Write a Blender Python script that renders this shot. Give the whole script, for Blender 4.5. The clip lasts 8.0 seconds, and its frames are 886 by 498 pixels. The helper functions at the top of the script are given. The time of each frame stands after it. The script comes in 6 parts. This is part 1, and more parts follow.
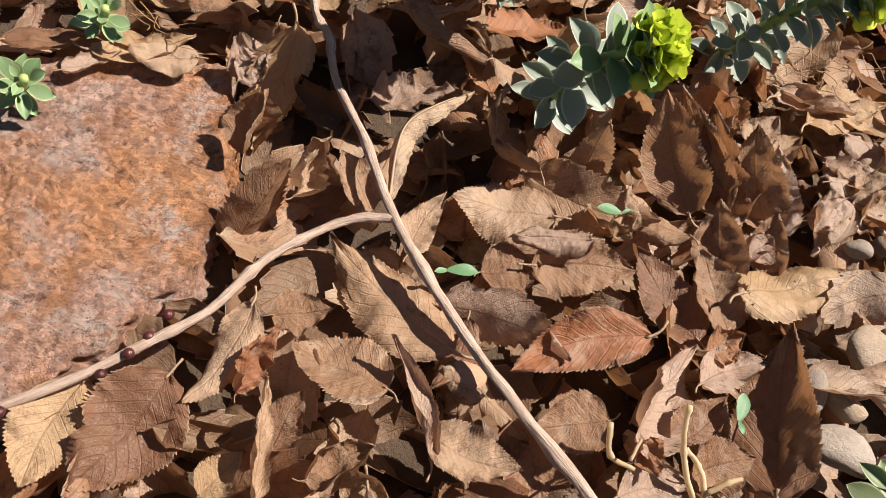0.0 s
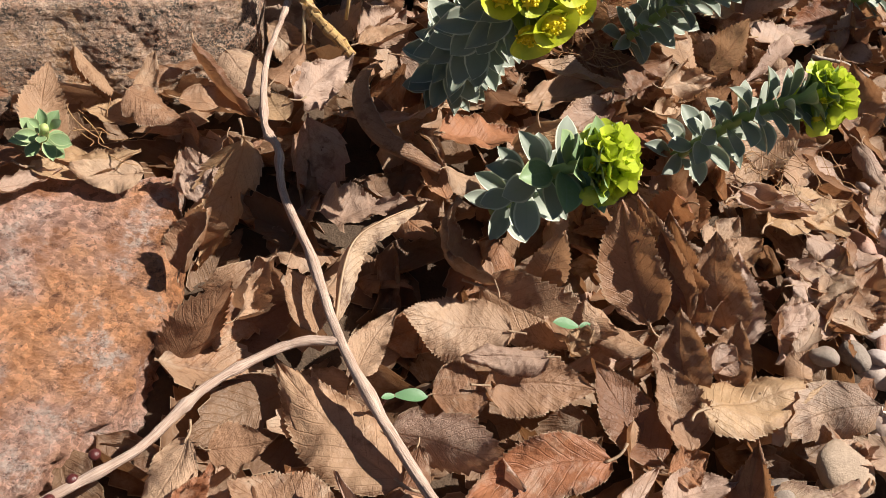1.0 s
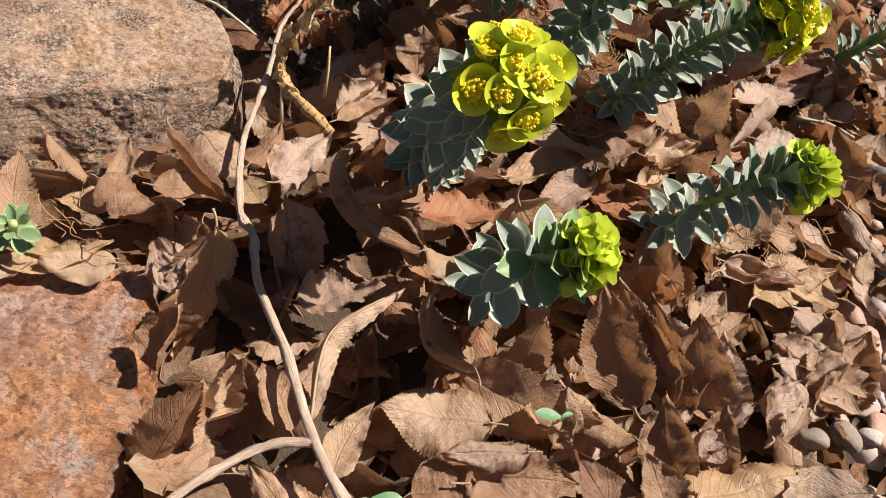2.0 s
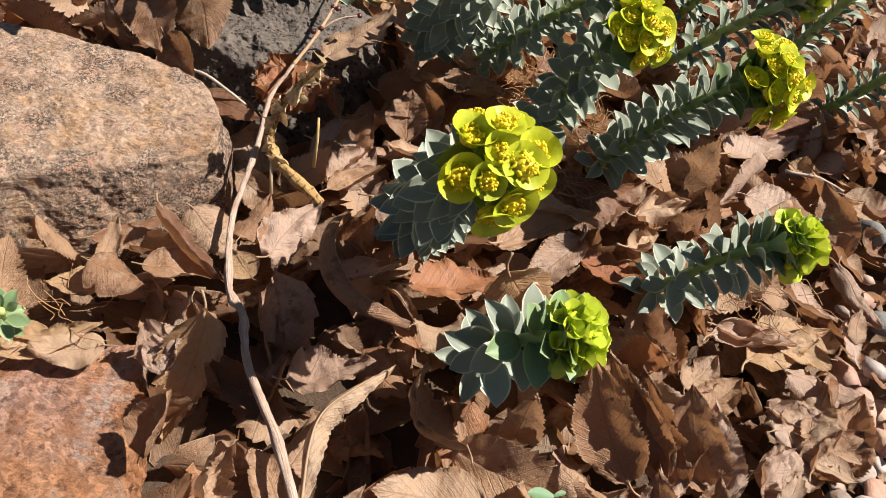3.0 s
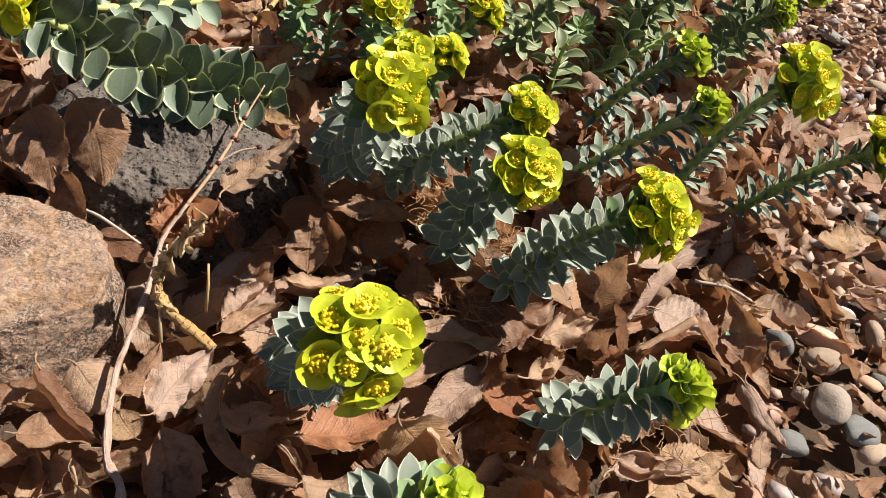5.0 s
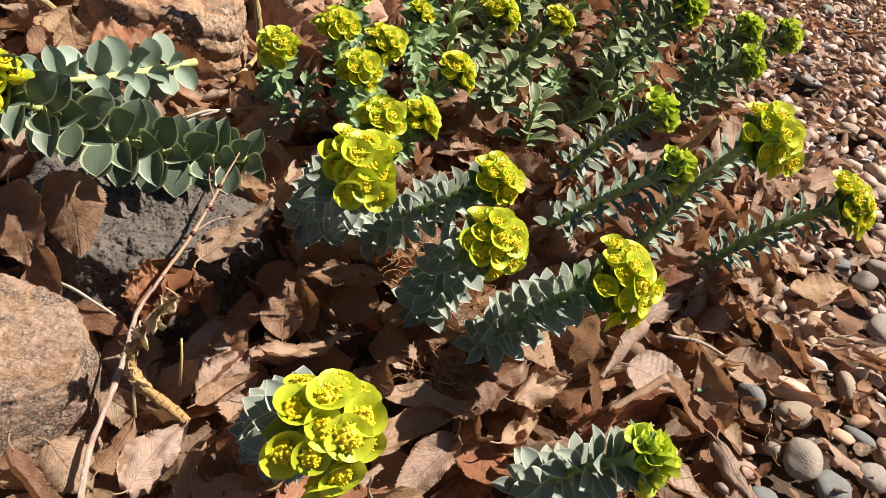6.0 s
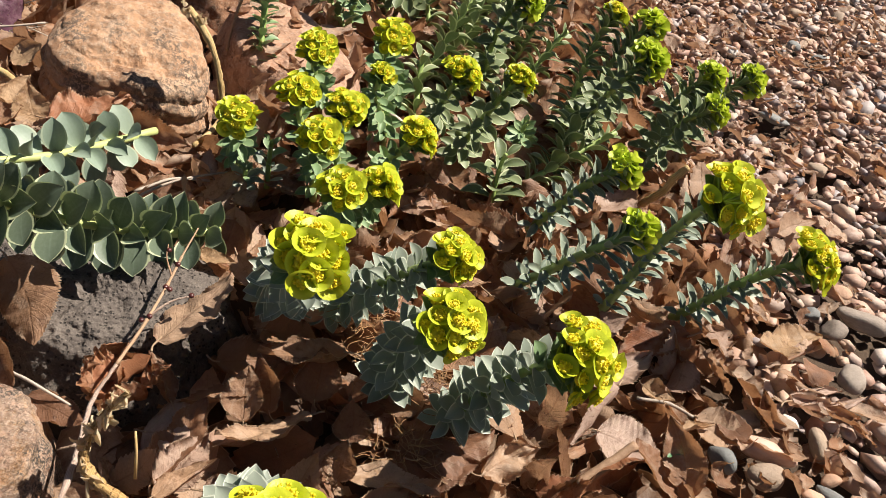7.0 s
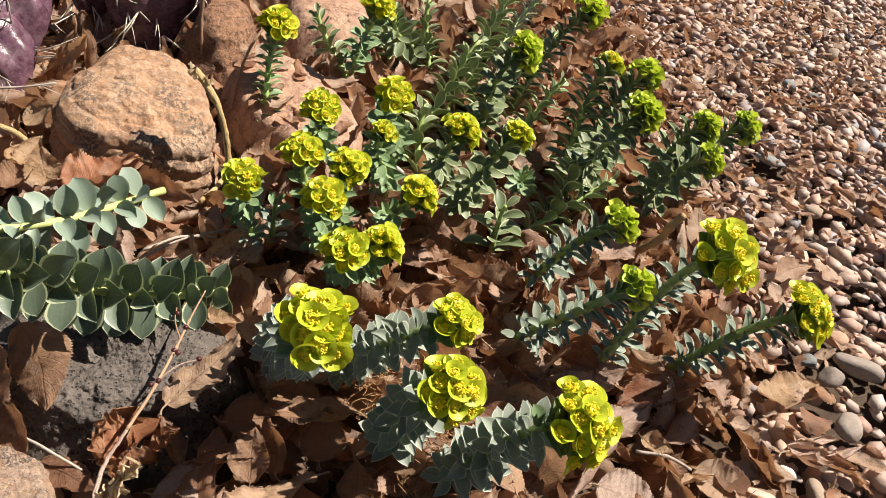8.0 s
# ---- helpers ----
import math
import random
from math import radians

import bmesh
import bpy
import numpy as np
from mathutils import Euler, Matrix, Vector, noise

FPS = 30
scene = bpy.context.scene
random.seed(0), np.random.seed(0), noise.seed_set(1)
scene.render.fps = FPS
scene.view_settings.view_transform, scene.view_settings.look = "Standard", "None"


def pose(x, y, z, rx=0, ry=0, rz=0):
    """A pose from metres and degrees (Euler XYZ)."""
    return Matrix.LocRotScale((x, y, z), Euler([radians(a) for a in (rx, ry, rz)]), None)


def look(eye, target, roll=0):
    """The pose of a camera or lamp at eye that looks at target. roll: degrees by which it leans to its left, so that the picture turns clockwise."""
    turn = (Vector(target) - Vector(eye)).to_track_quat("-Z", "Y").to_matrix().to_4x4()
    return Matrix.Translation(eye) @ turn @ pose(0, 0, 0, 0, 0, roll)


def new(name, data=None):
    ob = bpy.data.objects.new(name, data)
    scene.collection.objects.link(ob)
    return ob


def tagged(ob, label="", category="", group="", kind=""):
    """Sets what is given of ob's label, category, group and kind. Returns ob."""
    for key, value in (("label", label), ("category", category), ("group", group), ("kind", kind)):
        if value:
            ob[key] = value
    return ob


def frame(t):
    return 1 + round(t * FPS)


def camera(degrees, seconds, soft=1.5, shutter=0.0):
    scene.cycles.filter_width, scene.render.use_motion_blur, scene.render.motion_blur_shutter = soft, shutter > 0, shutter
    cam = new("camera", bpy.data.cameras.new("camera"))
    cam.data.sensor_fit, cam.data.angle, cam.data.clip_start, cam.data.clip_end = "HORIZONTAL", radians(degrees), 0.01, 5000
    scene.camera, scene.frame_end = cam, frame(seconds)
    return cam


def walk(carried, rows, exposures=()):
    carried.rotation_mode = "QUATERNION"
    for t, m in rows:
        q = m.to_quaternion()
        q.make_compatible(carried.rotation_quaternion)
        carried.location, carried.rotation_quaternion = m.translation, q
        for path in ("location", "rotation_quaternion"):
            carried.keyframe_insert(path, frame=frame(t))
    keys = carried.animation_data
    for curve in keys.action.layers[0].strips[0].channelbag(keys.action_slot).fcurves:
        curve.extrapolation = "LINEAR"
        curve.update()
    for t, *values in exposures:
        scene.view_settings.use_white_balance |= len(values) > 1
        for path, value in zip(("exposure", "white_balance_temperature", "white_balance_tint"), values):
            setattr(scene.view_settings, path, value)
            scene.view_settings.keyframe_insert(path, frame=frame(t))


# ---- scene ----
cam = camera(57.5, 8.0, soft=0.7)
METRES, EYE, TILT, LEAN, TURN = 0.28, 0.315, -56.0, -14.0, 0.0
ROWS = [
    (0.0, 0.0000, 0.0000, 0.0000, -0.000, 0.000, -0.000),
    (0.5, 0.0200, 0.0192, 0.0304, -0.600, 2.821, 0.754),
    (1.0, 0.0637, 0.0424, 0.0883, -0.928, 4.768, 0.884),
    (1.5, 0.0903, 0.0563, 0.1431, -1.025, 5.772, 1.292),
    (3.0, 0.1211, 0.0456, 0.2919, -1.018, 8.443, 2.532),
    (3.5, 0.1449, 0.0442, 0.3234, -1.277, 9.041, 3.304),
    (4.0, 0.1976, 0.0498, 0.3746, -1.850, 9.844, 3.826),
    (5.5, 0.3330, -0.0152, 0.5412, -2.857, 12.095, 4.825),
    (6.0, 0.3578, -0.0373, 0.5772, -2.911, 13.025, 5.475),
    (6.5, 0.4013, -0.0271, 0.6188, -3.118, 13.882, 6.468),
    (7.0, 0.4355, -0.0523, 0.6970, -3.424, 14.549, 7.198),
    (7.5, 0.4426, -0.0861, 0.7385, -3.380, 15.349, 7.396),
    (8.0, 0.4523, -0.1354, 0.7778, -2.960, 16.190, 7.660),
]
walk(cam, [(t, pose(0, 0, EYE, TILT, LEAN, TURN) @ pose(METRES * x, METRES * y, METRES * z, 90 + pitch, roll, yaw)) for t, x, y, z, yaw, pitch, roll in ROWS])

# ---- light ----
SUN_AZ, SUN_EL = radians(78), radians(55)
world = bpy.data.worlds.new("sky")
scene.world = world
world.use_nodes = True
sky = world.node_tree.nodes.new("ShaderNodeTexSky")
sky.sky_type, sky.sun_disc = "NISHITA", False
sky.sun_elevation, sky.sun_rotation = SUN_EL, SUN_AZ
world.node_tree.links.new(sky.outputs[0], world.node_tree.nodes["Background"].inputs[0])
world.node_tree.nodes["Background"].inputs[1].default_value = 0.026
sun_data = bpy.data.lights.new("sun", "SUN")
sun_data.energy, sun_data.angle, sun_data.color = 5.0, radians(0.53), (1.0, 0.92, 0.80)
sun = new("sun", sun_data)
sun.matrix_world = look((math.sin(SUN_AZ) * math.cos(SUN_EL) * 5, math.cos(SUN_AZ) * math.cos(SUN_EL) * 5, math.sin(SUN_EL) * 5), (0, 0, 0))
scene.view_settings.exposure = 0.84

# ---- materials ----


class Mat:
    """A node material with a few short ways to wire it."""

    def __init__(self, name, rough=0.7, unit=1.0):
        self.unit = unit
        self.m = bpy.data.materials.new(name)
        self.m.use_nodes = True
        self.t = self.m.node_tree
        self.bsdf = self.t.nodes["Principled BSDF"]
        self.bsdf.inputs["Roughness"].default_value = rough
        self.out = self.t.nodes["Material Output"]

    def put(self, socket, value):
        if isinstance(value, bpy.types.NodeSocket):
            self.t.links.new(value, socket)
        elif isinstance(value, tuple) and len(value) == 3 and socket.type == "RGBA":
            socket.default_value = (*value, 1)
        else:
            socket.default_value = value

    def coords(self, which="Object"):
        """Coordinates; unit: the real length of one unit of a mesh that is drawn scaled down."""
        out = self.t.nodes.new("ShaderNodeTexCoord").outputs[which]
        if which == "Object" and self.unit != 1.0:
            p = self.t.nodes.new("ShaderNodeVectorMath")
            p.operation = "SCALE"
            p.inputs["Scale"].default_value = self.unit
            self.t.links.new(out, p.inputs[0])
            return p.outputs[0]
        return out

    def noise(self, scale, detail=4, rough=0.6, at=None, stretch=None):
        n = self.t.nodes.new("ShaderNodeTexNoise")
        n.inputs["Scale"].default_value, n.inputs["Detail"].default_value, n.inputs["Roughness"].default_value = scale, detail, rough
        at = at or self.coords()
        if stretch:
            p = self.t.nodes.new("ShaderNodeMapping")
            p.inputs["Scale"].default_value = stretch
            self.t.links.new(at, p.inputs[0])
            at = p.outputs[0]
        self.t.links.new(at, n.inputs["Vector"])
        return n.outputs[0]

    def cells(self, scale, feature="F1", output="Distance", at=None):
        n = self.t.nodes.new("ShaderNodeTexVoronoi")
        n.feature = feature
        n.inputs["Scale"].default_value = scale
        self.t.links.new(at or self.coords(), n.inputs["Vector"])
        return n.outputs[output]

    def math(self, op, a, b=0.0, c=0.0):
        n = self.t.nodes.new("ShaderNodeMath")
        n.operation = op
        for s, v in zip(n.inputs, (a, b, c)):
            self.put(s, v)
        return n.outputs[0]

    def ramp(self, x, *stops):
        n = self.t.nodes.new("ShaderNodeValToRGB")
        e = n.color_ramp.elements
        while len(e) < len(stops):
            e.new(0.5)
        for el, (p, c) in zip(e, stops):
            el.position, el.color = p, (*c, 1) if isinstance(c, tuple) else (c, c, c, 1)
        self.t.links.new(x, n.inputs[0])
        return n.outputs[0]

    def mix(self, f, a, b, mode="MIX"):
        n = self.t.nodes.new("ShaderNodeMix")
        n.data_type, n.blend_type = "RGBA", mode
        self.put(n.inputs[0], f), self.put(n.inputs[6], a), self.put(n.inputs[7], b)
        return n.outputs[2]

    def bump(self, height, strength=0.5, distance=0.001):
        n = self.t.nodes.new("ShaderNodeBump")
        n.inputs["Strength"].default_value, n.inputs["Distance"].default_value = strength, distance
        self.t.links.new(height, n.inputs["Height"])
        self.t.links.new(n.outputs[0], self.bsdf.inputs["Normal"])
        return n.outputs[0]

    def random(self, island):
        return self.t.nodes.new("ShaderNodeNewGeometry").outputs["Random Per Island"] if island else self.t.nodes.new("ShaderNodeObjectInfo").outputs["Random"]

    def uv(self):
        s = self.t.nodes.new("ShaderNodeSeparateXYZ")
        self.t.links.new(self.coords("UV"), s.inputs[0])
        return s.outputs[0], s.outputs[1]

    def colour(self, c):
        self.put(self.bsdf.inputs["Base Color"], c)

    def thin(self, colour, share, normal=None):
        """Lets a share of the light through, as a leaf does."""
        tr = self.t.nodes.new("ShaderNodeBsdfTranslucent")
        self.put(tr.inputs["Color"], colour)
        if normal:
            self.t.links.new(normal, tr.inputs["Normal"])
        mx = self.t.nodes.new("ShaderNodeMixShader")
        mx.inputs[0].default_value = share
        self.t.links.new(self.bsdf.outputs[0], mx.inputs[1])
        self.t.links.new(tr.outputs[0], mx.inputs[2])
        self.t.links.new(mx.outputs[0], self.out.inputs[0])


def dry_leaf_material(name, island, tones, unit=0):
    m = Mat(name, 0.50, unit or (1.0 if island else 0.06))
    rnd = m.random(island)
    along, across = m.uv()
    side = m.math("MULTIPLY", m.math("ABSOLUTE", m.math("SUBTRACT", across, 0.5)), 2.0)
    wobble = m.math("MULTIPLY", m.math("SUBTRACT", m.noise(120, 2), 0.5), 0.035)
    place = m.math("ADD", m.math("SUBTRACT", along, m.math("MULTIPLY", side, 0.27)), wobble)
    wave = m.math("ABSOLUTE", m.math("SUBTRACT", m.math("FRACT", m.math("MULTIPLY", place, 11.0)), 0.5))
    vein = m.math("SUBTRACT", 1.0, m.math("MINIMUM", m.math("MULTIPLY", wave, 11.0), 1.0))
    swell = m.math("SUBTRACT", 1.0, m.math("MULTIPLY", wave, 2.0))
    rib = m.math("SUBTRACT", 1.0, m.math("MINIMUM", m.math("MULTIPLY", side, 15.0), 1.0))
    veins = m.math("MAXIMUM", m.math("MULTIPLY", vein, 0.75), rib)
    net = m.ramp(m.cells(700, "DISTANCE_TO_EDGE"), (0.0, 1.0), (0.10, 0.0))
    shift = m.math("ADD", rnd, m.math("MULTIPLY", m.math("SUBTRACT", m.noise(38, 4, 0.6), 0.5), 0.8))
    base = m.ramp(shift, *tones)
    fine = m.noise(520, 4, 0.7)
    crinkle = m.noise(170, 4, 0.62)
    base = m.mix(m.ramp(fine, (0.48, 0.0), (0.66, 0.30)), base, m.mix(1.0, base, (0.60, 0.52, 0.46), "MULTIPLY"))
    base = m.mix(m.ramp(crinkle, (0.40, 0.0), (0.75, 0.55)), base, m.mix(1.0, base, (1.25, 1.20, 1.15), "MULTIPLY"))
    bleach = m.math("MULTIPLY", m.ramp(m.noise(55, 5, 0.65), (0.50, 0.0), (0.68, 0.75)), m.math("GREATER_THAN", m.math("FRACT", m.math("MULTIPLY", rnd, 5.1)), 0.55))
    base = m.mix(bleach, base, (0.52, 0.40, 0.30))
    spots = m.ramp(m.noise(85, 5, 0.7), (0.52, 0.0), (0.64, 0.85))
    base = m.mix(m.math("MULTIPLY", spots, m.math("GREATER_THAN", m.math("FRACT", m.math("MULTIPLY", rnd, 7.3)), 0.5)), base, m.mix(1.0, base, (0.36, 0.30, 0.29), "MULTIPLY"))
    specks = m.ramp(m.cells(170), (0.06, 0.85), (0.11, 0.0))
    base = m.mix(m.math("MULTIPLY", specks, m.ramp(m.noise(60, 2), (0.5, 0.0), (0.56, 1.0))), base, (0.05, 0.028, 0.02))
    base = m.mix(m.math("MAXIMUM", m.math("MULTIPLY", veins, 0.36), m.math("MULTIPLY", net, 0.14)), base, m.mix(1.0, base, (0.46, 0.36, 0.28), "MULTIPLY"))
    scorch = m.math("MULTIPLY", m.ramp(m.math("ADD", side, m.math("MULTIPLY", m.math("SUBTRACT", m.noise(150, 3), 0.5), 0.7)), (0.72, 0.0), (0.98, 0.65)), m.math("GREATER_THAN", m.math("FRACT", m.math("MULTIPLY", rnd, 3.7)), 0.45))
    base = m.mix(scorch, base, m.mix(1.0, base, (0.42, 0.32, 0.26), "MULTIPLY"))
    base = m.mix(m.ramp(side, (0.95, 0.0), (1.0, 0.7)), base, (0.56, 0.41, 0.27))
    m.colour(base)
    relief = m.math("ADD", m.math("SUBTRACT", m.math("MULTIPLY", swell, 0.10), m.math("MULTIPLY", m.math("ADD", veins, m.math("MULTIPLY", net, 0.3)), 0.22)), m.math("ADD", m.math("MULTIPLY", fine, 0.20), m.math("MULTIPLY", crinkle, 1.0)))
    n = m.bump(relief, 0.9, 0.0014)
    m.bsdf.inputs["Specular IOR Level"].default_value = 0.5
    m.thin(m.mix(0.5, base, (0.54, 0.245, 0.095), "MIX"), 0.33, n)
    return m.m


TAN = ((0.0, (0.417, 0.254, 0.155)), (0.4, (0.519, 0.342, 0.222)), (0.7, (0.485, 0.330, 0.229)), (1.0, (0.574, 0.412, 0.283)))
GREY = ((0.0, (0.362, 0.243, 0.182)), (0.5, (0.482, 0.334, 0.258)), (1.0, (0.551, 0.401, 0.331)))
BROWN = ((0.0, (0.208, 0.101, 0.058)), (0.5, (0.307, 0.165, 0.094)), (1.0, (0.376, 0.222, 0.135)))
RUST = ((0.0, (0.278, 0.110, 0.054)), (0.5, (0.391, 0.166, 0.084)), (1.0, (0.436, 0.221, 0.118)))
GOLD = ((0.0, (0.470, 0.300, 0.167)), (1.0, (0.560, 0.381, 0.233)))
ALL = ((0.0, (0.222, 0.117, 0.072)), (0.16, (0.391, 0.192, 0.101)), (0.32, (0.381, 0.233, 0.145)), (0.5, (0.491, 0.321, 0.213)), (0.66, (0.425, 0.309, 0.238)), (0.8, (0.548, 0.385, 0.267)), (0.92, (0.459, 0.298, 0.227)), (1.0, (0.336, 0.199, 0.126)))
LEAF_MATS = {k: dry_leaf_material("dry_leaf_" + k, False, v) for k, v in dict(tan=TAN, grey=GREY, brown=BROWN, rust=RUST, gold=GOLD).items()}
LEAF_REAL = {k: dry_leaf_material("rolled_leaf_" + k, False, v, 1.0) for k, v in dict(brown=BROWN, tan=TAN, rust=RUST).items()}
# lower leaves: older browns, darkened further to carry the shade in the gaps
GAP_SHADE_LITTER = dry_leaf_material("old_leaf_litter", True, ((0.0, (0.143, 0.079, 0.046)), (0.35, (0.217, 0.126, 0.074)), (0.65, (0.270, 0.173, 0.109)), (1.0, (0.188, 0.105, 0.064))))
LITTER_MAT = dry_leaf_material("leaf_litter", True, ALL)


def glaucous_material(name, low, high, edge, share=0.10):
    m = Mat(name, 0.48, 0.02)
    along, across = m.uv()
    side = m.math("MULTIPLY", m.math("ABSOLUTE", m.math("SUBTRACT", across, 0.5)), 2.0)
    c = m.ramp(m.math("ADD", m.math("MULTIPLY", m.random(False), 0.75), m.math("MULTIPLY", m.noise(160, 3), 0.3)), (0.1, low), (0.9, high))
    c = m.mix(m.ramp(m.noise(700, 4, 0.7), (0.4, 0.0), (0.8, 0.22)), c, (0.42, 0.48, 0.45))
    rim = m.math("MAXIMUM", m.ramp(side, (0.82, 0.0), (0.88, 0.95)), m.ramp(along, (0.96, 0.0), (1.0, 0.9)))
    c = m.mix(rim, c, edge)
    mid = m.ramp(side, (0.0, 0.25), (0.09, 0.0))
    c = m.mix(mid, c, (0.33, 0.42, 0.33))
    m.colour(c)
    m.bsdf.inputs["Specular IOR Level"].default_value = 0.4
    n = m.bump(m.noise(500, 3), 0.12, 0.0004)
    m.thin(m.mix(0.35, c, (0.26, 0.38, 0.10)), share, n)
    return m.m


SPURGE_LEAF = glaucous_material("spurge_leaf", (0.315, 0.365, 0.305), (0.480, 0.525, 0.445), (0.84, 0.87, 0.77), 0.40)
SPURGE_SLATE = glaucous_material("spurge_leaf_slate", (0.18, 0.225, 0.175), (0.32, 0.37, 0.29), (0.52, 0.56, 0.42), 0.2)
SPURGE_GREEN = glaucous_material("spurge_leaf_green", (0.16, 0.26, 0.11), (0.29, 0.41, 0.20), (0.46, 0.54, 0.29), 0.18)
SPURGE_PLAIN = glaucous_material("spurge_leaf_deep", (0.105, 0.15, 0.10), (0.20, 0.255, 0.175), (0.72, 0.77, 0.52), 0.34)
SPURGE_OLIVE = glaucous_material("spurge_leaf_olive", (0.165, 0.215, 0.095), (0.32, 0.375, 0.185), (0.68, 0.72, 0.46), 0.30)
SPURGE_LIME = glaucous_material("spurge_leaf_lime", (0.26, 0.38, 0.05), (0.42, 0.53, 0.08), (0.58, 0.66, 0.16), 0.28)
SPURGE_PALE = glaucous_material("spurge_leaf_pale", (0.22, 0.29, 0.22), (0.33, 0.40, 0.31), (0.40, 0.46, 0.34), 0.15)


def soft_material(name, low, high, rough=0.5, scale=200, share=0.0, through_colour=(0.4, 0.4, 0.05), relief=0.2, stretch=None, unit=1.0):
    m = Mat(name, rough, unit)
    c = m.ramp(m.math("ADD", m.math("MULTIPLY", m.random(False), 0.4), m.math("MULTIPLY", m.noise(scale, 4, 0.65, stretch=stretch), 0.65)), (0.25, low), (0.75, high))
    m.colour(c)
    n = m.bump(m.noise(scale * 2, 4, 0.7, stretch=stretch), relief, 0.0008)
    if share:
        m.thin(through_colour, share, n)
    return m.m


def bract_material(name, heart, middle, rim, share):
    m = Mat(name, 0.42, 1.0)
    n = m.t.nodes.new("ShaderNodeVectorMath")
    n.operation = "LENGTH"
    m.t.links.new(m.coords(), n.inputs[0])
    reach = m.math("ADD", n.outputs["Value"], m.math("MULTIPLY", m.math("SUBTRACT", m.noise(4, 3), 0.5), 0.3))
    # heart to rim: green to yellow, the dark heart adding the cup's inner shade
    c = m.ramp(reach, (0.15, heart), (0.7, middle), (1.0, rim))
    c = m.mix(m.math("MULTIPLY", m.random(False), 0.35), c, m.mix(1.0, c, (0.72, 0.86, 0.8), "MULTIPLY"))
    m.colour(c)
    m.bump(m.noise(5, 3), 0.10, 0.02)
    m.thin(c, share)
    return m.m


def bark_material(name, low, high, groove, rings=0.0):
    """Bark with ridges that run along its branch (u round it, v along it in metres); rings: leaf scars a metre."""
    m = Mat(name, 0.72)
    uv = m.coords("UV")
    ridge = m.noise(1.0, 5, 0.7, uv, (14, 60, 1))
    blot = m.noise(60, 4, 0.65)
    c = m.ramp(m.math("ADD", m.math("MULTIPLY", ridge, 0.7), m.math("MULTIPLY", blot, 0.35)), (0.36, groove), (0.50, low), (0.70, high))
    h = m.math("ADD", ridge, m.math("MULTIPLY", m.noise(500, 3, 0.7), 0.25))
    if rings:
        v = m.math("ADD", m.uv()[1], m.math("MULTIPLY", m.noise(300, 2), 0.0035))
        scar = m.math("MULTIPLY", m.ramp(m.math("ABSOLUTE", m.math("SUBTRACT", m.math("FRACT", m.math("MULTIPLY", v, rings)), 0.5)), (0.0, 1.0), (0.16, 0.0)), m.ramp(m.noise(1.0, 2, 0.5, uv, (5, 330, 1)), (0.42, 0.0), (0.52, 0.9)))
        c = m.mix(scar, c, (0.10, 0.035, 0.015))
        h = m.math("SUBTRACT", h, m.math("MULTIPLY", scar, 0.5))
    m.colour(c)
    m.bump(h, 1.0, 0.0012)
    return m.m


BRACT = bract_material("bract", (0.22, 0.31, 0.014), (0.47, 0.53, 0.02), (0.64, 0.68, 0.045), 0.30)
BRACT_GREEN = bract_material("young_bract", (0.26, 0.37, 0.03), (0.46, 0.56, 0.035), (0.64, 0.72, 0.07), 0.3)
NECTAR = soft_material("cyathium", (0.84, 0.70, 0.02), (0.94, 0.82, 0.05), 0.45, 300, 0.38, (0.92, 0.80, 0.03), 0.1, unit=0.012)
STEM = soft_material("spurge_stem", (0.22, 0.32, 0.08), (0.39, 0.47, 0.17), 0.5, 150)
STEM_PALE = soft_material("spurge_stem_pale", (0.32, 0.40, 0.13), (0.48, 0.52, 0.20), 0.5, 150)
SEEDLING = soft_material("seedling_leaf", (0.10, 0.22, 0.10), (0.16, 0.30, 0.15), 0.4, 150, 0.2, (0.2, 0.4, 0.1))
SEED_STEM = soft_material("seedling_stem", (0.16, 0.06, 0.05), (0.24, 0.09, 0.06), 0.5)


BARK = bark_material("bark", (0.48, 0.335, 0.265), (0.76, 0.60, 0.51), (0.33, 0.20, 0.15))
STRAW_SCARRED = bark_material("scarred_straw", (0.46, 0.28, 0.10), (0.72, 0.52, 0.26), (0.30, 0.15, 0.05), 210.0)
BARK_YOUNG = soft_material("young_bark", (0.25, 0.14, 0.08), (0.44, 0.285, 0.18), 0.7, 300, relief=0.8)
BUD = soft_material("bud", (0.035, 0.008, 0.010), (0.09, 0.02, 0.018), 0.3, 200)
STRAW = bark_material("straw", (0.50, 0.34, 0.14), (0.76, 0.59, 0.33), (0.34, 0.19, 0.07))
PAPER = soft_material("papery_scale", (0.46, 0.32, 0.17), (0.80, 0.68, 0.48), 0.7, 200, 0.42, (0.80, 0.64, 0.40))
ROOT = soft_material("root_fibre", (0.22, 0.10, 0.04), (0.42, 0.24, 0.11), 0.7, 200)
GREY_TWIG = soft_material("grey_twig", (0.30, 0.235, 0.19), (0.58, 0.50, 0.42), 0.8, 180, relief=0.7)
SPINE = soft_material("spine", (0.50, 0.44, 0.36), (0.72, 0.66, 0.56), 0.5)


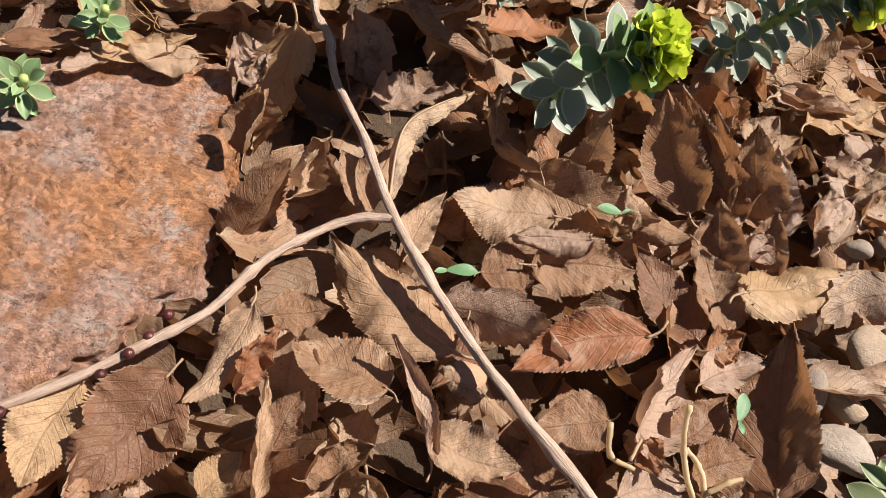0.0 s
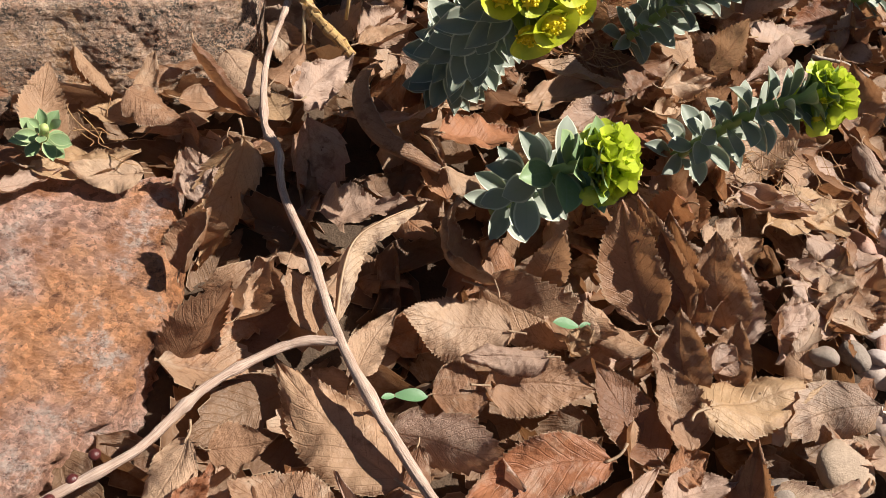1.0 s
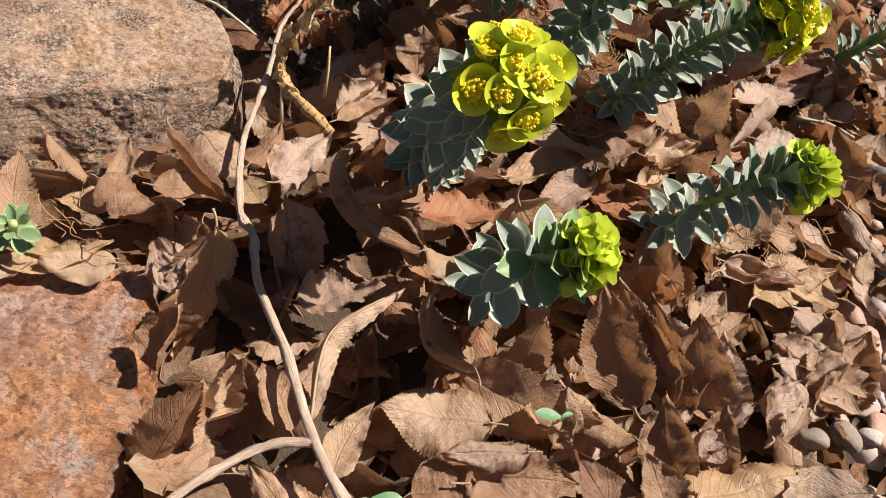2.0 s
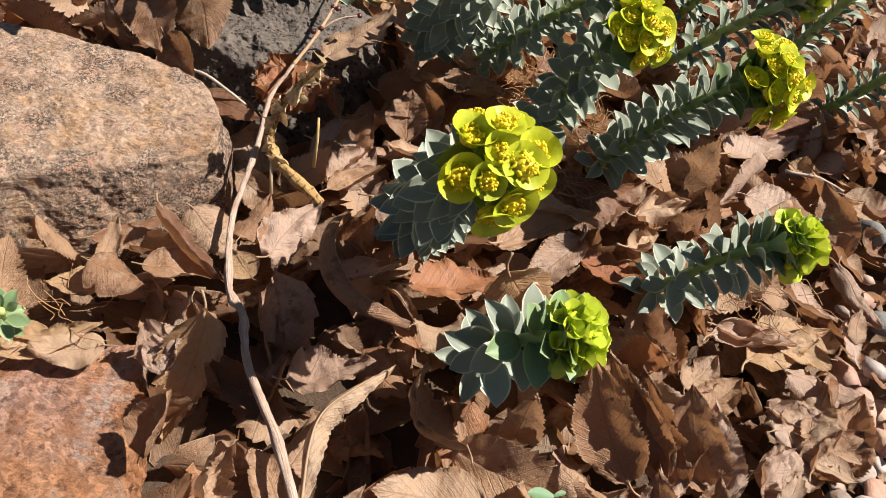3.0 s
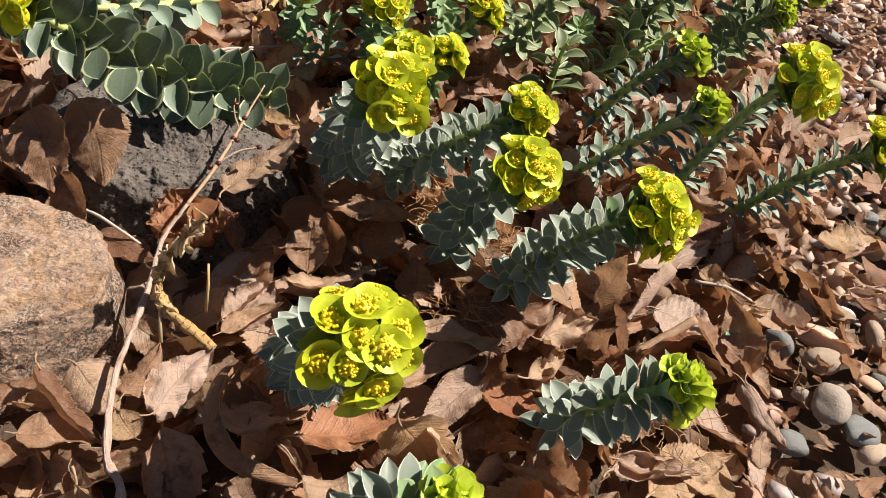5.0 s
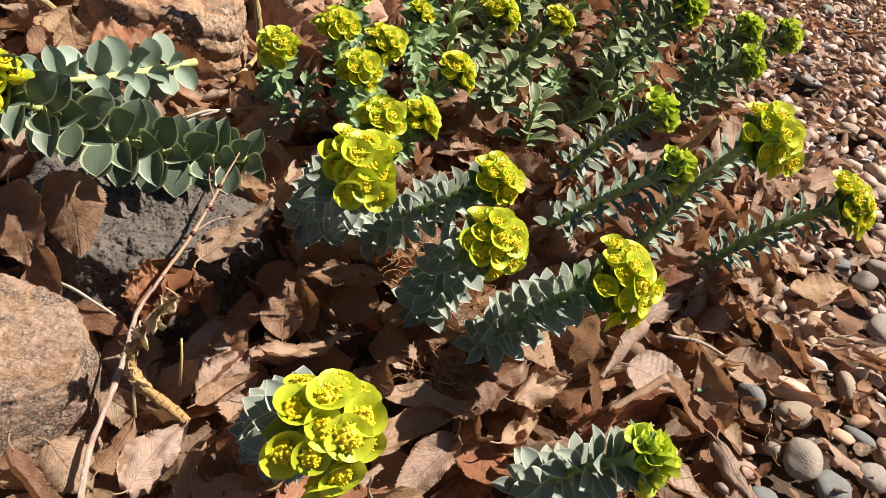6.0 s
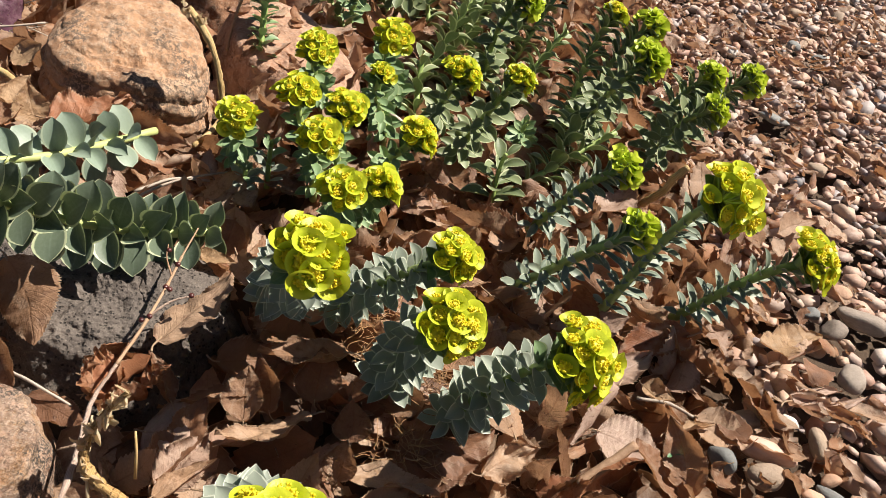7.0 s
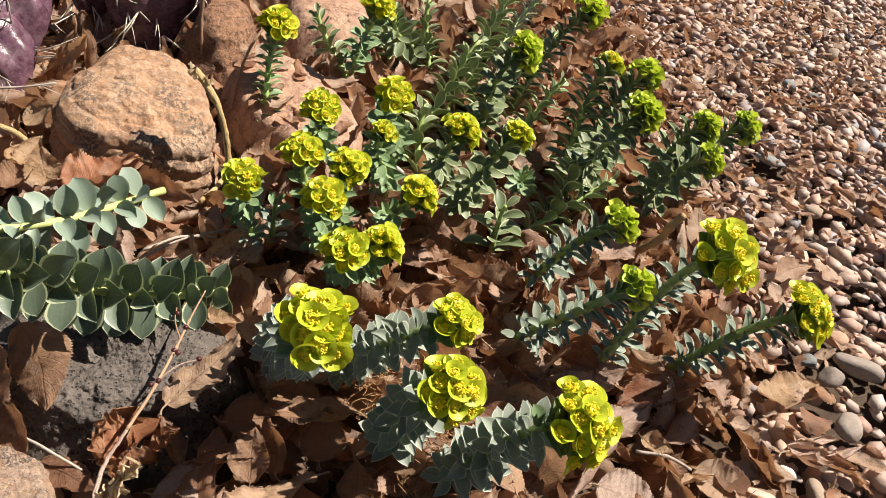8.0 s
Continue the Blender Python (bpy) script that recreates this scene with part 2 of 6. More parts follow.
def rock_material(name, tones, speck, speck_share, scale=60, relief=0.9, lichen=None, bands=None):
    m = Mat(name, 0.82)
    c = m.ramp(m.noise(scale * 0.5, 8, 0.75), *tones)
    grain = m.noise(scale * 7, 3, 0.75)
    crystal = m.cells(scale * 3.2, output="Color")
    c = m.mix(0.55, c, m.mix(1.0, c, m.ramp(crystal, (0.05, (0.45, 0.38, 0.36)), (0.5, (1.0, 0.98, 0.95)), (0.95, (1.45, 1.42, 1.4))), "MULTIPLY"))
    c = m.mix(m.ramp(grain, (0.51, 0.0), (0.60, speck_share)), c, speck)
    dark = m.ramp(m.noise(scale * 2.2, 6, 0.8), (0.33, 0.9), (0.45, 0.0))
    c = m.mix(dark, c, m.mix(1.0, c, (0.30, 0.25, 0.23), "MULTIPLY"))
    h = m.math("ADD", m.math("MULTIPLY", grain, 0.5), m.math("MULTIPLY", m.noise(scale, 8, 0.72), 2.0))
    h = m.math("SUBTRACT", h, m.math("MULTIPLY", dark, 0.6))
    h = m.math("SUBTRACT", h, m.math("MULTIPLY", m.cells(scale * 2.4), 0.5))
    h = m.math("ADD", h, m.math("MULTIPLY", m.noise(scale * 11, 3, 0.8), 0.35))
    if lichen:
        a = m.math("MULTIPLY", m.ramp(m.noise(scale * 0.55, 5, 0.7), (0.44, 0.0), (0.56, 1.0)), m.ramp(m.noise(scale * 8, 3, 0.8), (0.47, 0.0), (0.53, 0.95)))
        c = m.mix(a, c, lichen)
    if bands:
        streak = m.noise(scale * 0.6, 6, 0.7, stretch=bands)
        c = m.mix(m.ramp(streak, (0.48, 0.0), (0.64, 0.45)), c, m.mix(1.0, c, (0.55, 0.42, 0.32), "MULTIPLY"))
        h = m.math("ADD", h, m.math("MULTIPLY", streak, 1.1))
    m.colour(c)
    m.bump(h, relief, 0.0045)
    return m.m


def granite_material():
    """Weathered red granite: orange and pink grains, pale crusts, dark pits and a grimy film."""
    m = Mat("red_granite", 0.75)
    broad = m.noise(15, 4, 0.6)
    c = m.ramp(broad, (0.36, (0.68, 0.30, 0.125)), (0.48, (0.68, 0.35, 0.20)), (0.58, (0.66, 0.39, 0.30)), (0.70, (0.70, 0.48, 0.41)))
    grain = m.cells(330, output="Color")
    c = m.mix(0.6, c, m.mix(1.0, c, m.ramp(grain, (0.08, (0.42, 0.32, 0.28)), (0.5, (1.0, 0.97, 0.94)), (0.92, (1.60, 1.60, 1.58))), "MULTIPLY"))
    rust = m.ramp(m.noise(48, 6, 0.72), (0.50, 0.0), (0.62, 0.7))
    c = m.mix(rust, c, (0.46, 0.175, 0.06))
    crust = m.math("MULTIPLY", m.ramp(m.noise(30, 6, 0.72), (0.50, 0.0), (0.60, 1.0)), m.ramp(m.noise(210, 4, 0.75), (0.43, 0.0), (0.56, 0.85)))
    c = m.mix(crust, c, (0.68, 0.55, 0.49))
    film = m.ramp(m.noise(20, 5, 0.7), (0.55, 0.0), (0.70, 0.55))
    c = m.mix(film, c, m.mix(1.0, c, (0.50, 0.42, 0.40), "MULTIPLY"))
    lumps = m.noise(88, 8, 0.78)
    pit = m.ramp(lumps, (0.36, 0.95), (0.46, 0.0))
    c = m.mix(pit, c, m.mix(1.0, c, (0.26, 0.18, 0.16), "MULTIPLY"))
    flecks = m.math("MULTIPLY", m.ramp(m.cells(420), (0.10, 0.9), (0.20, 0.0)), m.ramp(m.noise(120, 3), (0.48, 0.0), (0.56, 1.0)))
    c = m.mix(flecks, c, (0.07, 0.045, 0.04))
    m.colour(c)
    h = m.math("ADD", m.math("MULTIPLY", lumps, 2.4), m.math("ADD", m.math("MULTIPLY", m.noise(600, 3, 0.8), 0.4), m.math("MULTIPLY", crust, 0.15)))
    h = m.math("SUBTRACT", h, m.math("MULTIPLY", m.cells(210), 0.5))
    m.bump(h, 1.0, 0.0065)
    return m.m


GRANITE = granite_material()
SANDSTONE = rock_material("sandstone", ((0.25, (0.327, 0.172, 0.082)), (0.40, (0.430, 0.262, 0.150)), (0.50, (0.473, 0.331, 0.254)), (0.60, (0.456, 0.254, 0.163)), (0.75, (0.490, 0.344, 0.215))), (0.60, 0.48, 0.38), 0.5, 75, 0.75, lichen=(0.075, 0.065, 0.055), bands=(0.5, 0.5, 8.0))


def basalt_material():
    """Vesicular basalt: dense grey stone riddled with small holes, with dust on its ridges."""
    m = Mat("basalt", 0.85)
    c = m.ramp(m.noise(40, 6, 0.7), (0.32, (0.075, 0.060, 0.053)), (0.52, (0.112, 0.091, 0.079)), (0.70, (0.16, 0.131, 0.113)))
    c = m.mix(m.ramp(m.noise(650, 3, 0.75), (0.52, 0.0), (0.64, 0.45)), c, (0.23, 0.193, 0.168))
    warp = m.math("MULTIPLY", m.noise(330, 4, 0.7), 0.5)
    small = m.ramp(m.math("ADD", m.cells(330), warp), (0.46, 0.0), (0.58, 1.0))
    large = m.ramp(m.math("ADD", m.cells(150), warp), (0.38, 0.0), (0.46, 1.0))
    patchy = m.ramp(m.noise(70, 3), (0.44, 0.0), (0.56, 1.0))
    hole = m.math("MULTIPLY", m.math("MAXIMUM", small, patchy), large)
    c = m.mix(m.math("SUBTRACT", 1.0, hole), c, (0.035, 0.028, 0.025))
    m.colour(c)
    h = m.math("ADD", m.math("MULTIPLY", hole, 1.1), m.math("ADD", m.math("MULTIPLY", m.noise(75, 5, 0.6), 1.6), m.math("MULTIPLY", m.noise(700, 3), 0.25)))
    m.bump(h, 0.9, 0.003)
    return m.m


BASALT = basalt_material()
BOULDER = rock_material("boulder", ((0.28, (0.20, 0.105, 0.058)), (0.40, (0.36, 0.195, 0.105)), (0.52, (0.42, 0.255, 0.155)), (0.64, (0.43, 0.32, 0.235)), (0.78, (0.42, 0.23, 0.12))), (0.50, 0.38, 0.28), 0.45, 30, 0.55, lichen=(0.13, 0.09, 0.065))
PINK_ROCK = rock_material("pink_rock", ((0.3, (0.30, 0.15, 0.09)), (0.5, (0.40, 0.235, 0.155)), (0.7, (0.46, 0.29, 0.21))), (0.52, 0.40, 0.32), 0.4, 40, 0.6)
BROWN_ROCK = rock_material("brown_rock", ((0.3, (0.27, 0.12, 0.06)), (0.7, (0.40, 0.21, 0.12))), (0.50, 0.36, 0.26), 0.5, 60, 1.0)


def pebble_material(name, island):
    m = Mat(name, 0.6, 1.0 if island else 0.013)
    r = m.random(island)
    c = m.ramp(r, (0.0, (0.524, 0.353, 0.255)), (0.14, (0.564, 0.420, 0.337)), (0.26, (0.363, 0.210, 0.159)), (0.36, (0.464, 0.372, 0.326)), (0.48, (0.585, 0.382, 0.286)), (0.58, (0.282, 0.210, 0.183)), (0.66, (0.544, 0.401, 0.317)), (0.76, (0.444, 0.239, 0.163)), (0.85, (0.333, 0.296, 0.306)), (0.92, (0.605, 0.487, 0.419)), (1.0, (0.171, 0.172, 0.194)))
    c = m.mix(m.ramp(m.noise(110, 5, 0.7), (0.42, 0.0), (0.7, 0.5)), c, m.mix(1.0, c, (0.62, 0.55, 0.5), "MULTIPLY"))
    c = m.mix(m.ramp(m.noise(900, 2, 0.8), (0.58, 0.0), (0.7, 0.55)), c, (0.520, 0.450, 0.407))
    m.colour(c)
    m.bump(m.math("ADD", m.noise(350, 4, 0.7), m.math("MULTIPLY", m.noise(90, 3), 1.5)), 0.5, 0.001)
    return m.m


PEBBLE = pebble_material("pebble", False)
GRAVEL = pebble_material("gravel", True)


def plain_pebble(name, low, high):
    return soft_material(name, low, high, 0.7, 330, relief=1.0, unit=0.014)


SLATE = plain_pebble("slate_pebble", (0.15, 0.15, 0.145), (0.23, 0.23, 0.222))
BUFF = plain_pebble("buff_pebble", (0.22, 0.155, 0.11), (0.42, 0.31, 0.225))
PALE = plain_pebble("pale_pebble", (0.60, 0.55, 0.47), (0.78, 0.74, 0.66))
ROSE = plain_pebble("rose_pebble", (0.44, 0.25, 0.155), (0.58, 0.37, 0.26))
GREYP = plain_pebble("grey_pebble", (0.20, 0.155, 0.125), (0.38, 0.31, 0.26))


def soil_material():
    m = Mat("soil", 0.95)
    c = m.ramp(m.noise(25, 6, 0.7), (0.3, (0.055, 0.034, 0.022)), (0.7, (0.12, 0.078, 0.05)))
    s = m.t.nodes.new("ShaderNodeSeparateXYZ")
    m.t.links.new(m.coords(), s.inputs[0])
    # far gravel chips, colour darkened to hold the shade between stones
    chips = m.mix(0.5, m.ramp(m.cells(42, output="Color"), (0.1, (0.10, 0.066, 0.05)), (0.9, (0.28, 0.205, 0.155))), m.ramp(m.cells(90, output="Color"), (0.1, (0.08, 0.06, 0.05)), (0.9, (0.25, 0.18, 0.135))))
    east = m.ramp(m.math("ADD", m.math("SUBTRACT", s.outputs[0], m.math("MULTIPLY", s.outputs[1], 0.12)), m.math("MULTIPLY", m.noise(9, 3), 0.12)), (0.80, 0.0), (0.99, 1.0))
    m.colour(m.mix(east, c, chips))
    m.bump(m.noise(160, 6, 0.75), 1.0, 0.004)
    return m.m


SOIL = soil_material()

CACTUS = rock_material("cactus_skin", ((0.3, (0.05, 0.022, 0.036)), (0.52, (0.12, 0.055, 0.085)), (0.66, (0.20, 0.13, 0.15)), (0.78, (0.34, 0.30, 0.26))), (0.24, 0.16, 0.18), 0.3, 30, 0.15)
CACTUS.node_tree.nodes["Principled BSDF"].inputs["Roughness"].default_value = 0.27

# ---- building helpers ----


def link_mesh(name, verts, faces, material, smooth=True, uvs=None):
    me = bpy.data.meshes.new(name)
    me.from_pydata([tuple(v) for v in verts], [], [tuple(f) for f in faces])
    if uvs is not None:
        layer = me.uv_layers.new(name="UVMap")
        idx = np.empty(len(me.loops), dtype=np.int32)
        me.loops.foreach_get("vertex_index", idx)
        layer.data.foreach_set("uv", np.asarray(uvs, dtype=np.float32)[idx].ravel())
    if smooth:
        me.polygons.foreach_set("use_smooth", [True] * len(me.polygons))
    me.materials.append(material)
    me.update()
    return me


def part(name, me, parent, m=None, label=""):
    """One mesh object under a thing or under a part, at the pose m within it."""
    ob = new(name, me)
    ob.parent = parent
    if m is not None:
        ob.matrix_basis = m
    if label:
        ob["label"] = label
    return ob


def thing(name, at, label, category, group="", kind=""):
    ob = new(name)
    ob.location = at
    ob.empty_display_size = 0.01
    return tagged(ob, label, category, group, kind)


def frame_of(y, up):
    """A rotation whose y runs along y and whose z lies nearest to up."""
    y = Vector(y).normalized()
    x = y.cross(Vector(up))
    x = x.normalized() if x.length > 1e-5 else y.orthogonal().normalized()
    z = x.cross(y)
    return Matrix((x, y, z)).transposed()


def bezier(points, n):
    """Points along a smooth curve through the given ones (Catmull-Rom)."""
    p = [Vector(v) for v in points]
    p = [p[0] * 2 - p[1]] + p + [p[-1] * 2 - p[-2]]
    out = []
    for i in range(1, len(p) - 2):
        for k in range(n):
            t = k / n
            a, b, c, d = p[i - 1], p[i], p[i + 1], p[i + 2]
            out.append(0.5 * (2 * b + (c - a) * t + (2 * a - 5 * b + 4 * c - d) * t * t + (3 * b - a - 3 * c + d) * t ** 3))
    out.append(p[-2].copy())
    return out


def tube(points, radii, sides=7, rough=0.0, seed=0, knots=()):
    """Vertices and faces of a closed tapering tube; rough: uneven bark; knots: (share of the length, swelling)."""
    rnd = random.Random(seed)
    verts, faces = [], []
    n = len(points)
    ref = None
    for i, p in enumerate(points):
        d = (points[min(i + 1, n - 1)] - points[max(i - 1, 0)]).normalized()
        ref = d.orthogonal().normalized() if ref is None else (ref - d * ref.dot(d)).normalized()
        side = d.cross(ref)
        s = i / (n - 1)
        r = radii[0] + (radii[1] - radii[0]) * s if len(radii) == 2 else float(np.interp(s, np.linspace(0, 1, len(radii)), radii))
        for at, swell in knots:
            r *= 1 + swell * math.exp(-((s - at) / 0.012) ** 2)
        for k in range(sides):
            a = 2 * math.pi * k / sides
            rr = r * (1 + rough * (noise.noise((math.cos(a) * 2.6 + seed, math.sin(a) * 2.6, s * 22)) * 0.9 + noise.noise((math.cos(a) * 7, math.sin(a) * 7 + seed, s * 6)) * 0.8 + (rnd.random() - 0.5) * 0.35))
            verts.append(p + (ref * math.cos(a) + side * math.sin(a)) * rr)
    for i in range(n - 1):
        for k in range(sides):
            faces.append((i * sides + k, i * sides + (k + 1) % sides, (i + 1) * sides + (k + 1) % sides, (i + 1) * sides + k))
    faces.append(tuple(range(sides - 1, -1, -1)))
    faces.append(tuple(range((n - 1) * sides, n * sides)))
    return verts, faces


def tube_uvs(points, sides):
    """u round a tube, v along it in metres, for the vertices of tube()."""
    run, out = 0.0, []
    for i, p in enumerate(points):
        run += (p - points[i - 1]).length if i else 0.0
        out += [(abs(k / sides * 2 - 1), run) for k in range(sides)]
    return out


def joined(pieces):
    verts, faces = [], []
    for v, f in pieces:
        o = len(verts)
        verts += list(v)
        faces += [tuple(i + o for i in q) for q in f]
    return verts, faces


def ball(sub, radius=1.0):
    bm = bmesh.new()
    bmesh.ops.create_icosphere(bm, subdivisions=sub, radius=radius)
    v = [x.co.copy() for x in bm.verts]
    f = [tuple(q.index for q in face.verts) for face in bm.faces]
    bm.free()
    return v, f


def ground_z(x, y):
    """The height of the soil: nearly level, a little lower under the red stone."""
    dip = -0.012 * math.exp(-(((x + 0.10) / 0.16) ** 2 + ((y - 0.22) / 0.18) ** 2))
    return -0.030 + dip + 0.004 * noise.noise((x * 6, y * 6, 0.3))

# ---- ground and gravel edge ----
EDGE_Y = (-1.0, 0.11, 0.18, 0.25, 0.42, 0.51, 0.61, 0.68, 0.95, 1.45, 2.0, 3.0)
EDGE_X = (0.27, 0.285, 0.295, 0.325, 0.44, 0.50, 0.565, 0.595, 0.63, 0.72, 0.80, 0.95)


def gravel_share(x, y):
    """0 in the bed, 1 well out on the gravel."""
    return float(x - np.interp(y, EDGE_Y, EDGE_X))


def build_ground():
    steps = np.concatenate([-np.geomspace(80, 1.6, 14), np.linspace(-1.5, 2.5, 161), np.geomspace(2.7, 80, 14)])
    verts = [(x, y, ground_z(x, y) if abs(x) < 3 and abs(y) < 3 else -0.03) for y in steps for x in steps]
    n = len(steps)
    faces = [(j * n + i, j * n + i + 1, (j + 1) * n + i + 1, (j + 1) * n + i) for j in range(n - 1) for i in range(n - 1)]
    ob = new("ground", link_mesh("ground", verts, faces, SOIL))
    tagged(ob, "dark crumbly garden soil under leaves and gravel", "ground", kind="structure")


build_ground()

# ---- stones ----
FOOTPRINTS = []


def stone(name, label, outline, top, low, material, slope=0.15, tilt=(0, 0), soft=14, rough=0.004, scale=22, seed=0, sub=5, keep_clear=True, strata=0.0):
    """A blocky worn stone over a footprint that runs anticlockwise; slope: how far its sides lean in; tilt: rise of the top along x and y."""
    pts = [Vector((*p, 0)) for p in outline]
    mid = sum(pts, Vector()) / len(pts)
    c = Vector((mid.x, mid.y, (top + low) / 2))
    planes = []
    for a, b in zip(pts, pts[1:] + pts[:1]):
        e = (b - a).normalized()
        n = Vector((e.y, -e.x, slope)).normalized()
        planes.append((n, n.dot(Vector((a.x, a.y, c.z)) - c)))
    n = Vector((-tilt[0], -tilt[1], 1)).normalized()
    planes.append((n, n.dot(Vector((0, 0, top - c.z)))))
    planes.append((Vector((0, 0, -1)), c.z - low))
    verts, faces = ball(sub)
    out = []
    for v in verts:
        d = v.normalized()
        s = sum(max(n.dot(d) / k, 0.0) ** soft for n, k in planes)
        p = d * (s ** (-1 / soft))
        q = (p + c) * scale + Vector((seed * 7.1, 0, 0))
        w = noise.fractal(q, 0.8, 2.1, 5) * rough + noise.noise(q * 0.35) * rough * 1.6
        ridge = (0.5 - abs(noise.noise(q * 1.7 + Vector((3, 1, 8))))) * rough * 0.7
        grain = (0.35 - abs(noise.noise(q * 5.3))) * rough * 0.35
        bed = (p.z + c.z) * 48 + p.x * 7 + noise.noise(q * 0.4) * 1.3
        w += strata * (abs(bed % 1 - 0.5) * 2) ** 0.5
        out.append(p + d * (w + ridge * 0.6 + grain))
    ob = new(name, link_mesh(name, out, faces, material))
    ob.location = c
    tagged(ob, label, "rock")
    if keep_clear:
        FOOTPRINTS.append(([(p.x, p.y) for p in pts], top))
    return ob


def under_stone(x, y, margin=0.0):
    for poly, top in FOOTPRINTS:
        if all((bx - ax) * (y - ay) - (by - ay) * (x - ax) > margin * math.hypot(bx - ax, by - ay) for (ax, ay), (bx, by) in zip(poly, poly[1:] + poly[:1])):
            return True
    return False


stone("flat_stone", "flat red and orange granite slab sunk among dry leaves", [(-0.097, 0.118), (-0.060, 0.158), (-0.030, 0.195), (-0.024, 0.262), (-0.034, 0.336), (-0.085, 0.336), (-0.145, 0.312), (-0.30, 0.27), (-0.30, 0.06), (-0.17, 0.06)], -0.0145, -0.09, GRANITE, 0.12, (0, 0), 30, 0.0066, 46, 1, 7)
stone("sandstone_block", "tan sandstone block with dark lichen mottles and a rough front", [(-0.25, 0.298), (-0.11, 0.373), (-0.062, 0.404), (-0.036, 0.421), (-0.009, 0.431), (-0.011, 0.474), (-0.027, 0.508), (-0.064, 0.525), (-0.11, 0.531), (-0.25, 0.540)], 0.031, -0.04, SANDSTONE, 0.20, (0.0, 0.02), 70, 0.0026, 40, 2, 7, strata=0.0014)
stone("lava_stone", "dark grey pitted lava stone half covered by leaves", [(-0.050, 0.546), (-0.012, 0.528), (0.030, 0.536), (0.062, 0.556), (0.084, 0.590), (0.084, 0.632), (0.05, 0.675), (0.0, 0.69), (-0.09, 0.68), (-0.10, 0.61)], 0.030, -0.04, BASALT, 0.42, (-0.03, 0.10), 10, 0.0075, 30, 3, 7)
stone("round_boulder", "rounded brown sandstone boulder, lit on top", [(-0.085, 0.858), (-0.020, 0.846), (0.036, 0.856), (0.056, 0.892), (0.052, 0.95), (0.010, 1.00), (-0.050, 1.005), (-0.096, 0.965), (-0.108, 0.905)], 0.066, -0.06, BOULDER, 0.06, (-0.12, 0.26), 4.8, 0.0075, 15, 4, 7, strata=0.0045)
stone("brown_stone", "rough red-brown stone behind the boulder", [(0.012, 1.09), (0.055, 1.085), (0.085, 1.13), (0.075, 1.22), (0.02, 1.24), (-0.01, 1.17)], 0.068, -0.03, BROWN_ROCK, 0.25, (0, 0), 6, 0.007, 20, 5)
stone("pink_slab", "smooth pinkish flat stone with a dark crack", [(0.065, 0.972), (0.13, 0.928), (0.185, 0.925), (0.215, 0.990), (0.17, 1.09), (0.10, 1.12), (0.045, 1.06)], 0.034, -0.03, PINK_ROCK, 0.3, (-0.15, 0.12), 9, 0.004, 16, 6)
stone("pale_slab", "pale pinkish stone lying among the stems", [(0.12, 1.20), (0.20, 1.17), (0.25, 1.24), (0.24, 1.36), (0.16, 1.40), (0.11, 1.30)], 0.05, -0.03, PINK_ROCK, 0.4, (0, 0.1), 7, 0.005, 16, 7)

# ---- dry leaves ----


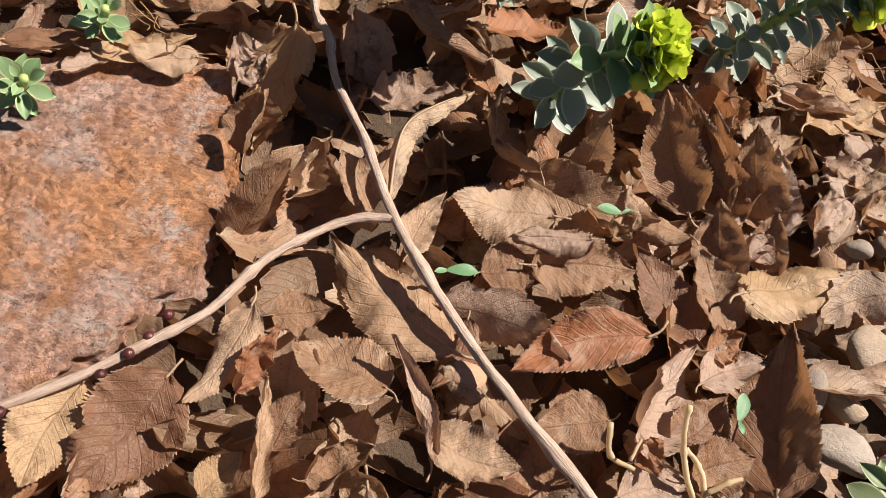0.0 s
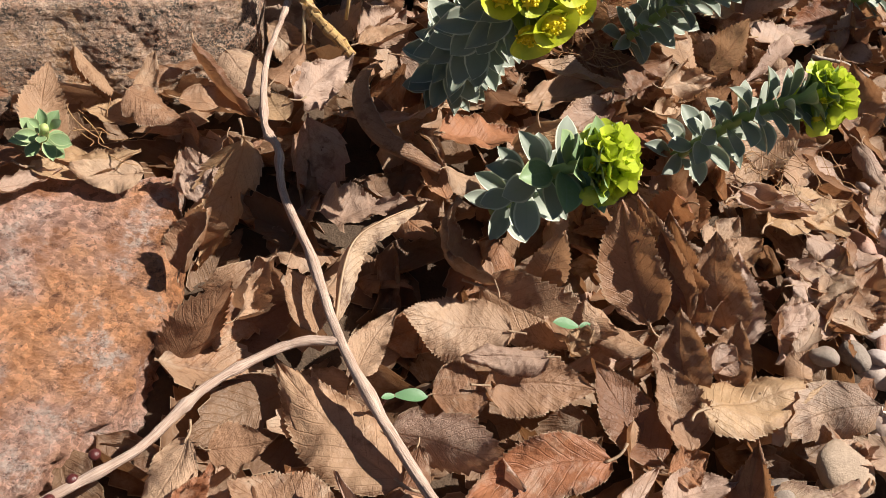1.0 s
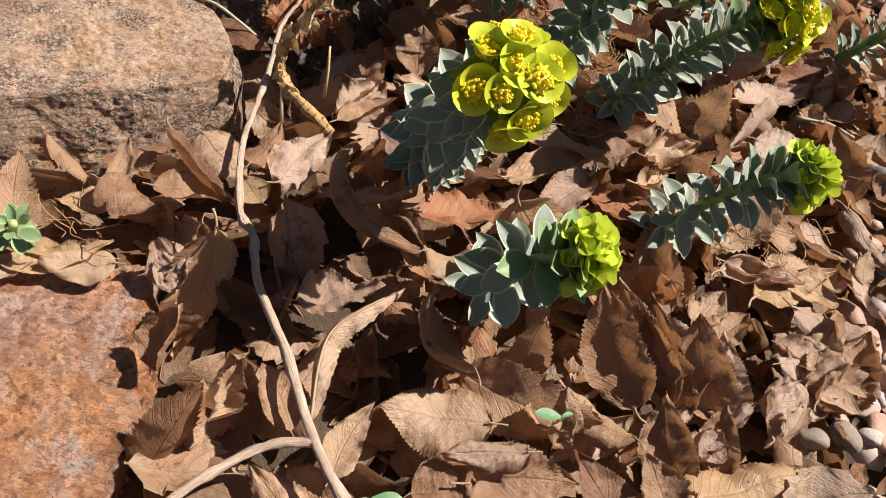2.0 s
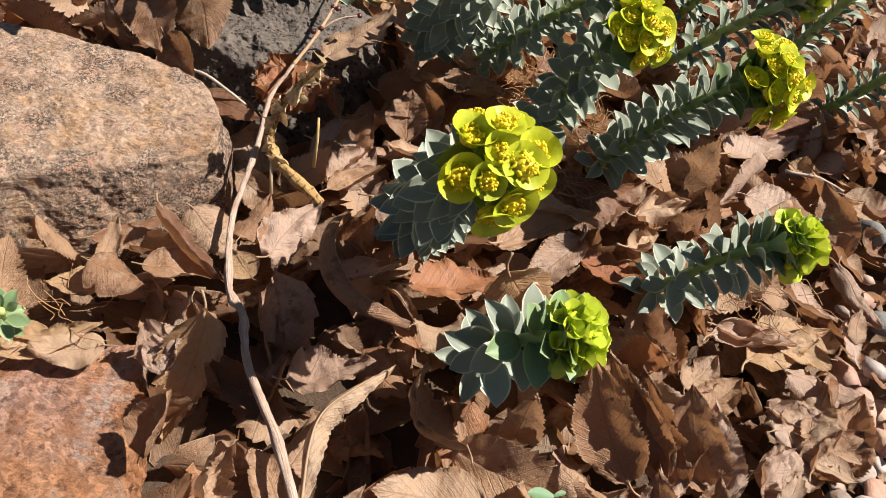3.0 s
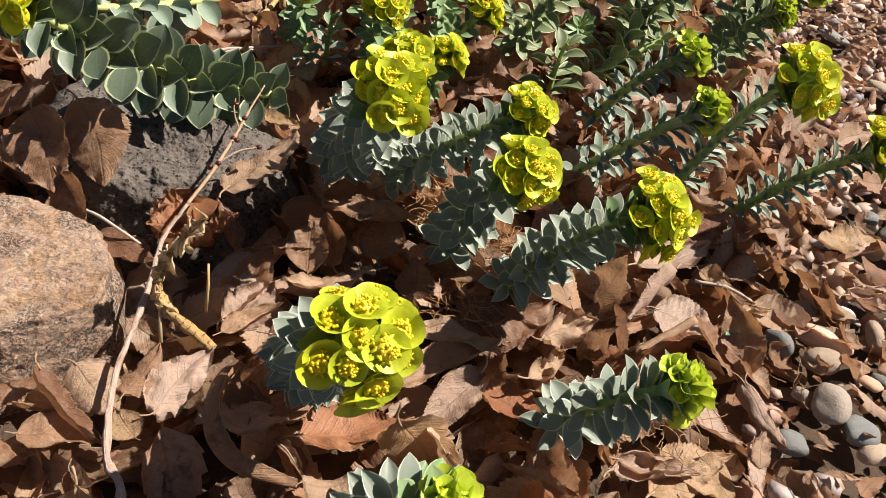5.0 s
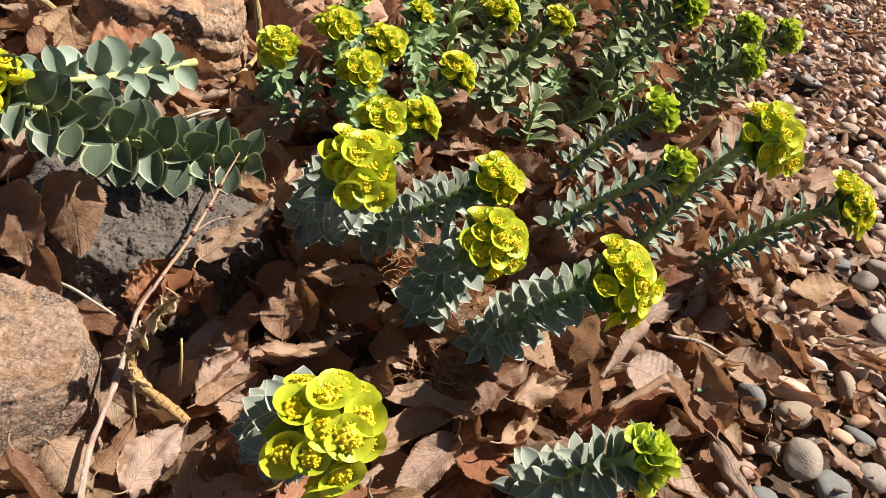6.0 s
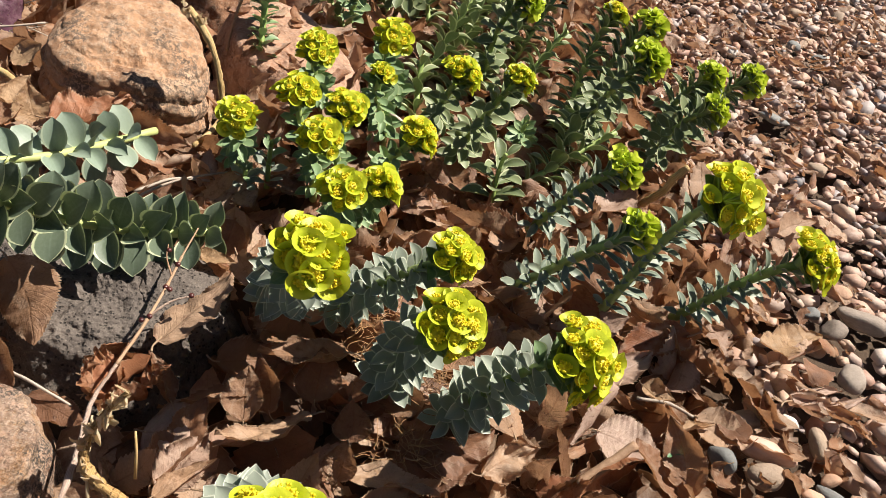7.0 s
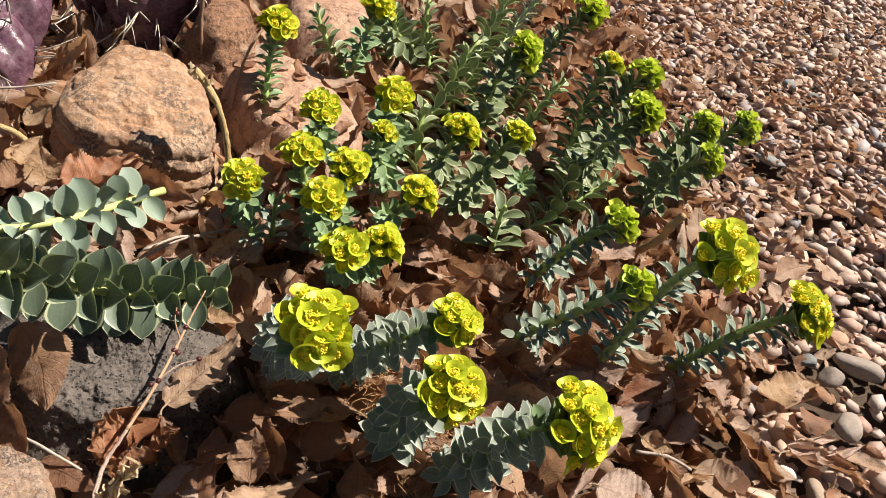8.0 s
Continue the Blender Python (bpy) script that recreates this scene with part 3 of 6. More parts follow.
def leaf_shape(seed, ratio, bend, cup, twist=0.0, crumple=0.03, nl=14, nw=4):
    """A serrated leaf, 1 long from stalk to tip along y: vertices, faces and uvs. bend: radians along it, cup: radians by which each edge rolls over."""
    rnd = random.Random(seed)
    sway = rnd.uniform(-0.08, 0.08)
    stalk = 0.03
    us = [-stalk, -stalk * 0.5, 0.0] + [(i + 1) / nl for i in range(nl)]
    ph = rnd.uniform(0, 50)
    low, high = rnd.uniform(0.50, 0.70), rnd.uniform(0.85, 1.20)
    peak = low / (low + high)
    norm = 1 / (peak ** low * (1 - peak) ** high)
    fold = rnd.uniform(-0.10, 0.28)
    sides = {-1: cup * rnd.uniform(0.55, 1.35), 1: cup * rnd.uniform(0.55, 1.35)}
    torn = rnd.choice((0.0, 0.0, 0.5, 1.1))
    hook = rnd.uniform(-0.5, 0.9)
    quilt = 0.014 if nl > 40 else 0.0
    centre, ang, pos = [], -bend / 2, Vector((0, 0, 0))
    last = us[0]
    for u in us:
        mid_k = bend * (1 + 0.8 * math.sin(u * 5 + ph)) + hook * 3 * max(u - 0.72, 0)
        ang += mid_k * (u - last) / (1 + stalk)
        pos = pos + Vector((0, math.cos(ang), math.sin(ang))) * (u - last)
        centre.append((pos.copy(), ang))
        last = u
    verts, uvs, faces = [], [], []
    for i, (u, (p, a)) in enumerate(zip(us, centre)):
        if u <= 0:
            half = 0.011 + (0.006 if u < -stalk * 0.9 else 0)
        else:
            half = ratio / 2 * (norm * u ** low * (1 - u) ** high if u < 1 else 0.0) + 0.008 * (1 - u)
        share = half / (ratio / 2)
        for k in range(nw + 1):
            v = k / nw * 2 - 1
            side = 1 if v > 0 else -1
            h, du = half, 0.0
            if u > 0 and abs(v) == 1:
                tooth = (i % 2) * 2 - 1
                h = half * (1 + min(0.07, 2.8 / nl) * tooth * (0.5 + 1.1 * abs(noise.noise((u * 14, ph, v)))) + rnd.uniform(-0.035, 0.035) - torn * max(noise.noise((u * 5.5, ph + v * 3, 7.7)) - 0.20, 0))
                du = 0.45 / nl * tooth
            c = sides[side] * (0.55 + 0.45 * share) * (0.8 + 0.6 * noise.noise((u * 2.4, ph, side * 1.7)))
            c = c if abs(c) > 0.05 else 0.05
            t = abs(v) * c
            flat = side * h * math.sin(t) / c
            bow = h * (1 - math.cos(t)) / c + fold * abs(flat)
            tw = twist * (u - 0.5)
            x = flat * math.cos(tw) - bow * math.sin(tw) + sway * math.sin(u * math.pi)
            z = bow * math.cos(tw) + flat * math.sin(tw)
            lively = 1 if u > 0 else 0.0
            z += crumple * noise.noise((u * 3.5 + ph, v * 1.6, seed * 0.37)) * (lively or 0.2)
            z += 0.9 * crumple * noise.noise((u * 8 + ph, v * 3.2, seed * 0.53)) * abs(v) * lively
            z -= quilt * half * math.cos(6.2832 * 11 * (u - abs(v) * 0.27)) * min(abs(v) * 2, 1) * lively
            n = Vector((0, -math.sin(a), math.cos(a)))
            verts.append(p + Vector((x, 0, 0)) + n * z + Vector((0, math.cos(a), math.sin(a))) * du)
            uvs.append((max(u, 0.0), v / 2 + 0.5))
    w1 = nw + 1
    for i in range(len(us) - 1):
        for k in range(nw):
            faces.append((i * w1 + k, i * w1 + k + 1, (i + 1) * w1 + k + 1, (i + 1) * w1 + k))
    tip = centre[-1][0]
    root = centre[2][0]
    chord = tip - root
    r = Matrix.Rotation(-math.atan2(chord.z, chord.y), 4, "X")
    s = 1 / max(chord.length, 0.35)
    verts = [(r @ (v - root)) * s for v in verts]
    return verts, faces, uvs


LEAF_LABELS = dict(tan="curled tan dry elm leaf with toothed edge", grey="grey-brown weathered dry elm leaf", brown="dark brown dry elm leaf with fine veins", rust="crumpled rust-orange dry leaf", gold="pale golden dry leaf")
leaf_count = [0]
LAID = []
STALKS = {}


def leaf_stalk(ob, tone, seed):
    """The thin stalk at the foot of a leaf, as a part of it."""
    k = seed % 3
    if (tone, k) not in STALKS:
        bow = (0.0, 0.03, -0.04)[k]
        v, f = tube(bezier([(0, 0.05, 0.004), (bow * 0.3, -0.03, 0.006), (bow, -0.08, 0.014), (bow * 2.4, -0.13, 0.012)], 3), (0.011, 0.010, 0.009, 0.012), 6, 0.15)
        STALKS[tone, k] = link_mesh("leaf_stalk", v, f, LEAF_MATS["brown" if tone in ("brown", "rust") else "tan"])
    part("leaf_stalk", STALKS[tone, k], ob)


def dry_leaf(root, tip, width, roll=0.0, bend=0.5, cup=0.8, tone="tan", twist=0.2, crumple=0.03):
    """One fallen leaf between two points; roll: degrees about its length."""
    leaf_count[0] += 1
    root, tip = Vector(root), Vector(tip)
    d = tip - root
    v, f, uv = leaf_shape(leaf_count[0] * 13, width / d.length * 1.15, bend * 1.7, cup * 1.2, twist * 1.3, crumple * 2.0, 66, 8)
    ob = new("dry_leaf", link_mesh("dry_leaf", v, f, LEAF_MATS[tone], uvs=uv))
    ob.matrix_world = Matrix.Translation(root) @ frame_of(d, (0, 0, 1)).to_4x4() @ Matrix.Rotation(radians(roll + (leaf_count[0] * 37 % 29) - 14), 4, "Y") @ Matrix.Scale(d.length, 4)
    tagged(ob, LEAF_LABELS[tone] + " on leaf litter", "dry leaf", "fallen leaves")
    LAID.append(((root + tip) / 2, d.length))
    leaf_stalk(ob, tone, leaf_count[0])
    return ob


def curled_leaf(points, width, tone, seed=1):
    """A leaf rolled into a bowed strip that stands on its edge along a path."""
    path = bezier(points, 6)
    base = path[0].copy()
    verts, uvs, faces = [], [], []
    n, nw = len(path), 5
    for i, p in enumerate(path):
        u = i / (n - 1)
        d = (path[min(i + 1, n - 1)] - path[max(i - 1, 0)]).normalized()
        side = d.cross(Vector((0, 0, 1))).normalized()
        half = width * (0.35 + 0.65 * math.sin(math.pi * min(max(u, 0.06), 0.94)))
        for k in range(nw + 1):
            v = k / nw * 2 - 1
            lift = Vector((0, 0, 0.75)) * half * (v + 1) + side * half * (0.8 - 0.95 * v * v)
            tooth = 0.05 * ((i % 2) * 2 - 1) * half if abs(v) == 1 else 0
            verts.append(p - base + lift + Vector((0, 0, tooth)) + Vector(noise.noise_vector((u * 6, v * 2, seed))) * half * 0.12)
            uvs.append((u, v / 2 + 0.5))
    for i in range(n - 1):
        for k in range(nw):
            a = i * (nw + 1) + k
            faces.append((a, a + 1, a + nw + 2, a + nw + 1))
    ob = new("dry_leaf", link_mesh("dry_leaf", verts, faces, LEAF_REAL[tone], uvs=uvs))
    ob.location = base
    LAID.extend((p, 0.022) for p in path[::6])
    return tagged(ob, "brown dry leaf rolled into a bowed strip on leaf litter", "dry leaf", "fallen leaves")


def ribbed_leaf(points, width, fall, tone, seed=1):
    """A toothed leaf whose midrib follows a path; fall: radians by which its two halves (against, along side) rise from level."""
    leaf_count[0] += 1
    path = bezier(points, 8)
    base = path[0].copy()
    verts, uvs, faces = [], [], []
    n, nw = len(path), 8
    for i, p in enumerate(path):
        u = i / (n - 1)
        d = (path[min(i + 1, n - 1)] - path[max(i - 1, 0)]).normalized()
        side = d.cross(Vector((0, 0, 1))).normalized()
        up = side.cross(d)
        half = width / 2 * (1.75 * max(u, 0.003) ** 0.62 * (1 - u) ** 0.85) + 0.0004
        for k in range(nw + 1):
            v = k / nw * 2 - 1
            tooth = 1 + (0.055 * ((i % 2) * 2 - 1) + 0.10 * noise.noise((u * 9, seed, v)) if abs(v) == 1 else 0)
            th = fall[0 if v < 0 else 1] * (0.5 + 0.6 * abs(v)) + 0.35 * noise.noise((u * 4, seed * 3.3, 1.0 if v > 0 else 5.0))
            q = half * abs(v) * tooth
            crease = width * 0.10 * (noise.noise((u * 9, v * 2.5, seed)) + 0.35 * math.cos(69 * (u - abs(v) * 0.27)) * min(abs(v) * 2, 1))
            verts.append(p - base + side * math.copysign(q * math.cos(th), v) + up * (q * math.sin(th) + crease * abs(v)))
            uvs.append((u, v / 2 + 0.5))
    for i in range(n - 1):
        for k in range(nw):
            a = i * (nw + 1) + k
            faces.append((a, a + 1, a + nw + 2, a + nw + 1))
    ob = new("dry_leaf", link_mesh("dry_leaf", verts, faces, LEAF_REAL[tone], uvs=uvs))
    ob.location = base
    LAID.extend((p, width * 0.9) for p in path[::8])
    v, f = tube([p - base + Vector((0, 0, 0.0004)) for p in path[:-4]], (0.0008, 0.0003), 6)
    part("midrib", link_mesh("midrib", v, f, LEAF_MATS["gold"]), ob)
    return tagged(ob, LEAF_LABELS[tone] + " on leaf litter", "dry leaf", "fallen leaves")


# ---- spurge ----


def spurge_leaf_mesh(name, width, cupped, material, seed, pointed=True):
    rnd = random.Random(seed)
    nl, nw = 8, 4
    verts, uvs, faces = [], [], []
    for i in range(nl + 1):
        u = i / nl
        q = max(u - 0.55, 0) / 0.45
        half = width / 2 * (0.30 + 0.70 * math.sin(math.pi / 2 * min(u / 0.55, 1))) * (1 - q ** 2.2 if pointed else math.sqrt(max(1 - q * q, 0)))
        z = 0.10 * math.sin(u * 2.2) - 0.16 * u * u * cupped
        for k in range(nw + 1):
            v = k / nw * 2 - 1
            verts.append(Vector((v * half, u, z + 0.28 * half * v * v / (width / 2) * width * cupped + rnd.uniform(-0.006, 0.006))))
            uvs.append((u, v / 2 + 0.5))
    n = len(verts)
    w1 = nw + 1
    for i in range(nl):
        for k in range(nw):
            faces.append((i * w1 + k, i * w1 + k + 1, (i + 1) * w1 + k + 1, (i + 1) * w1 + k))
    # the under side, so that the fleshy leaf has a thickness
    under = [p - Vector((0, 0, 0.035 * math.sin(math.pi * min(max(p.y, 0.05), 0.95)) * max(1 - (2 * t[1] - 1) ** 2, 0.15))) for p, t in zip(verts, uvs)]
    faces += [tuple(q + n for q in reversed(f)) for f in faces]
    return link_mesh(name, verts + under, faces, material, uvs=uvs + uvs)


SHAPES = {}
for key, width, mat in (("blue", 0.52, SPURGE_LEAF), ("green", 0.58, SPURGE_GREEN), ("deep", 0.72, SPURGE_PLAIN), ("narrow", 0.36, SPURGE_SLATE), ("dark", 0.52, SPURGE_OLIVE), ("ladder", 0.42, SPURGE_OLIVE), ("pale", 0.66, SPURGE_PALE), ("lime", 0.85, SPURGE_LIME)):
    SHAPES[key] = [spurge_leaf_mesh("leaf_" + key, width * f, c, mat, i, key != "pale") for i, (f, c) in enumerate(((1.0, 1.0), (1.1, 0.6), (0.92, 1.3), (1.03, 0.2)))]


def bract_mesh(name, material, seed, closed=1.0, ruffle=0.035):
    """Two rounded overlapping bracts that together make a cup, radius 1."""
    rnd = random.Random(seed)
    rings, segs = 5, 12
    verts, faces = [], []
    for side in (0, 1):
        base = len(verts)
        ph = rnd.uniform(0, 6)
        lift = closed * rnd.uniform(0.8, 1.2)
        verts.append(Vector((0, 0, 0)))
        for r in range(1, rings + 1):
            q = r / rings
            for k in range(segs + 1):
                a = (k / segs * 2 - 1) * 1.85
                rad = q * (0.80 + 0.20 * max(math.cos(a * 0.85), 0) ** 0.7) * (1.05 if side else 0.97)
                z = lift * (0.62 * q ** 1.35 - 0.05 * q ** 6) - 0.03 * side + ruffle * q * q * math.sin(a * 4 + ph)
                verts.append(Vector((rad * math.cos(a + side * math.pi), rad * math.sin(a + side * math.pi), z)))
        w = segs + 1
        for k in range(segs):
            faces.append((base, base + 1 + k, base + 2 + k))
        for r in range(rings - 1):
            for k in range(segs):
                a, b = base + 1 + r * w, base + 1 + (r + 1) * w
                faces.append((a + k, b + k, b + k + 1, a + k + 1))
    return link_mesh(name, verts, faces, material)


def cyathium_mesh(seed):
    """The yellow heart of a cup: a knot of stubby stamens with two-lobed tips round a domed middle, and four horned glands."""
    rnd = random.Random(seed)
    bits = []
    v0, f0 = ball(1)
    for i in range(10):
        a = i * 2.39996 + rnd.uniform(-0.4, 0.4)
        r = 0.40 * math.sqrt((i + 0.5) / 10) * rnd.uniform(0.85, 1.15)
        p = Vector((r * math.cos(a), r * math.sin(a), 0.54 - 0.5 * r + rnd.uniform(-0.10, 0.14)))
        bits.append(tube([Vector((p.x * 0.45, p.y * 0.45, 0.05)), Vector((p.x * 0.8, p.y * 0.8, p.z * 0.7)), p], (0.10, 0.07, 0.05), 5))
        across = Vector((-math.sin(a), math.cos(a), 0)) * 0.055
        for e in (-1, 1):
            bits.append(([p + across * e + Vector((v.x * 0.075, v.y * 0.075, v.z * 0.06)) for v in v0], f0))
    for i in range(4):
        a = i * 1.5708 + rnd.uniform(0.2, 0.6)
        out, along = Vector((math.cos(a), math.sin(a), 0)), Vector((-math.sin(a), math.cos(a), 0))
        bits.append(tube([out * 0.52 + along * 0.16 + Vector((0, 0, 0.20)), out * 0.40 + along * 0.09 + Vector((0, 0, 0.19)), out * 0.36 + Vector((0, 0, 0.18)), out * 0.40 - along * 0.09 + Vector((0, 0, 0.19)), out * 0.52 - along * 0.16 + Vector((0, 0, 0.20))], (0.03, 0.075, 0.085, 0.075, 0.03), 6))
    core, core_f = ball(2)
    bits.append(([Vector((v.x * 0.42, v.y * 0.42, 0.12 + v.z * 0.28)) for v in core], core_f))
    v, f = joined(bits)
    return link_mesh("cyathium", v, f, NECTAR)


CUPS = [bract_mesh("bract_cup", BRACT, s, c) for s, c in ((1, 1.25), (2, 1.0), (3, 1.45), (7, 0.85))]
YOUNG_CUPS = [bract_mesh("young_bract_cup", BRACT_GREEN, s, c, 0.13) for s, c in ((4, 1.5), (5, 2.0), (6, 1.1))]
CENTRES = [cyathium_mesh(s) for s in (1, 2, 3)]
stem_seed = [0]


def spurge(base, head, facing, cups=8, cup=0.0095, ray=0.019, leaf=0.017, look_of="blue", young=False, spacing=0.0018, bare=0.06, label="", sag=0.35, tip_green=0.25, face=(0.03, -0.30, 0.40), ruff=False, spread=85, lean_by=(84, 66, 58, 46)):
    """A spurge stem with its leaves from base to head; facing: the way its flower head looks; cups 0: a leafy tip without flowers."""
    stem_seed[0] += 1
    rnd = random.Random(stem_seed[0] * 31)
    base, head, facing = Vector(base), Vector(head), Vector(facing).normalized()
    way = head - base
    L = way.length
    flat = Vector((way.x, way.y, 0))
    b1 = base + flat * sag * 0.7 + Vector((0, 0, way.z * (0.45 - sag * 0.6)))
    b2 = head - facing * L * 0.33
    path = [(1 - t) ** 3 * base + 3 * (1 - t) ** 2 * t * b1 + 3 * (1 - t) * t * t * b2 + t ** 3 * head for t in (i / 16 for i in range(17))]
    text = label or ("trailing blue-green spurge stem with a lime-yellow flower head" if cups else "leafy blue-green spurge shoot without flowers")
    top = thing("spurge_stem", base, text, "spurge", "spurge stems")
    local = [p - base for p in path]
    stout = 0.0009 if look_of == "narrow" else 0.0
    v, f = tube(local, (0.0036 + stout if L > 0.08 else 0.0028, 0.0030 + stout if L > 0.08 else 0.002), 8, 0.1, stem_seed[0])
    part("stem", link_mesh("stem", v, f, STEM_PALE if look_of in ("deep", "pale") else STEM), top)
    seg = [(b - a).length for a, b in zip(local, local[1:])]
    total = sum(seg)
    n = max(10, int(total * (1 - bare) / spacing))
    ref = None
    for i in range(n):
        s = bare + (1 - bare) * (1 - (1 - (i + 0.5) / n) ** (1.5 if young else 1.0))
        k = min(int(s * 16), 15)
        p = local[k].lerp(local[k + 1], s * 16 - k)
        T = (local[k + 1] - local[k]).normalized()
        ref = T.orthogonal().normalized() if ref is None else (ref - T * ref.dot(T)).normalized()
        a = i * 2.39996 + rnd.uniform(-0.25, 0.25)
        out = ref * math.cos(a) + T.cross(ref) * math.sin(a)
        lean = radians(float(np.interp(s, (0, 0.2, 0.7, 1.0), (*lean_by[:3], lean_by[3] if cups else lean_by[3] - 22))) + rnd.uniform(-6, 6))
        if ruff:
            lean = radians(float(np.interp(s, (0, 0.5, 1.0), (80, 74, 66))) + rnd.uniform(-10, 10))
        d = T * math.cos(lean) + out * math.sin(lean)
        d = (d + Vector((0, 0, -0.10))).normalized()
        size = leaf * float(np.interp(s, (0, 0.15, 0.6, 1.0), (0.75, 1.0, 1.0, 0.82 if cups else 0.55))) * rnd.uniform(0.88, 1.12)
        shape = SHAPES["green" if s > 1 - tip_green * rnd.uniform(0.5, 1.2) and look_of not in ("dark", "ladder") else look_of]
        m = Matrix.Translation(p + out * 0.0028) @ frame_of(d, T * 0.6 + Vector(face)).to_4x4() @ Matrix.Rotation(rnd.uniform(-0.18, 0.18), 4, "Y") @ Matrix.Scale(size, 4)
        part("leaf", rnd.choice(shape), top, m)
    if not cups:
        return top
    T = facing
    ref = T.orthogonal().normalized()
    if abs(T.z) < 0.95:
        ref = T.cross(Vector((0, 0, 1))).normalized()
    side = T.cross(ref)
    dirs = []
    if young:
        cup *= 1.08
        for i in range(cups):
            q = (i + 0.5) / cups
            dirs.append((math.acos(1 - q * 1.15), i * 2.39996))
    else:
        for i in range(cups):
            q = (i + 0.4) / cups
            dirs.append((math.acos(1 - q * (1 - math.cos(radians(spread)))) + rnd.uniform(-0.04, 0.04), i * 2.39996 + rnd.uniform(-0.12, 0.12)))
    rays, spots = [], []
    tip = head - base
    for th, a in dirs:
        d = T * math.cos(th) + (ref * math.cos(a) + side * math.sin(a)) * math.sin(th)
        p = tip + d * (ray * rnd.uniform(0.92, 1.06) - cup * (0.15 if young else 0.55))
        rays.append(tube([tip - T * 0.004, tip + d * ray * 0.5, p], (0.0014, 0.0011, 0.0013), 5))
        spots.append((p, d))
    v, f = joined(rays)
    crown = part("flower_head", link_mesh("flower_head", v, f, STEM_PALE if not young else STEM), top, label="lime-yellow flower head of cupped bracts" if not young else "young tight yellow-green flower head")
    for p, d in spots:
        face = (d + T * 0.08 + Vector((rnd.uniform(-0.14, 0.14), rnd.uniform(-0.14, 0.14), rnd.uniform(-0.06, 0.14)))).normalized()
        r = cup * rnd.uniform(0.80, 1.04)
        turn = frame_of(ref + T * 0.01, face).to_4x4()
        m = Matrix.Translation(p) @ turn @ Matrix.Rotation(rnd.uniform(0, 6.28), 4, "Z") @ Matrix.Scale(r, 4)
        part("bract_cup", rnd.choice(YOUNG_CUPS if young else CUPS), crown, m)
        if not young or rnd.random() < 0.35:
            part("cyathium", rnd.choice(CENTRES), crown, m @ Matrix.Translation((0, 0, 0.05)) @ Matrix.Scale(1.18 if not young else 0.8, 4), "yellow flower centre")
    # a whorl of green leaves right under the head
    for i in range(8 if young else 0, 16):
        a = i * 2.39996 + rnd.uniform(-0.2, 0.2)
        out = ref * math.cos(a) + side * math.sin(a)
        inner = i < 7
        d = (T * (0.75 if inner else 0.30) + out * (0.6 if inner else 0.95)).normalized()
        size = (ray * 0.78 if inner else max(ray * 0.95, leaf * 0.7)) * rnd.uniform(0.85, 1.1)
        m = Matrix.Translation(tip - T * 0.004) @ frame_of(d, T).to_4x4() @ Matrix.Scale(size, 4)
        part("leaf", rnd.choice(SHAPES["lime" if inner or i % 2 else "green"]), crown, m)
    return top

# ---- sticks and dead stalks ----


def branch(name, label, category, points, radii, material, knots=(), sides=9, rough=0.16, steps=8, seed=1):
    """A thing of one bare branch; returns it with its path, to hang parts on."""
    base = Vector(points[0])
    top = thing(name, base, label, category)
    path = [p - base for p in bezier(points, steps)]
    path = [p + Vector(noise.noise_vector((i * 0.35, seed, 0.5))) * radii[0] * 0.2 for i, p in enumerate(path)]
    v, f = tube(path, radii, sides, rough, seed, knots)
    part("branch", link_mesh("branch", v, f, material, uvs=tube_uvs(path, sides)), top)
    return top, path


def ball_mesh(name, material, squash=1.0, sub=2):
    v, f = ball(sub)
    return link_mesh(name, [Vector((p.x, p.y, p.z * squash)) for p in v], f, material)


BUD_MESH = ball_mesh("bud", BUD, 0.85)


def add_twig(top, points, radii, material, name="twig", seed=3, knots=()):
    base = top.location
    path = [p - base for p in bezier(points, 12)]
    v, f = tube(path, radii, 12, 0.25, seed, knots)
    return part(name, link_mesh(name, v, f, material, uvs=tube_uvs(path, 12)), top)


def add_buds(top, spots, size=0.0026):
    for s in spots:
        part("bud", BUD_MESH, top, Matrix.Translation(Vector(s) - top.location) @ Matrix.Scale(size, 4), "dark red round bud")


stick, _ = branch("forked_stick", "bare forked pinkish-brown stick with ridged bark lying on leaves", "stick",
                  [(0.150, 0.080, 0.010), (0.137, 0.099, 0.012), (0.104, 0.140, 0.013), (0.080, 0.175, 0.012), (0.0525, 0.223, 0.013), (0.034, 0.272, 0.013), (0.018, 0.308, 0.012), (0.0125, 0.336, 0.014), (0.003, 0.352, 0.017), (-0.001, 0.398, 0.020), (0.003, 0.432, 0.022), (0.007, 0.463, 0.028), (0.010, 0.493, 0.036), (0.021, 0.515, 0.046)],
                  (0.0025, 0.0025, 0.0024, 0.0022, 0.0020, 0.0018, 0.0016, 0.0014, 0.0011), BARK, ((0.11, 0.35), (0.27, 0.4), (0.37, 0.3), (0.52, 0.35), (0.585, 0.5), (0.63, 0.4), (0.80, 0.35)), 16, 0.30, 14, 5)
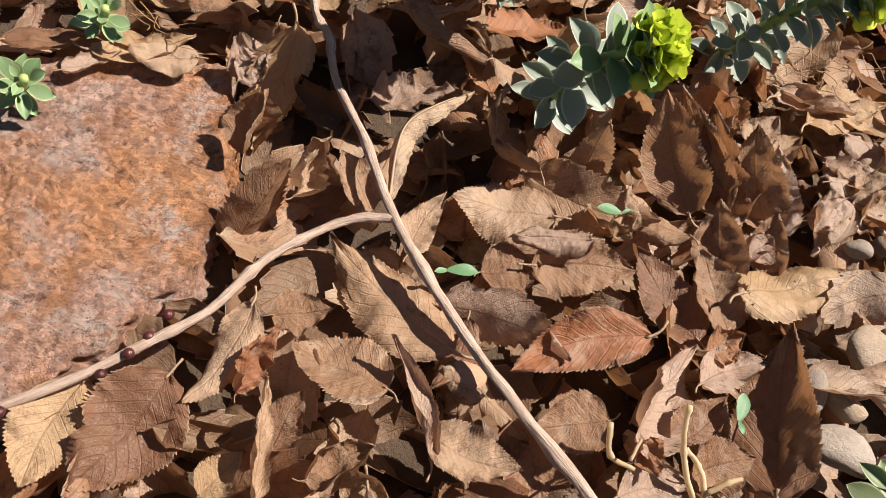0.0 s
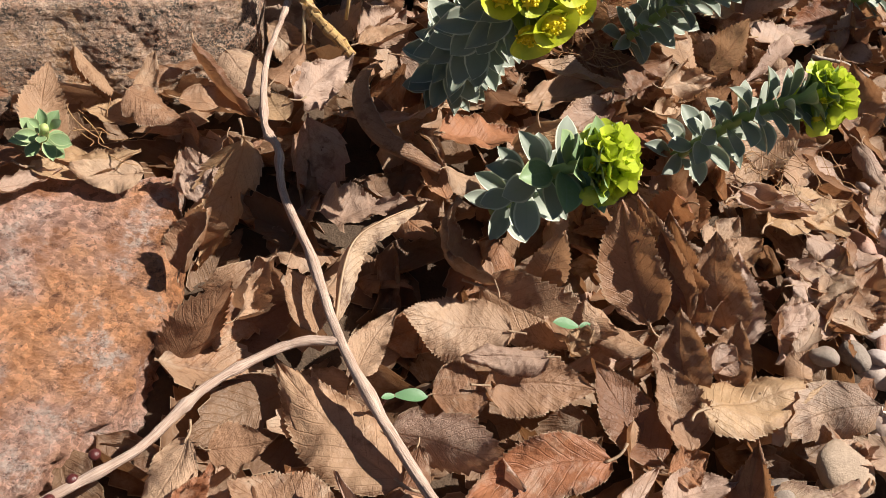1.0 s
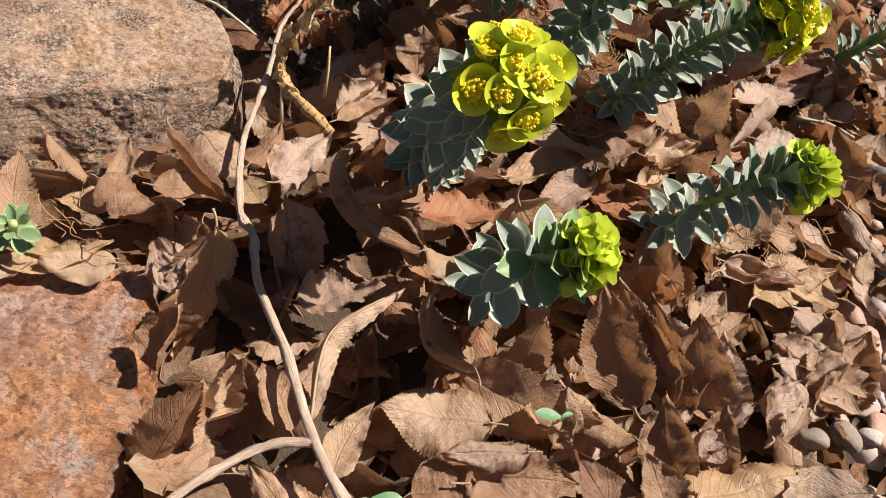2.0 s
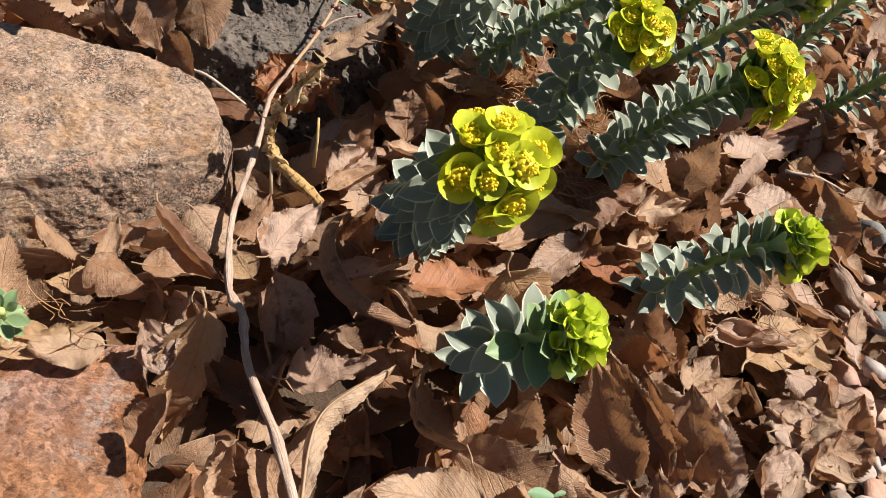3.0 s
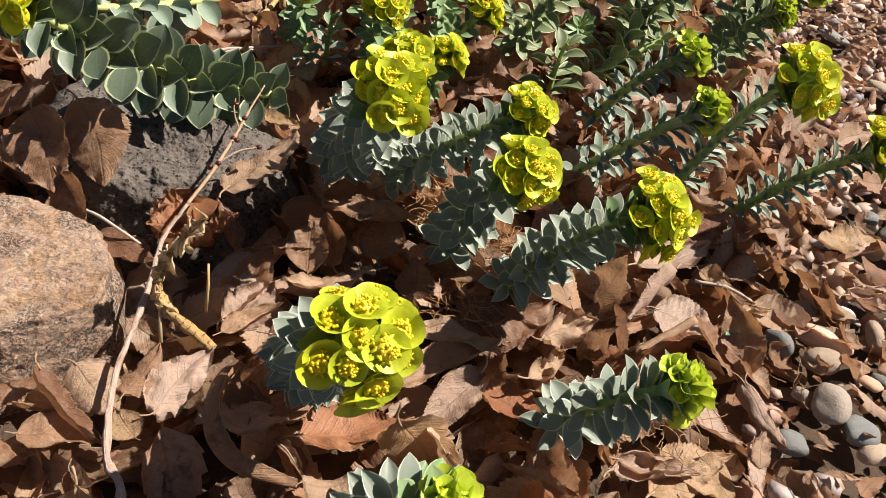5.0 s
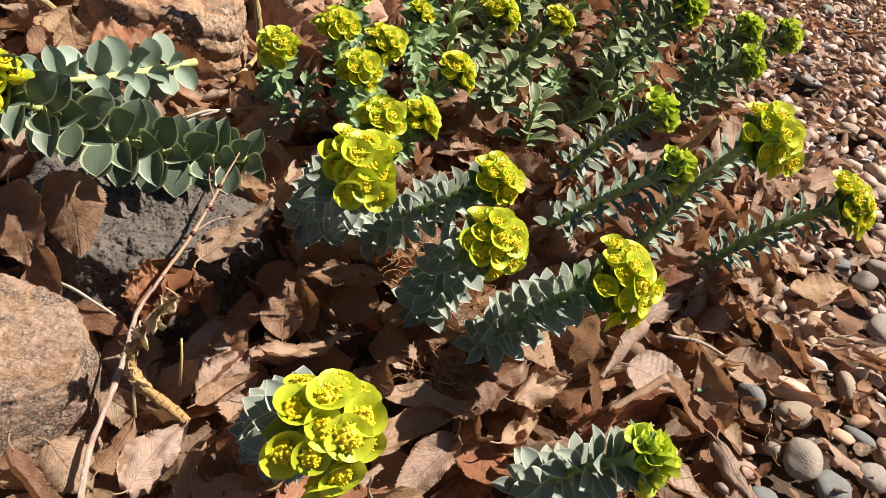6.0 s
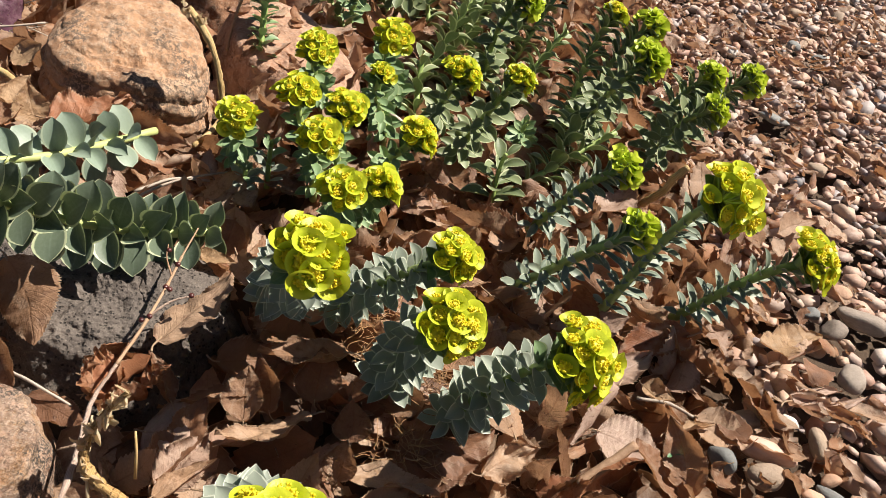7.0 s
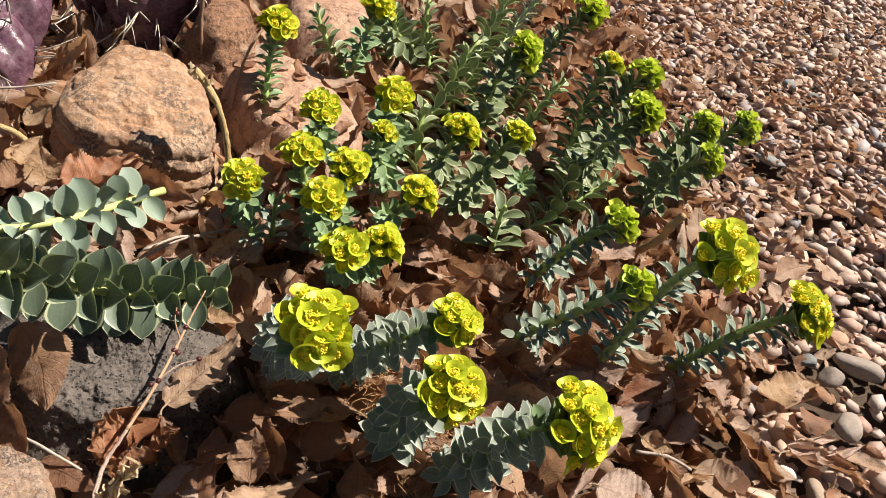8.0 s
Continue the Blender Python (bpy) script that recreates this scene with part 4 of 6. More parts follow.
add_twig(stick, [(0.0525, 0.223, 0.013), (0.038, 0.2235, 0.010), (0.024, 0.219, 0.007), (0.003, 0.203, 0.006), (-0.010, 0.189, 0.004), (-0.024, 0.170, 0.001), (-0.048, 0.152, -0.002), (-0.070, 0.136, -0.004), (-0.095, 0.122, -0.006), (-0.125, 0.108, -0.006)], (0.0021, 0.0022, 0.0021, 0.0020, 0.0019), BARK, seed=8, knots=((0.30, 0.3), (0.44, 0.35), (0.62, 0.3)))
add_twig(stick, [(0.021, 0.515, 0.046), (0.033, 0.546, 0.050), (0.044, 0.585, 0.052), (0.052, 0.612, 0.058), (0.060, 0.632, 0.066)], (0.0012, 0.0010, 0.0006), BARK_YOUNG, seed=9, knots=((0.3, 0.6), (0.5, 0.6), (0.7, 0.7)))
add_twig(stick, [(0.036, 0.556, 0.050), (0.048, 0.566, 0.054), (0.060, 0.570, 0.056)], (0.0009, 0.0006), BARK, seed=10)
add_twig(stick, [(0.046, 0.592, 0.053), (0.041, 0.606, 0.058), (0.041, 0.616, 0.062)], (0.0007, 0.0004), BARK_YOUNG, seed=11)
add_buds(stick, [(-0.052, 0.147, 0.000), (-0.061, 0.138, -0.003), (-0.046, 0.156, -0.001), (-0.040, 0.166, 0.001), (-0.093, 0.119, -0.003)], 0.0025)
add_buds(stick, [(0.061, 0.571, 0.056), (0.036, 0.553, 0.052), (0.031, 0.551, 0.050), (0.046, 0.578, 0.054), (0.043, 0.582, 0.052), (0.049, 0.602, 0.056), (0.042, 0.612, 0.060)], 0.0021)

# the broken straw stalk with its papery scales
straw, spath = branch("dead_stalk", "broken straw-coloured dead spurge stalk with papery scales", "dead stalk",
                      [(0.048, 0.430, 0.010), (0.035, 0.436, 0.018), (0.020, 0.443, 0.027), (0.013, 0.450, 0.036), (0.016, 0.457, 0.052), (0.025, 0.457, 0.072), (0.038, 0.454, 0.094)], (0.0030, 0.0034, 0.0032, 0.0026, 0.0018, 0.0014), STRAW_SCARRED, ((0.1, 0.2), (0.2, 0.2), (0.3, 0.25), (0.42, 0.3)), 12, 0.3, 8, 12)
rnd = random.Random(4)


def scale_mesh(seed):
    """A torn papery scrap."""
    r = random.Random(seed)
    v = [Vector((x * 0.22 + r.uniform(-0.1, 0.1), y + r.uniform(-0.12, 0.12), 0.35 * math.sin(x * 2 + y * 3) + r.uniform(-0.1, 0.1))) for y in (0, 0.35, 0.7, 1.0) for x in (-1, -0.2, 0.5, 1)]
    f = [(j * 4 + i, j * 4 + i + 1, (j + 1) * 4 + i + 1, (j + 1) * 4 + i) for j in range(3) for i in range(3)]
    return link_mesh("scale", v, f, PAPER, smooth=False)


SCALES = [scale_mesh(s) for s in range(5)]
for i in range(34):
    k = rnd.randrange(len(spath) // 3, len(spath) - 1)
    grow = (spath[k + 1] - spath[k]).normalized()
    d = (grow * rnd.choice((-1.0, 0.8)) + Vector((rnd.uniform(-1, 1), rnd.uniform(-1, 0.4), rnd.uniform(-0.5, 0.5))) * 0.6).normalized()
    part("scale", SCALES[i % 5], straw, Matrix.Translation(spath[k] + d * 0.001) @ frame_of(d, (0.3, -0.4, 0.8)).to_4x4() @ Matrix.Scale(rnd.uniform(0.005, 0.012), 4), "torn papery scale" if i == 0 else "")
part("strip", link_mesh("strip", *tube([Vector(p) - straw.location for p in ((0.040, 0.461, 0.050), (0.041, 0.456, 0.038), (0.041, 0.448, 0.022))], (0.0007, 0.0009, 0.0010), 6, 0.2), STRAW), straw)
part("strip", link_mesh("strip", *tube([Vector(p) - straw.location for p in ((0.015, 0.448, 0.034), (0.016, 0.440, 0.022), (0.018, 0.430, 0.012))], (0.0010, 0.0013, 0.0015), 4, 0.2), PAPER), straw)

bent, bpath = branch("dead_stalk", "upright straw-coloured dead stalk leaning on the boulder", "dead stalk", [(0.068, 0.852, 0.012), (0.064, 0.856, 0.040), (0.060, 0.858, 0.066), (0.053, 0.866, 0.088), (0.042, 0.876, 0.105), (0.028, 0.884, 0.119)], (0.0032, 0.0030, 0.0028, 0.0036, 0.0030), STRAW, ((0.35, 0.2), (0.7, 0.3)), 9, 0.3, 7, 13)
for i in range(9):
    d = Vector((rnd.uniform(-1, 1), rnd.uniform(-1, 0.4), rnd.uniform(-0.6, 0.8))).normalized()
    part("scale", SCALES[i % 5], bent, Matrix.Translation(bpath[-1 - i % 7] + d * 0.002) @ frame_of(d, (0.3, 0.2, 1)).to_4x4() @ Matrix.Scale(rnd.uniform(0.005, 0.009), 4))
branch("dead_stalk", "dry brown dead stalk standing behind the boulder", "dead stalk", [(0.025, 1.109, -0.012), (0.018, 1.101, 0.036), (0.016, 1.112, 0.085), (0.020, 1.104, 0.138), (0.035, 1.085, 0.181)], (0.0022, 0.0020, 0.0017), BARK_YOUNG, ((0.1, 0.5), (0.2, 0.5), (0.3, 0.5), (0.4, 0.5), (0.5, 0.5), (0.6, 0.5)), 8, 0.3, 7, 14)
branch("dead_stalk", "dry brown dead stalk against the brown stone", "dead stalk", [(0.060, 1.00, 0.02), (0.066, 1.02, 0.05), (0.078, 1.04, 0.08), (0.095, 1.06, 0.10)], (0.0019, 0.0014), BARK_YOUNG, (), 8, 0.3, 7, 15)
branch("dead_stub", "short brown dead stem stub lying on leaves", "dead stalk", [(0.332, 0.455, 0.008), (0.355, 0.465, 0.018), (0.376, 0.475, 0.028)], (0.0034, 0.0036, 0.0034), BARK_YOUNG, ((0.5, 0.15),), 9, 0.2, 6, 16)
branch("dead_stub", "upright straw-coloured dead stem stub by the gravel", "dead stalk", [(0.512, 0.815, 0.0), (0.524, 0.806, 0.025), (0.528, 0.803, 0.045), (0.536, 0.802, 0.062)], (0.0046, 0.0042, 0.0036), STRAW, ((0.6, 0.4),), 8, 0.3, 6, 17)
branch("twig", "thin grey upright twig among the stems", "twig", [(0.118, 0.630, 0.0), (0.112, 0.625, 0.03), (0.106, 0.622, 0.055)], (0.0016, 0.0012), GREY_TWIG, (), 7, 0.2, 5, 18)
branch("twig", "thin grey forked twig on leaves by the gravel", "twig", [(0.402, 0.530, 0.014), (0.425, 0.522, 0.018), (0.440, 0.508, 0.020)], (0.0015, 0.0014), GREY_TWIG, ((0.5, 0.5),), 7, 0.2, 5, 19)
for pts, r in (([(-0.22, 0.925, 0.035), (-0.18, 0.935, 0.042), (-0.145, 0.94, 0.046), (-0.112, 0.95, 0.05)], 0.0014), ([(-0.19, 0.90, 0.03), (-0.13, 0.87, 0.035), (-0.10, 0.845, 0.012)], 0.0036), ([(0.04, 0.83, 0.004), (0.055, 0.852, 0.008), (0.066, 0.880, 0.016)], 0.0030), ([(0.0, 0.74, 0.012), (0.03, 0.755, 0.018), (0.06, 0.765, 0.012)], 0.0016), ([(-0.01, 0.72, 0.010), (0.03, 0.745, 0.022), (0.075, 0.77, 0.02)], 0.0013), ([(0.22, 0.93, 0.02), (0.25, 0.885, 0.022), (0.27, 0.86, 0.01)], 0.0028), ([(-0.05, 0.53, 0.02), (-0.03, 0.515, 0.026), (-0.005, 0.505, 0.016)], 0.0012)):
    branch("twig", "bleached dry twig lying among leaves", "twig", pts, (r, r * 0.7), GREY_TWIG if r < 0.003 else STRAW, (), 7, 0.25, 6, int(r * 1e5))

# curled yellow dead stems by the gravel
for pts in ([(0.188, 0.105, 0.004), (0.182, 0.115, 0.012), (0.177, 0.125, 0.024), (0.176, 0.134, 0.034)], [(0.194, 0.106, 0.004), (0.192, 0.114, 0.008), (0.187, 0.12, 0.012), (0.18, 0.121, 0.018)], [(0.194, 0.107, 0.006), (0.203, 0.111, 0.01), (0.211, 0.114, 0.008)], [(0.145, 0.128, 0.022), (0.148, 0.118, 0.012), (0.161, 0.115, 0.006)]):
    branch("dry_stalk", "curled yellow dead plant stalk on leaves", "dead stalk", pts, (0.0014, 0.0011), PAPER, ((0.5, 0.4), (0.95, 0.5)), 7, 0.2, 6, len(pts))

# seedlings with two green leaves
for (x, y, z), heading in (((0.072, 0.196, -0.001), 0), ((0.176, 0.2515, 0.001), 180), ((0.2157, 0.133, -0.001), 70), ((0.405, 0.470, 0.006), 10)):
    top = thing("seedling", (x, y, z), "tiny seedling with two smooth green leaves", "seedling", "seedlings")
    v, f = tube(bezier([(0, 0, 0), (0.002, 0.003, 0.008), (0.006, 0.004, 0.012)], 5), (0.0008, 0.0006), 6)
    part("stalk", link_mesh("stalk", v, f, SEED_STEM), top, Matrix.Rotation(radians(heading), 4, "Z"))
    for turn, size in ((heading, 0.0145), (heading + 200, 0.007)):
        bowl = spurge_leaf_mesh("leaf", 0.46, 0.3, SEEDLING, turn)
        part("leaf", bowl, top, Matrix.Translation(Matrix.Rotation(radians(heading), 3, "Z") @ Vector((0.006, 0.004, 0.012))) @ Matrix.Rotation(radians(turn - 90), 4, "Z") @ Matrix.Rotation(0.08, 4, "X") @ Matrix.Scale(size, 4))

# ---- prickly pear ----


def spine(length, seed):
    return tube([Vector((0, 0, 0)), Vector((0.02, 0, 0.5)) * length, Vector((0, 0.03, 1)) * length], (0.0009, 0.0007, 0.0001), 5)


def prickly_pear(at, pads, label):
    top = thing("prickly_pear", at, label, "cactus")
    r = random.Random(8)
    for (x, y, z), (w, th, h), turn, lean in pads:
        v, f = ball(4)
        out = []
        for p in v:
            k = 0.82 + 0.18 * p.z
            q = Vector((p.x * w * k, p.y * th * (1 - 0.45 * abs(p.z) ** 1.5), p.z * h))
            out.append(q + p * 0.007 * noise.noise(p * 1.7 + Vector((x * 9, 0, 0))) + p * 0.0012 * noise.noise(p * 9))
        m = Matrix.Translation((x, y, z)) @ Matrix.Rotation(radians(turn), 4, "Z") @ Matrix.Rotation(radians(lean), 4, "X")
        pad = part("pad", link_mesh("pad", out, f, CACTUS), top, m)
        for i in range(22):
            a, b = r.uniform(0, 6.28), r.uniform(-0.9, 0.9)
            s = math.sqrt(1 - b * b)
            side = -1 if r.random() < 0.8 else 1
            p = Vector((s * math.cos(a) * w * 0.85, side * th * math.sqrt(max(0.02, 1 - (s * math.cos(a)) ** 2 - b * b)) * 0.9, b * h))
            bits = []
            for j in range(r.choice((1, 2, 3))):
                d = Vector((p.x / w * 0.8 + r.uniform(-0.5, 0.5), side * r.uniform(0.3, 1), b * 0.7 + r.uniform(-0.4, 0.5))).normalized()
                sv, sf = spine(r.uniform(0.02, 0.06), i)
                mm = d.to_track_quat("Z", "Y").to_matrix()
                bits.append(([p + mm @ q for q in sv], sf))
            bv, bf = joined(bits)
            part("spine", link_mesh("spine", bv, bf, SPINE), pad)
    return top


prickly_pear((-0.20, 1.12, 0.0), [((0.01, -0.03, 0.055), (0.055, 0.014, 0.060), 20, -25), ((-0.03, 0.02, 0.10), (0.06, 0.016, 0.075), -15, 8), ((0.02, -0.10, 0.035), (0.042, 0.013, 0.045), 40, -30), ((-0.06, -0.08, 0.05), (0.05, 0.014, 0.05), 0, 5), ((0.02, 0.06, 0.16), (0.055, 0.014, 0.07), 30, 4)], "purple prickly pear cactus with pale spines behind the boulder")
prickly_pear((-0.05, 1.17, 0.0), [((0.0, 0.0, 0.07), (0.065, 0.016, 0.085), 15, -5), ((0.045, 0.02, 0.10), (0.05, 0.014, 0.075), -40, 6), ((-0.06, 0.03, 0.06), (0.05, 0.014, 0.07), 35, 3)], "dark purple prickly pear pads in shade behind the boulder")

# ---- tangled root fibres ----


def fibres(at, spread, count, seed, label):
    r = random.Random(seed)
    bits = []
    for i in range(count):
        p = Vector((r.gauss(0, spread[0]), r.gauss(0, spread[1]), abs(r.gauss(0, spread[2]))))
        pts = [p.copy()]
        d = Vector((r.uniform(-1, 1), r.uniform(-1, 1), r.uniform(-0.3, 0.5))).normalized()
        for j in range(4):
            d = (d + Vector((r.uniform(-1, 1), r.uniform(-1, 1), r.uniform(-0.7, 0.6))) * 0.8).normalized()
            p = p + d * r.uniform(0.003, 0.008)
            p.z = max(p.z, 0.0)
            pts.append(p.copy())
        bits.append(tube(bezier(pts, 3), (0.00028, 0.00022), 4))
    v, f = joined(bits)
    ob = new("root_fibres", link_mesh("root_fibres", v, f, ROOT))
    ob.location = at
    tagged(ob, label, "root fibres", kind="stuff")


fibres((0.205, 0.580, 0.010), (0.022, 0.018, 0.010), 150, 1, "tangle of fine red-brown dead root fibres")
fibres((0.236, 0.545, 0.012), (0.012, 0.014, 0.010), 90, 2, "tangle of fine red-brown dead root fibres under a stem")
fibres((0.205, 0.482, 0.004), (0.016, 0.012, 0.006), 45, 3, "fine curly dead roots among leaves")
fibres((-0.075, 0.340, -0.004), (0.010, 0.007, 0.003), 12, 4, "fine grey dead grass fibres among leaves")
fibres((0.325, 0.395, 0.010), (0.020, 0.012, 0.006), 40, 5, "fine dead fibres on curled leaves")
fibres((0.44, 0.43, 0.018), (0.006, 0.012, 0.004), 7, 6, "fine dead fibres on pebbles")

curled_leaf([(0.066, 0.418, 0.014), (0.059, 0.404, 0.017), (0.055, 0.384, 0.018), (0.057, 0.364, 0.018), (0.067, 0.350, 0.016), (0.084, 0.344, 0.014), (0.101, 0.343, 0.008)], 0.0095, "brown", 3)

# the line of the stick on the ground, which the top leaves leave free
STICK_LINE = []
for line in ((0.150, 0.080), (0.137, 0.099), (0.104, 0.140), (0.080, 0.175), (0.052, 0.223), (0.034, 0.272), (0.018, 0.308), (0.013, 0.336), (0.003, 0.352), (-0.001, 0.398)), ((0.052, 0.223), (0.024, 0.219), (-0.010, 0.189), (-0.048, 0.152), (-0.095, 0.122)):
    for (ax, ay), (bx, by) in zip(line, line[1:]):
        STICK_LINE += [(ax + (bx - ax) * k / 4, ay + (by - ay) * k / 4) for k in range(4)]

# ---- spurge stems ----
# stems that stand nearest
spurge((0.102, 0.417, 0.000), (0.112, 0.345, 0.130), (0.12, -0.55, 0.80), cups=13, cup=0.0109, ray=0.0284, leaf=0.027, sag=0.1, spacing=0.0015, ruff=True, tip_green=0.08, spread=76)
spurge((0.135, 0.329, 0.000), (0.158, 0.292, 0.082), (0.75, -0.25, 0.45), cups=30, cup=0.0064, ray=0.0124, young=True, leaf=0.0245, spacing=0.0023, lean_by=(86, 78, 72, 62), tip_green=0.35)
spurge((0.254, 0.395, 0.000), (0.290, 0.360, 0.095), (0.85, -0.05, 0.35), cups=31, cup=0.0064, ray=0.0124, young=True, leaf=0.021, spacing=0.0019, lean_by=(86, 76, 70, 58), tip_green=0.15)
spurge((0.124, 0.620, 0.000), (0.130, 0.507, 0.154), (0, -0.52, 0.82), cups=15, cup=0.0102, ray=0.0253, leaf=0.027, spacing=0.0016, sag=0.1, ruff=True, tip_green=0.08, spread=64)
spurge((0.154, 0.618, 0.000), (0.221, 0.536, 0.137), (0.5, -0.45, 0.7), cups=14, cup=0.0078, ray=0.0188, leaf=0.0205, spacing=0.0018, tip_green=0.12, spread=76)
spurge((0.203, 0.536, 0.000), (0.213, 0.484, 0.129), (0.25, -0.55, 0.78), cups=15, cup=0.0089, ray=0.0229, leaf=0.0235, spacing=0.0018, sag=0.15, tip_green=0.15, spread=76)
spurge((0.240, 0.512, 0.000), (0.291, 0.464, 0.125), (0.45, -0.55, 0.68), cups=17, cup=0.0099, ray=0.0276, leaf=0.023, spacing=0.0018, tip_green=0.2, spread=76)
# stems that lean out over the gravel
spurge((0.330, 0.665, 0.000), (0.384, 0.607, 0.118), (0.8, 0.1, 0.5), cups=31, cup=0.0061, ray=0.0124, young=True, leaf=0.021, look_of="narrow", tip_green=0.1, spacing=0.0021, lean_by=(82, 68, 60, 48))
spurge((0.409, 0.641, 0.000), (0.452, 0.620, 0.145), (0.25, -0.60, 0.75), cups=16, cup=0.0110, ray=0.0324, leaf=0.0205, look_of="narrow", tip_green=0.1, spacing=0.0021, lean_by=(82, 68, 60, 48), spread=76)
spurge((0.480, 0.638, 0.000), (0.530, 0.590, 0.115), (0.55, -0.45, 0.65), cups=16, cup=0.0096, ray=0.0261, leaf=0.0205, look_of="narrow", tip_green=0.1, spacing=0.0021, lean_by=(82, 68, 60, 48), spread=76)
spurge((0.366, 0.751, -0.000), (0.405, 0.700, 0.114), (0.75, -0.1, 0.5), cups=29, cup=0.0064, ray=0.0124, young=True, leaf=0.021, look_of="narrow", tip_green=0.1, spacing=0.0021, lean_by=(82, 68, 60, 48))
spurge((0.549, 0.922, -0.000), (0.570, 0.890, 0.122), (0.7, -0.2, 0.6), cups=29, cup=0.0068, ray=0.0134, young=True, leaf=0.026, look_of="ladder", spacing=0.0022, lean_by=(86, 74, 66, 52))
spurge((0.551, 0.905, 0.000), (0.562, 0.845, 0.106), (0.8, -0.3, 0.4), cups=29, cup=0.0061, ray=0.0124, young=True, leaf=0.026, look_of="ladder", spacing=0.0022, lean_by=(86, 74, 66, 52))
spurge((0.606, 0.950, 0.000), (0.650, 0.935, 0.105), (0.8, -0.1, 0.4), cups=31, cup=0.0068, ray=0.0139, young=True, leaf=0.026, look_of="ladder", spacing=0.0022, lean_by=(86, 74, 66, 52))
spurge((0.463, 0.932, 0.000), (0.462, 0.836, 0.155), (0.5, -0.2, 0.8), cups=30, cup=0.0071, ray=0.0149, young=True, leaf=0.026, look_of="ladder", spacing=0.0022, lean_by=(86, 74, 66, 52))
spurge((0.444, 0.929, 0.000), (0.489, 1.000, 0.130), (0.4, 0, 0.8), cups=10, cup=0.009, ray=0.016, spread=85, leaf=0.026, look_of="ladder", spacing=0.0022, lean_by=(86, 74, 66, 52))
spurge((0.466, 0.970, 0.000), (0.528, 0.985, 0.130), (0.6, 0, 0.7), cups=30, cup=0.0071, ray=0.0149, young=True, leaf=0.026, look_of="ladder", spacing=0.0022, lean_by=(86, 74, 66, 52))
# the cluster in the middle
spurge((0.081, 0.801, 0.000), (0.082, 0.734, 0.098), (-0.1, -0.3, 0.9), cups=15, cup=0.0083, ray=0.0190, spread=80, leaf=0.016, sag=0.05, tip_green=0.5, look_of="green", spacing=0.0032)
spurge((0.154, 0.784, 0.000), (0.129, 0.780, 0.100), (-0.1, -0.1, 1), cups=18, cup=0.0073, ray=0.0196, spread=80, leaf=0.016, sag=0.05, tip_green=0.6, look_of="green", spacing=0.0032)
spurge((0.177, 0.796, -0.000), (0.168, 0.764, 0.100), (0.25, -0.2, 0.95), cups=18, cup=0.0073, ray=0.0196, spread=80, leaf=0.016, sag=0.05, tip_green=0.6, look_of="green", spacing=0.0032)
spurge((0.154, 0.767, 0.000), (0.146, 0.722, 0.095), (0.05, -0.3, 0.95), cups=18, cup=0.0073, ray=0.0196, spread=80, leaf=0.016, sag=0.05, tip_green=0.6, look_of="green", spacing=0.0032)
spurge((0.221, 0.821, 0.000), (0.224, 0.718, 0.108), (0.55, -0.1, 0.85), cups=15, cup=0.0083, ray=0.0190, spread=80, leaf=0.015, sag=0.2, tip_green=0.6, bare=0.45, look_of="green", spacing=0.0032)
spurge((0.174, 0.728, 0.000), (0.163, 0.652, 0.095), (-0.1, -0.25, 0.95), cups=15, cup=0.0083, ray=0.0190, spread=80, leaf=0.017, sag=0.05, tip_green=0.7, look_of="green", spacing=0.0032)
spurge((0.195, 0.730, 0.000), (0.194, 0.674, 0.087), (0.4, -0.1, 0.9), cups=15, cup=0.0083, ray=0.0190, spread=80, leaf=0.017, sag=0.05, tip_green=0.7, look_of="green", spacing=0.0032)
spurge((0.163, 0.927, 0.000), (0.144, 0.831, 0.117), (0, -0.2, 0.95), cups=18, cup=0.0073, ray=0.0196, spread=80, leaf=0.017, sag=0.05, tip_green=0.6, look_of="green", spacing=0.0032)
spurge((0.248, 0.942, 0.000), (0.213, 0.852, 0.130), (0.1, -0.3, 0.9), cups=18, cup=0.0073, ray=0.0196, spread=80, leaf=0.02, sag=0.05, tip_green=0.4, look_of="green", spacing=0.0032)
spurge((0.229, 0.872, 0.000), (0.203, 0.810, 0.115), (0.1, -0.2, 0.95), cups=12, cup=0.0059, ray=0.0115, spread=80, leaf=0.018, sag=0.05, tip_green=0.6, look_of="green", spacing=0.0032)
spurge((0.288, 0.892, 0.000), (0.273, 0.804, 0.126), (0.35, -0.1, 0.9), cups=18, cup=0.0073, ray=0.0196, spread=80, leaf=0.018, sag=0.2, bare=0.3, look_of="dark", spacing=0.0028, lean_by=(86, 74, 66, 52))
spurge((0.303, 0.862, 0.000), (0.326, 0.798, 0.134), (0.45, -0.1, 0.85), cups=17, cup=0.0066, ray=0.0155, spread=85, leaf=0.022, look_of="dark", spacing=0.0028, lean_by=(86, 74, 66, 52))
spurge((0.097, 0.967, 0.000), (0.103, 1.029, 0.105), (0.2, -0.2, 0.95), cups=15, cup=0.0098, ray=0.0225, leaf=0.0165, sag=0.05, tip_green=0.35, spacing=0.0022, look_of="green", lean_by=(84, 76, 70, 56))
spurge((0.369, 1.044, 0.000), (0.380, 1.000, 0.130), (0.6, -0.3, 0.6), cups=30, cup=0.0080, ray=0.0159, young=True, leaf=0.024, look_of="dark", spacing=0.0028, lean_by=(86, 74, 66, 52))
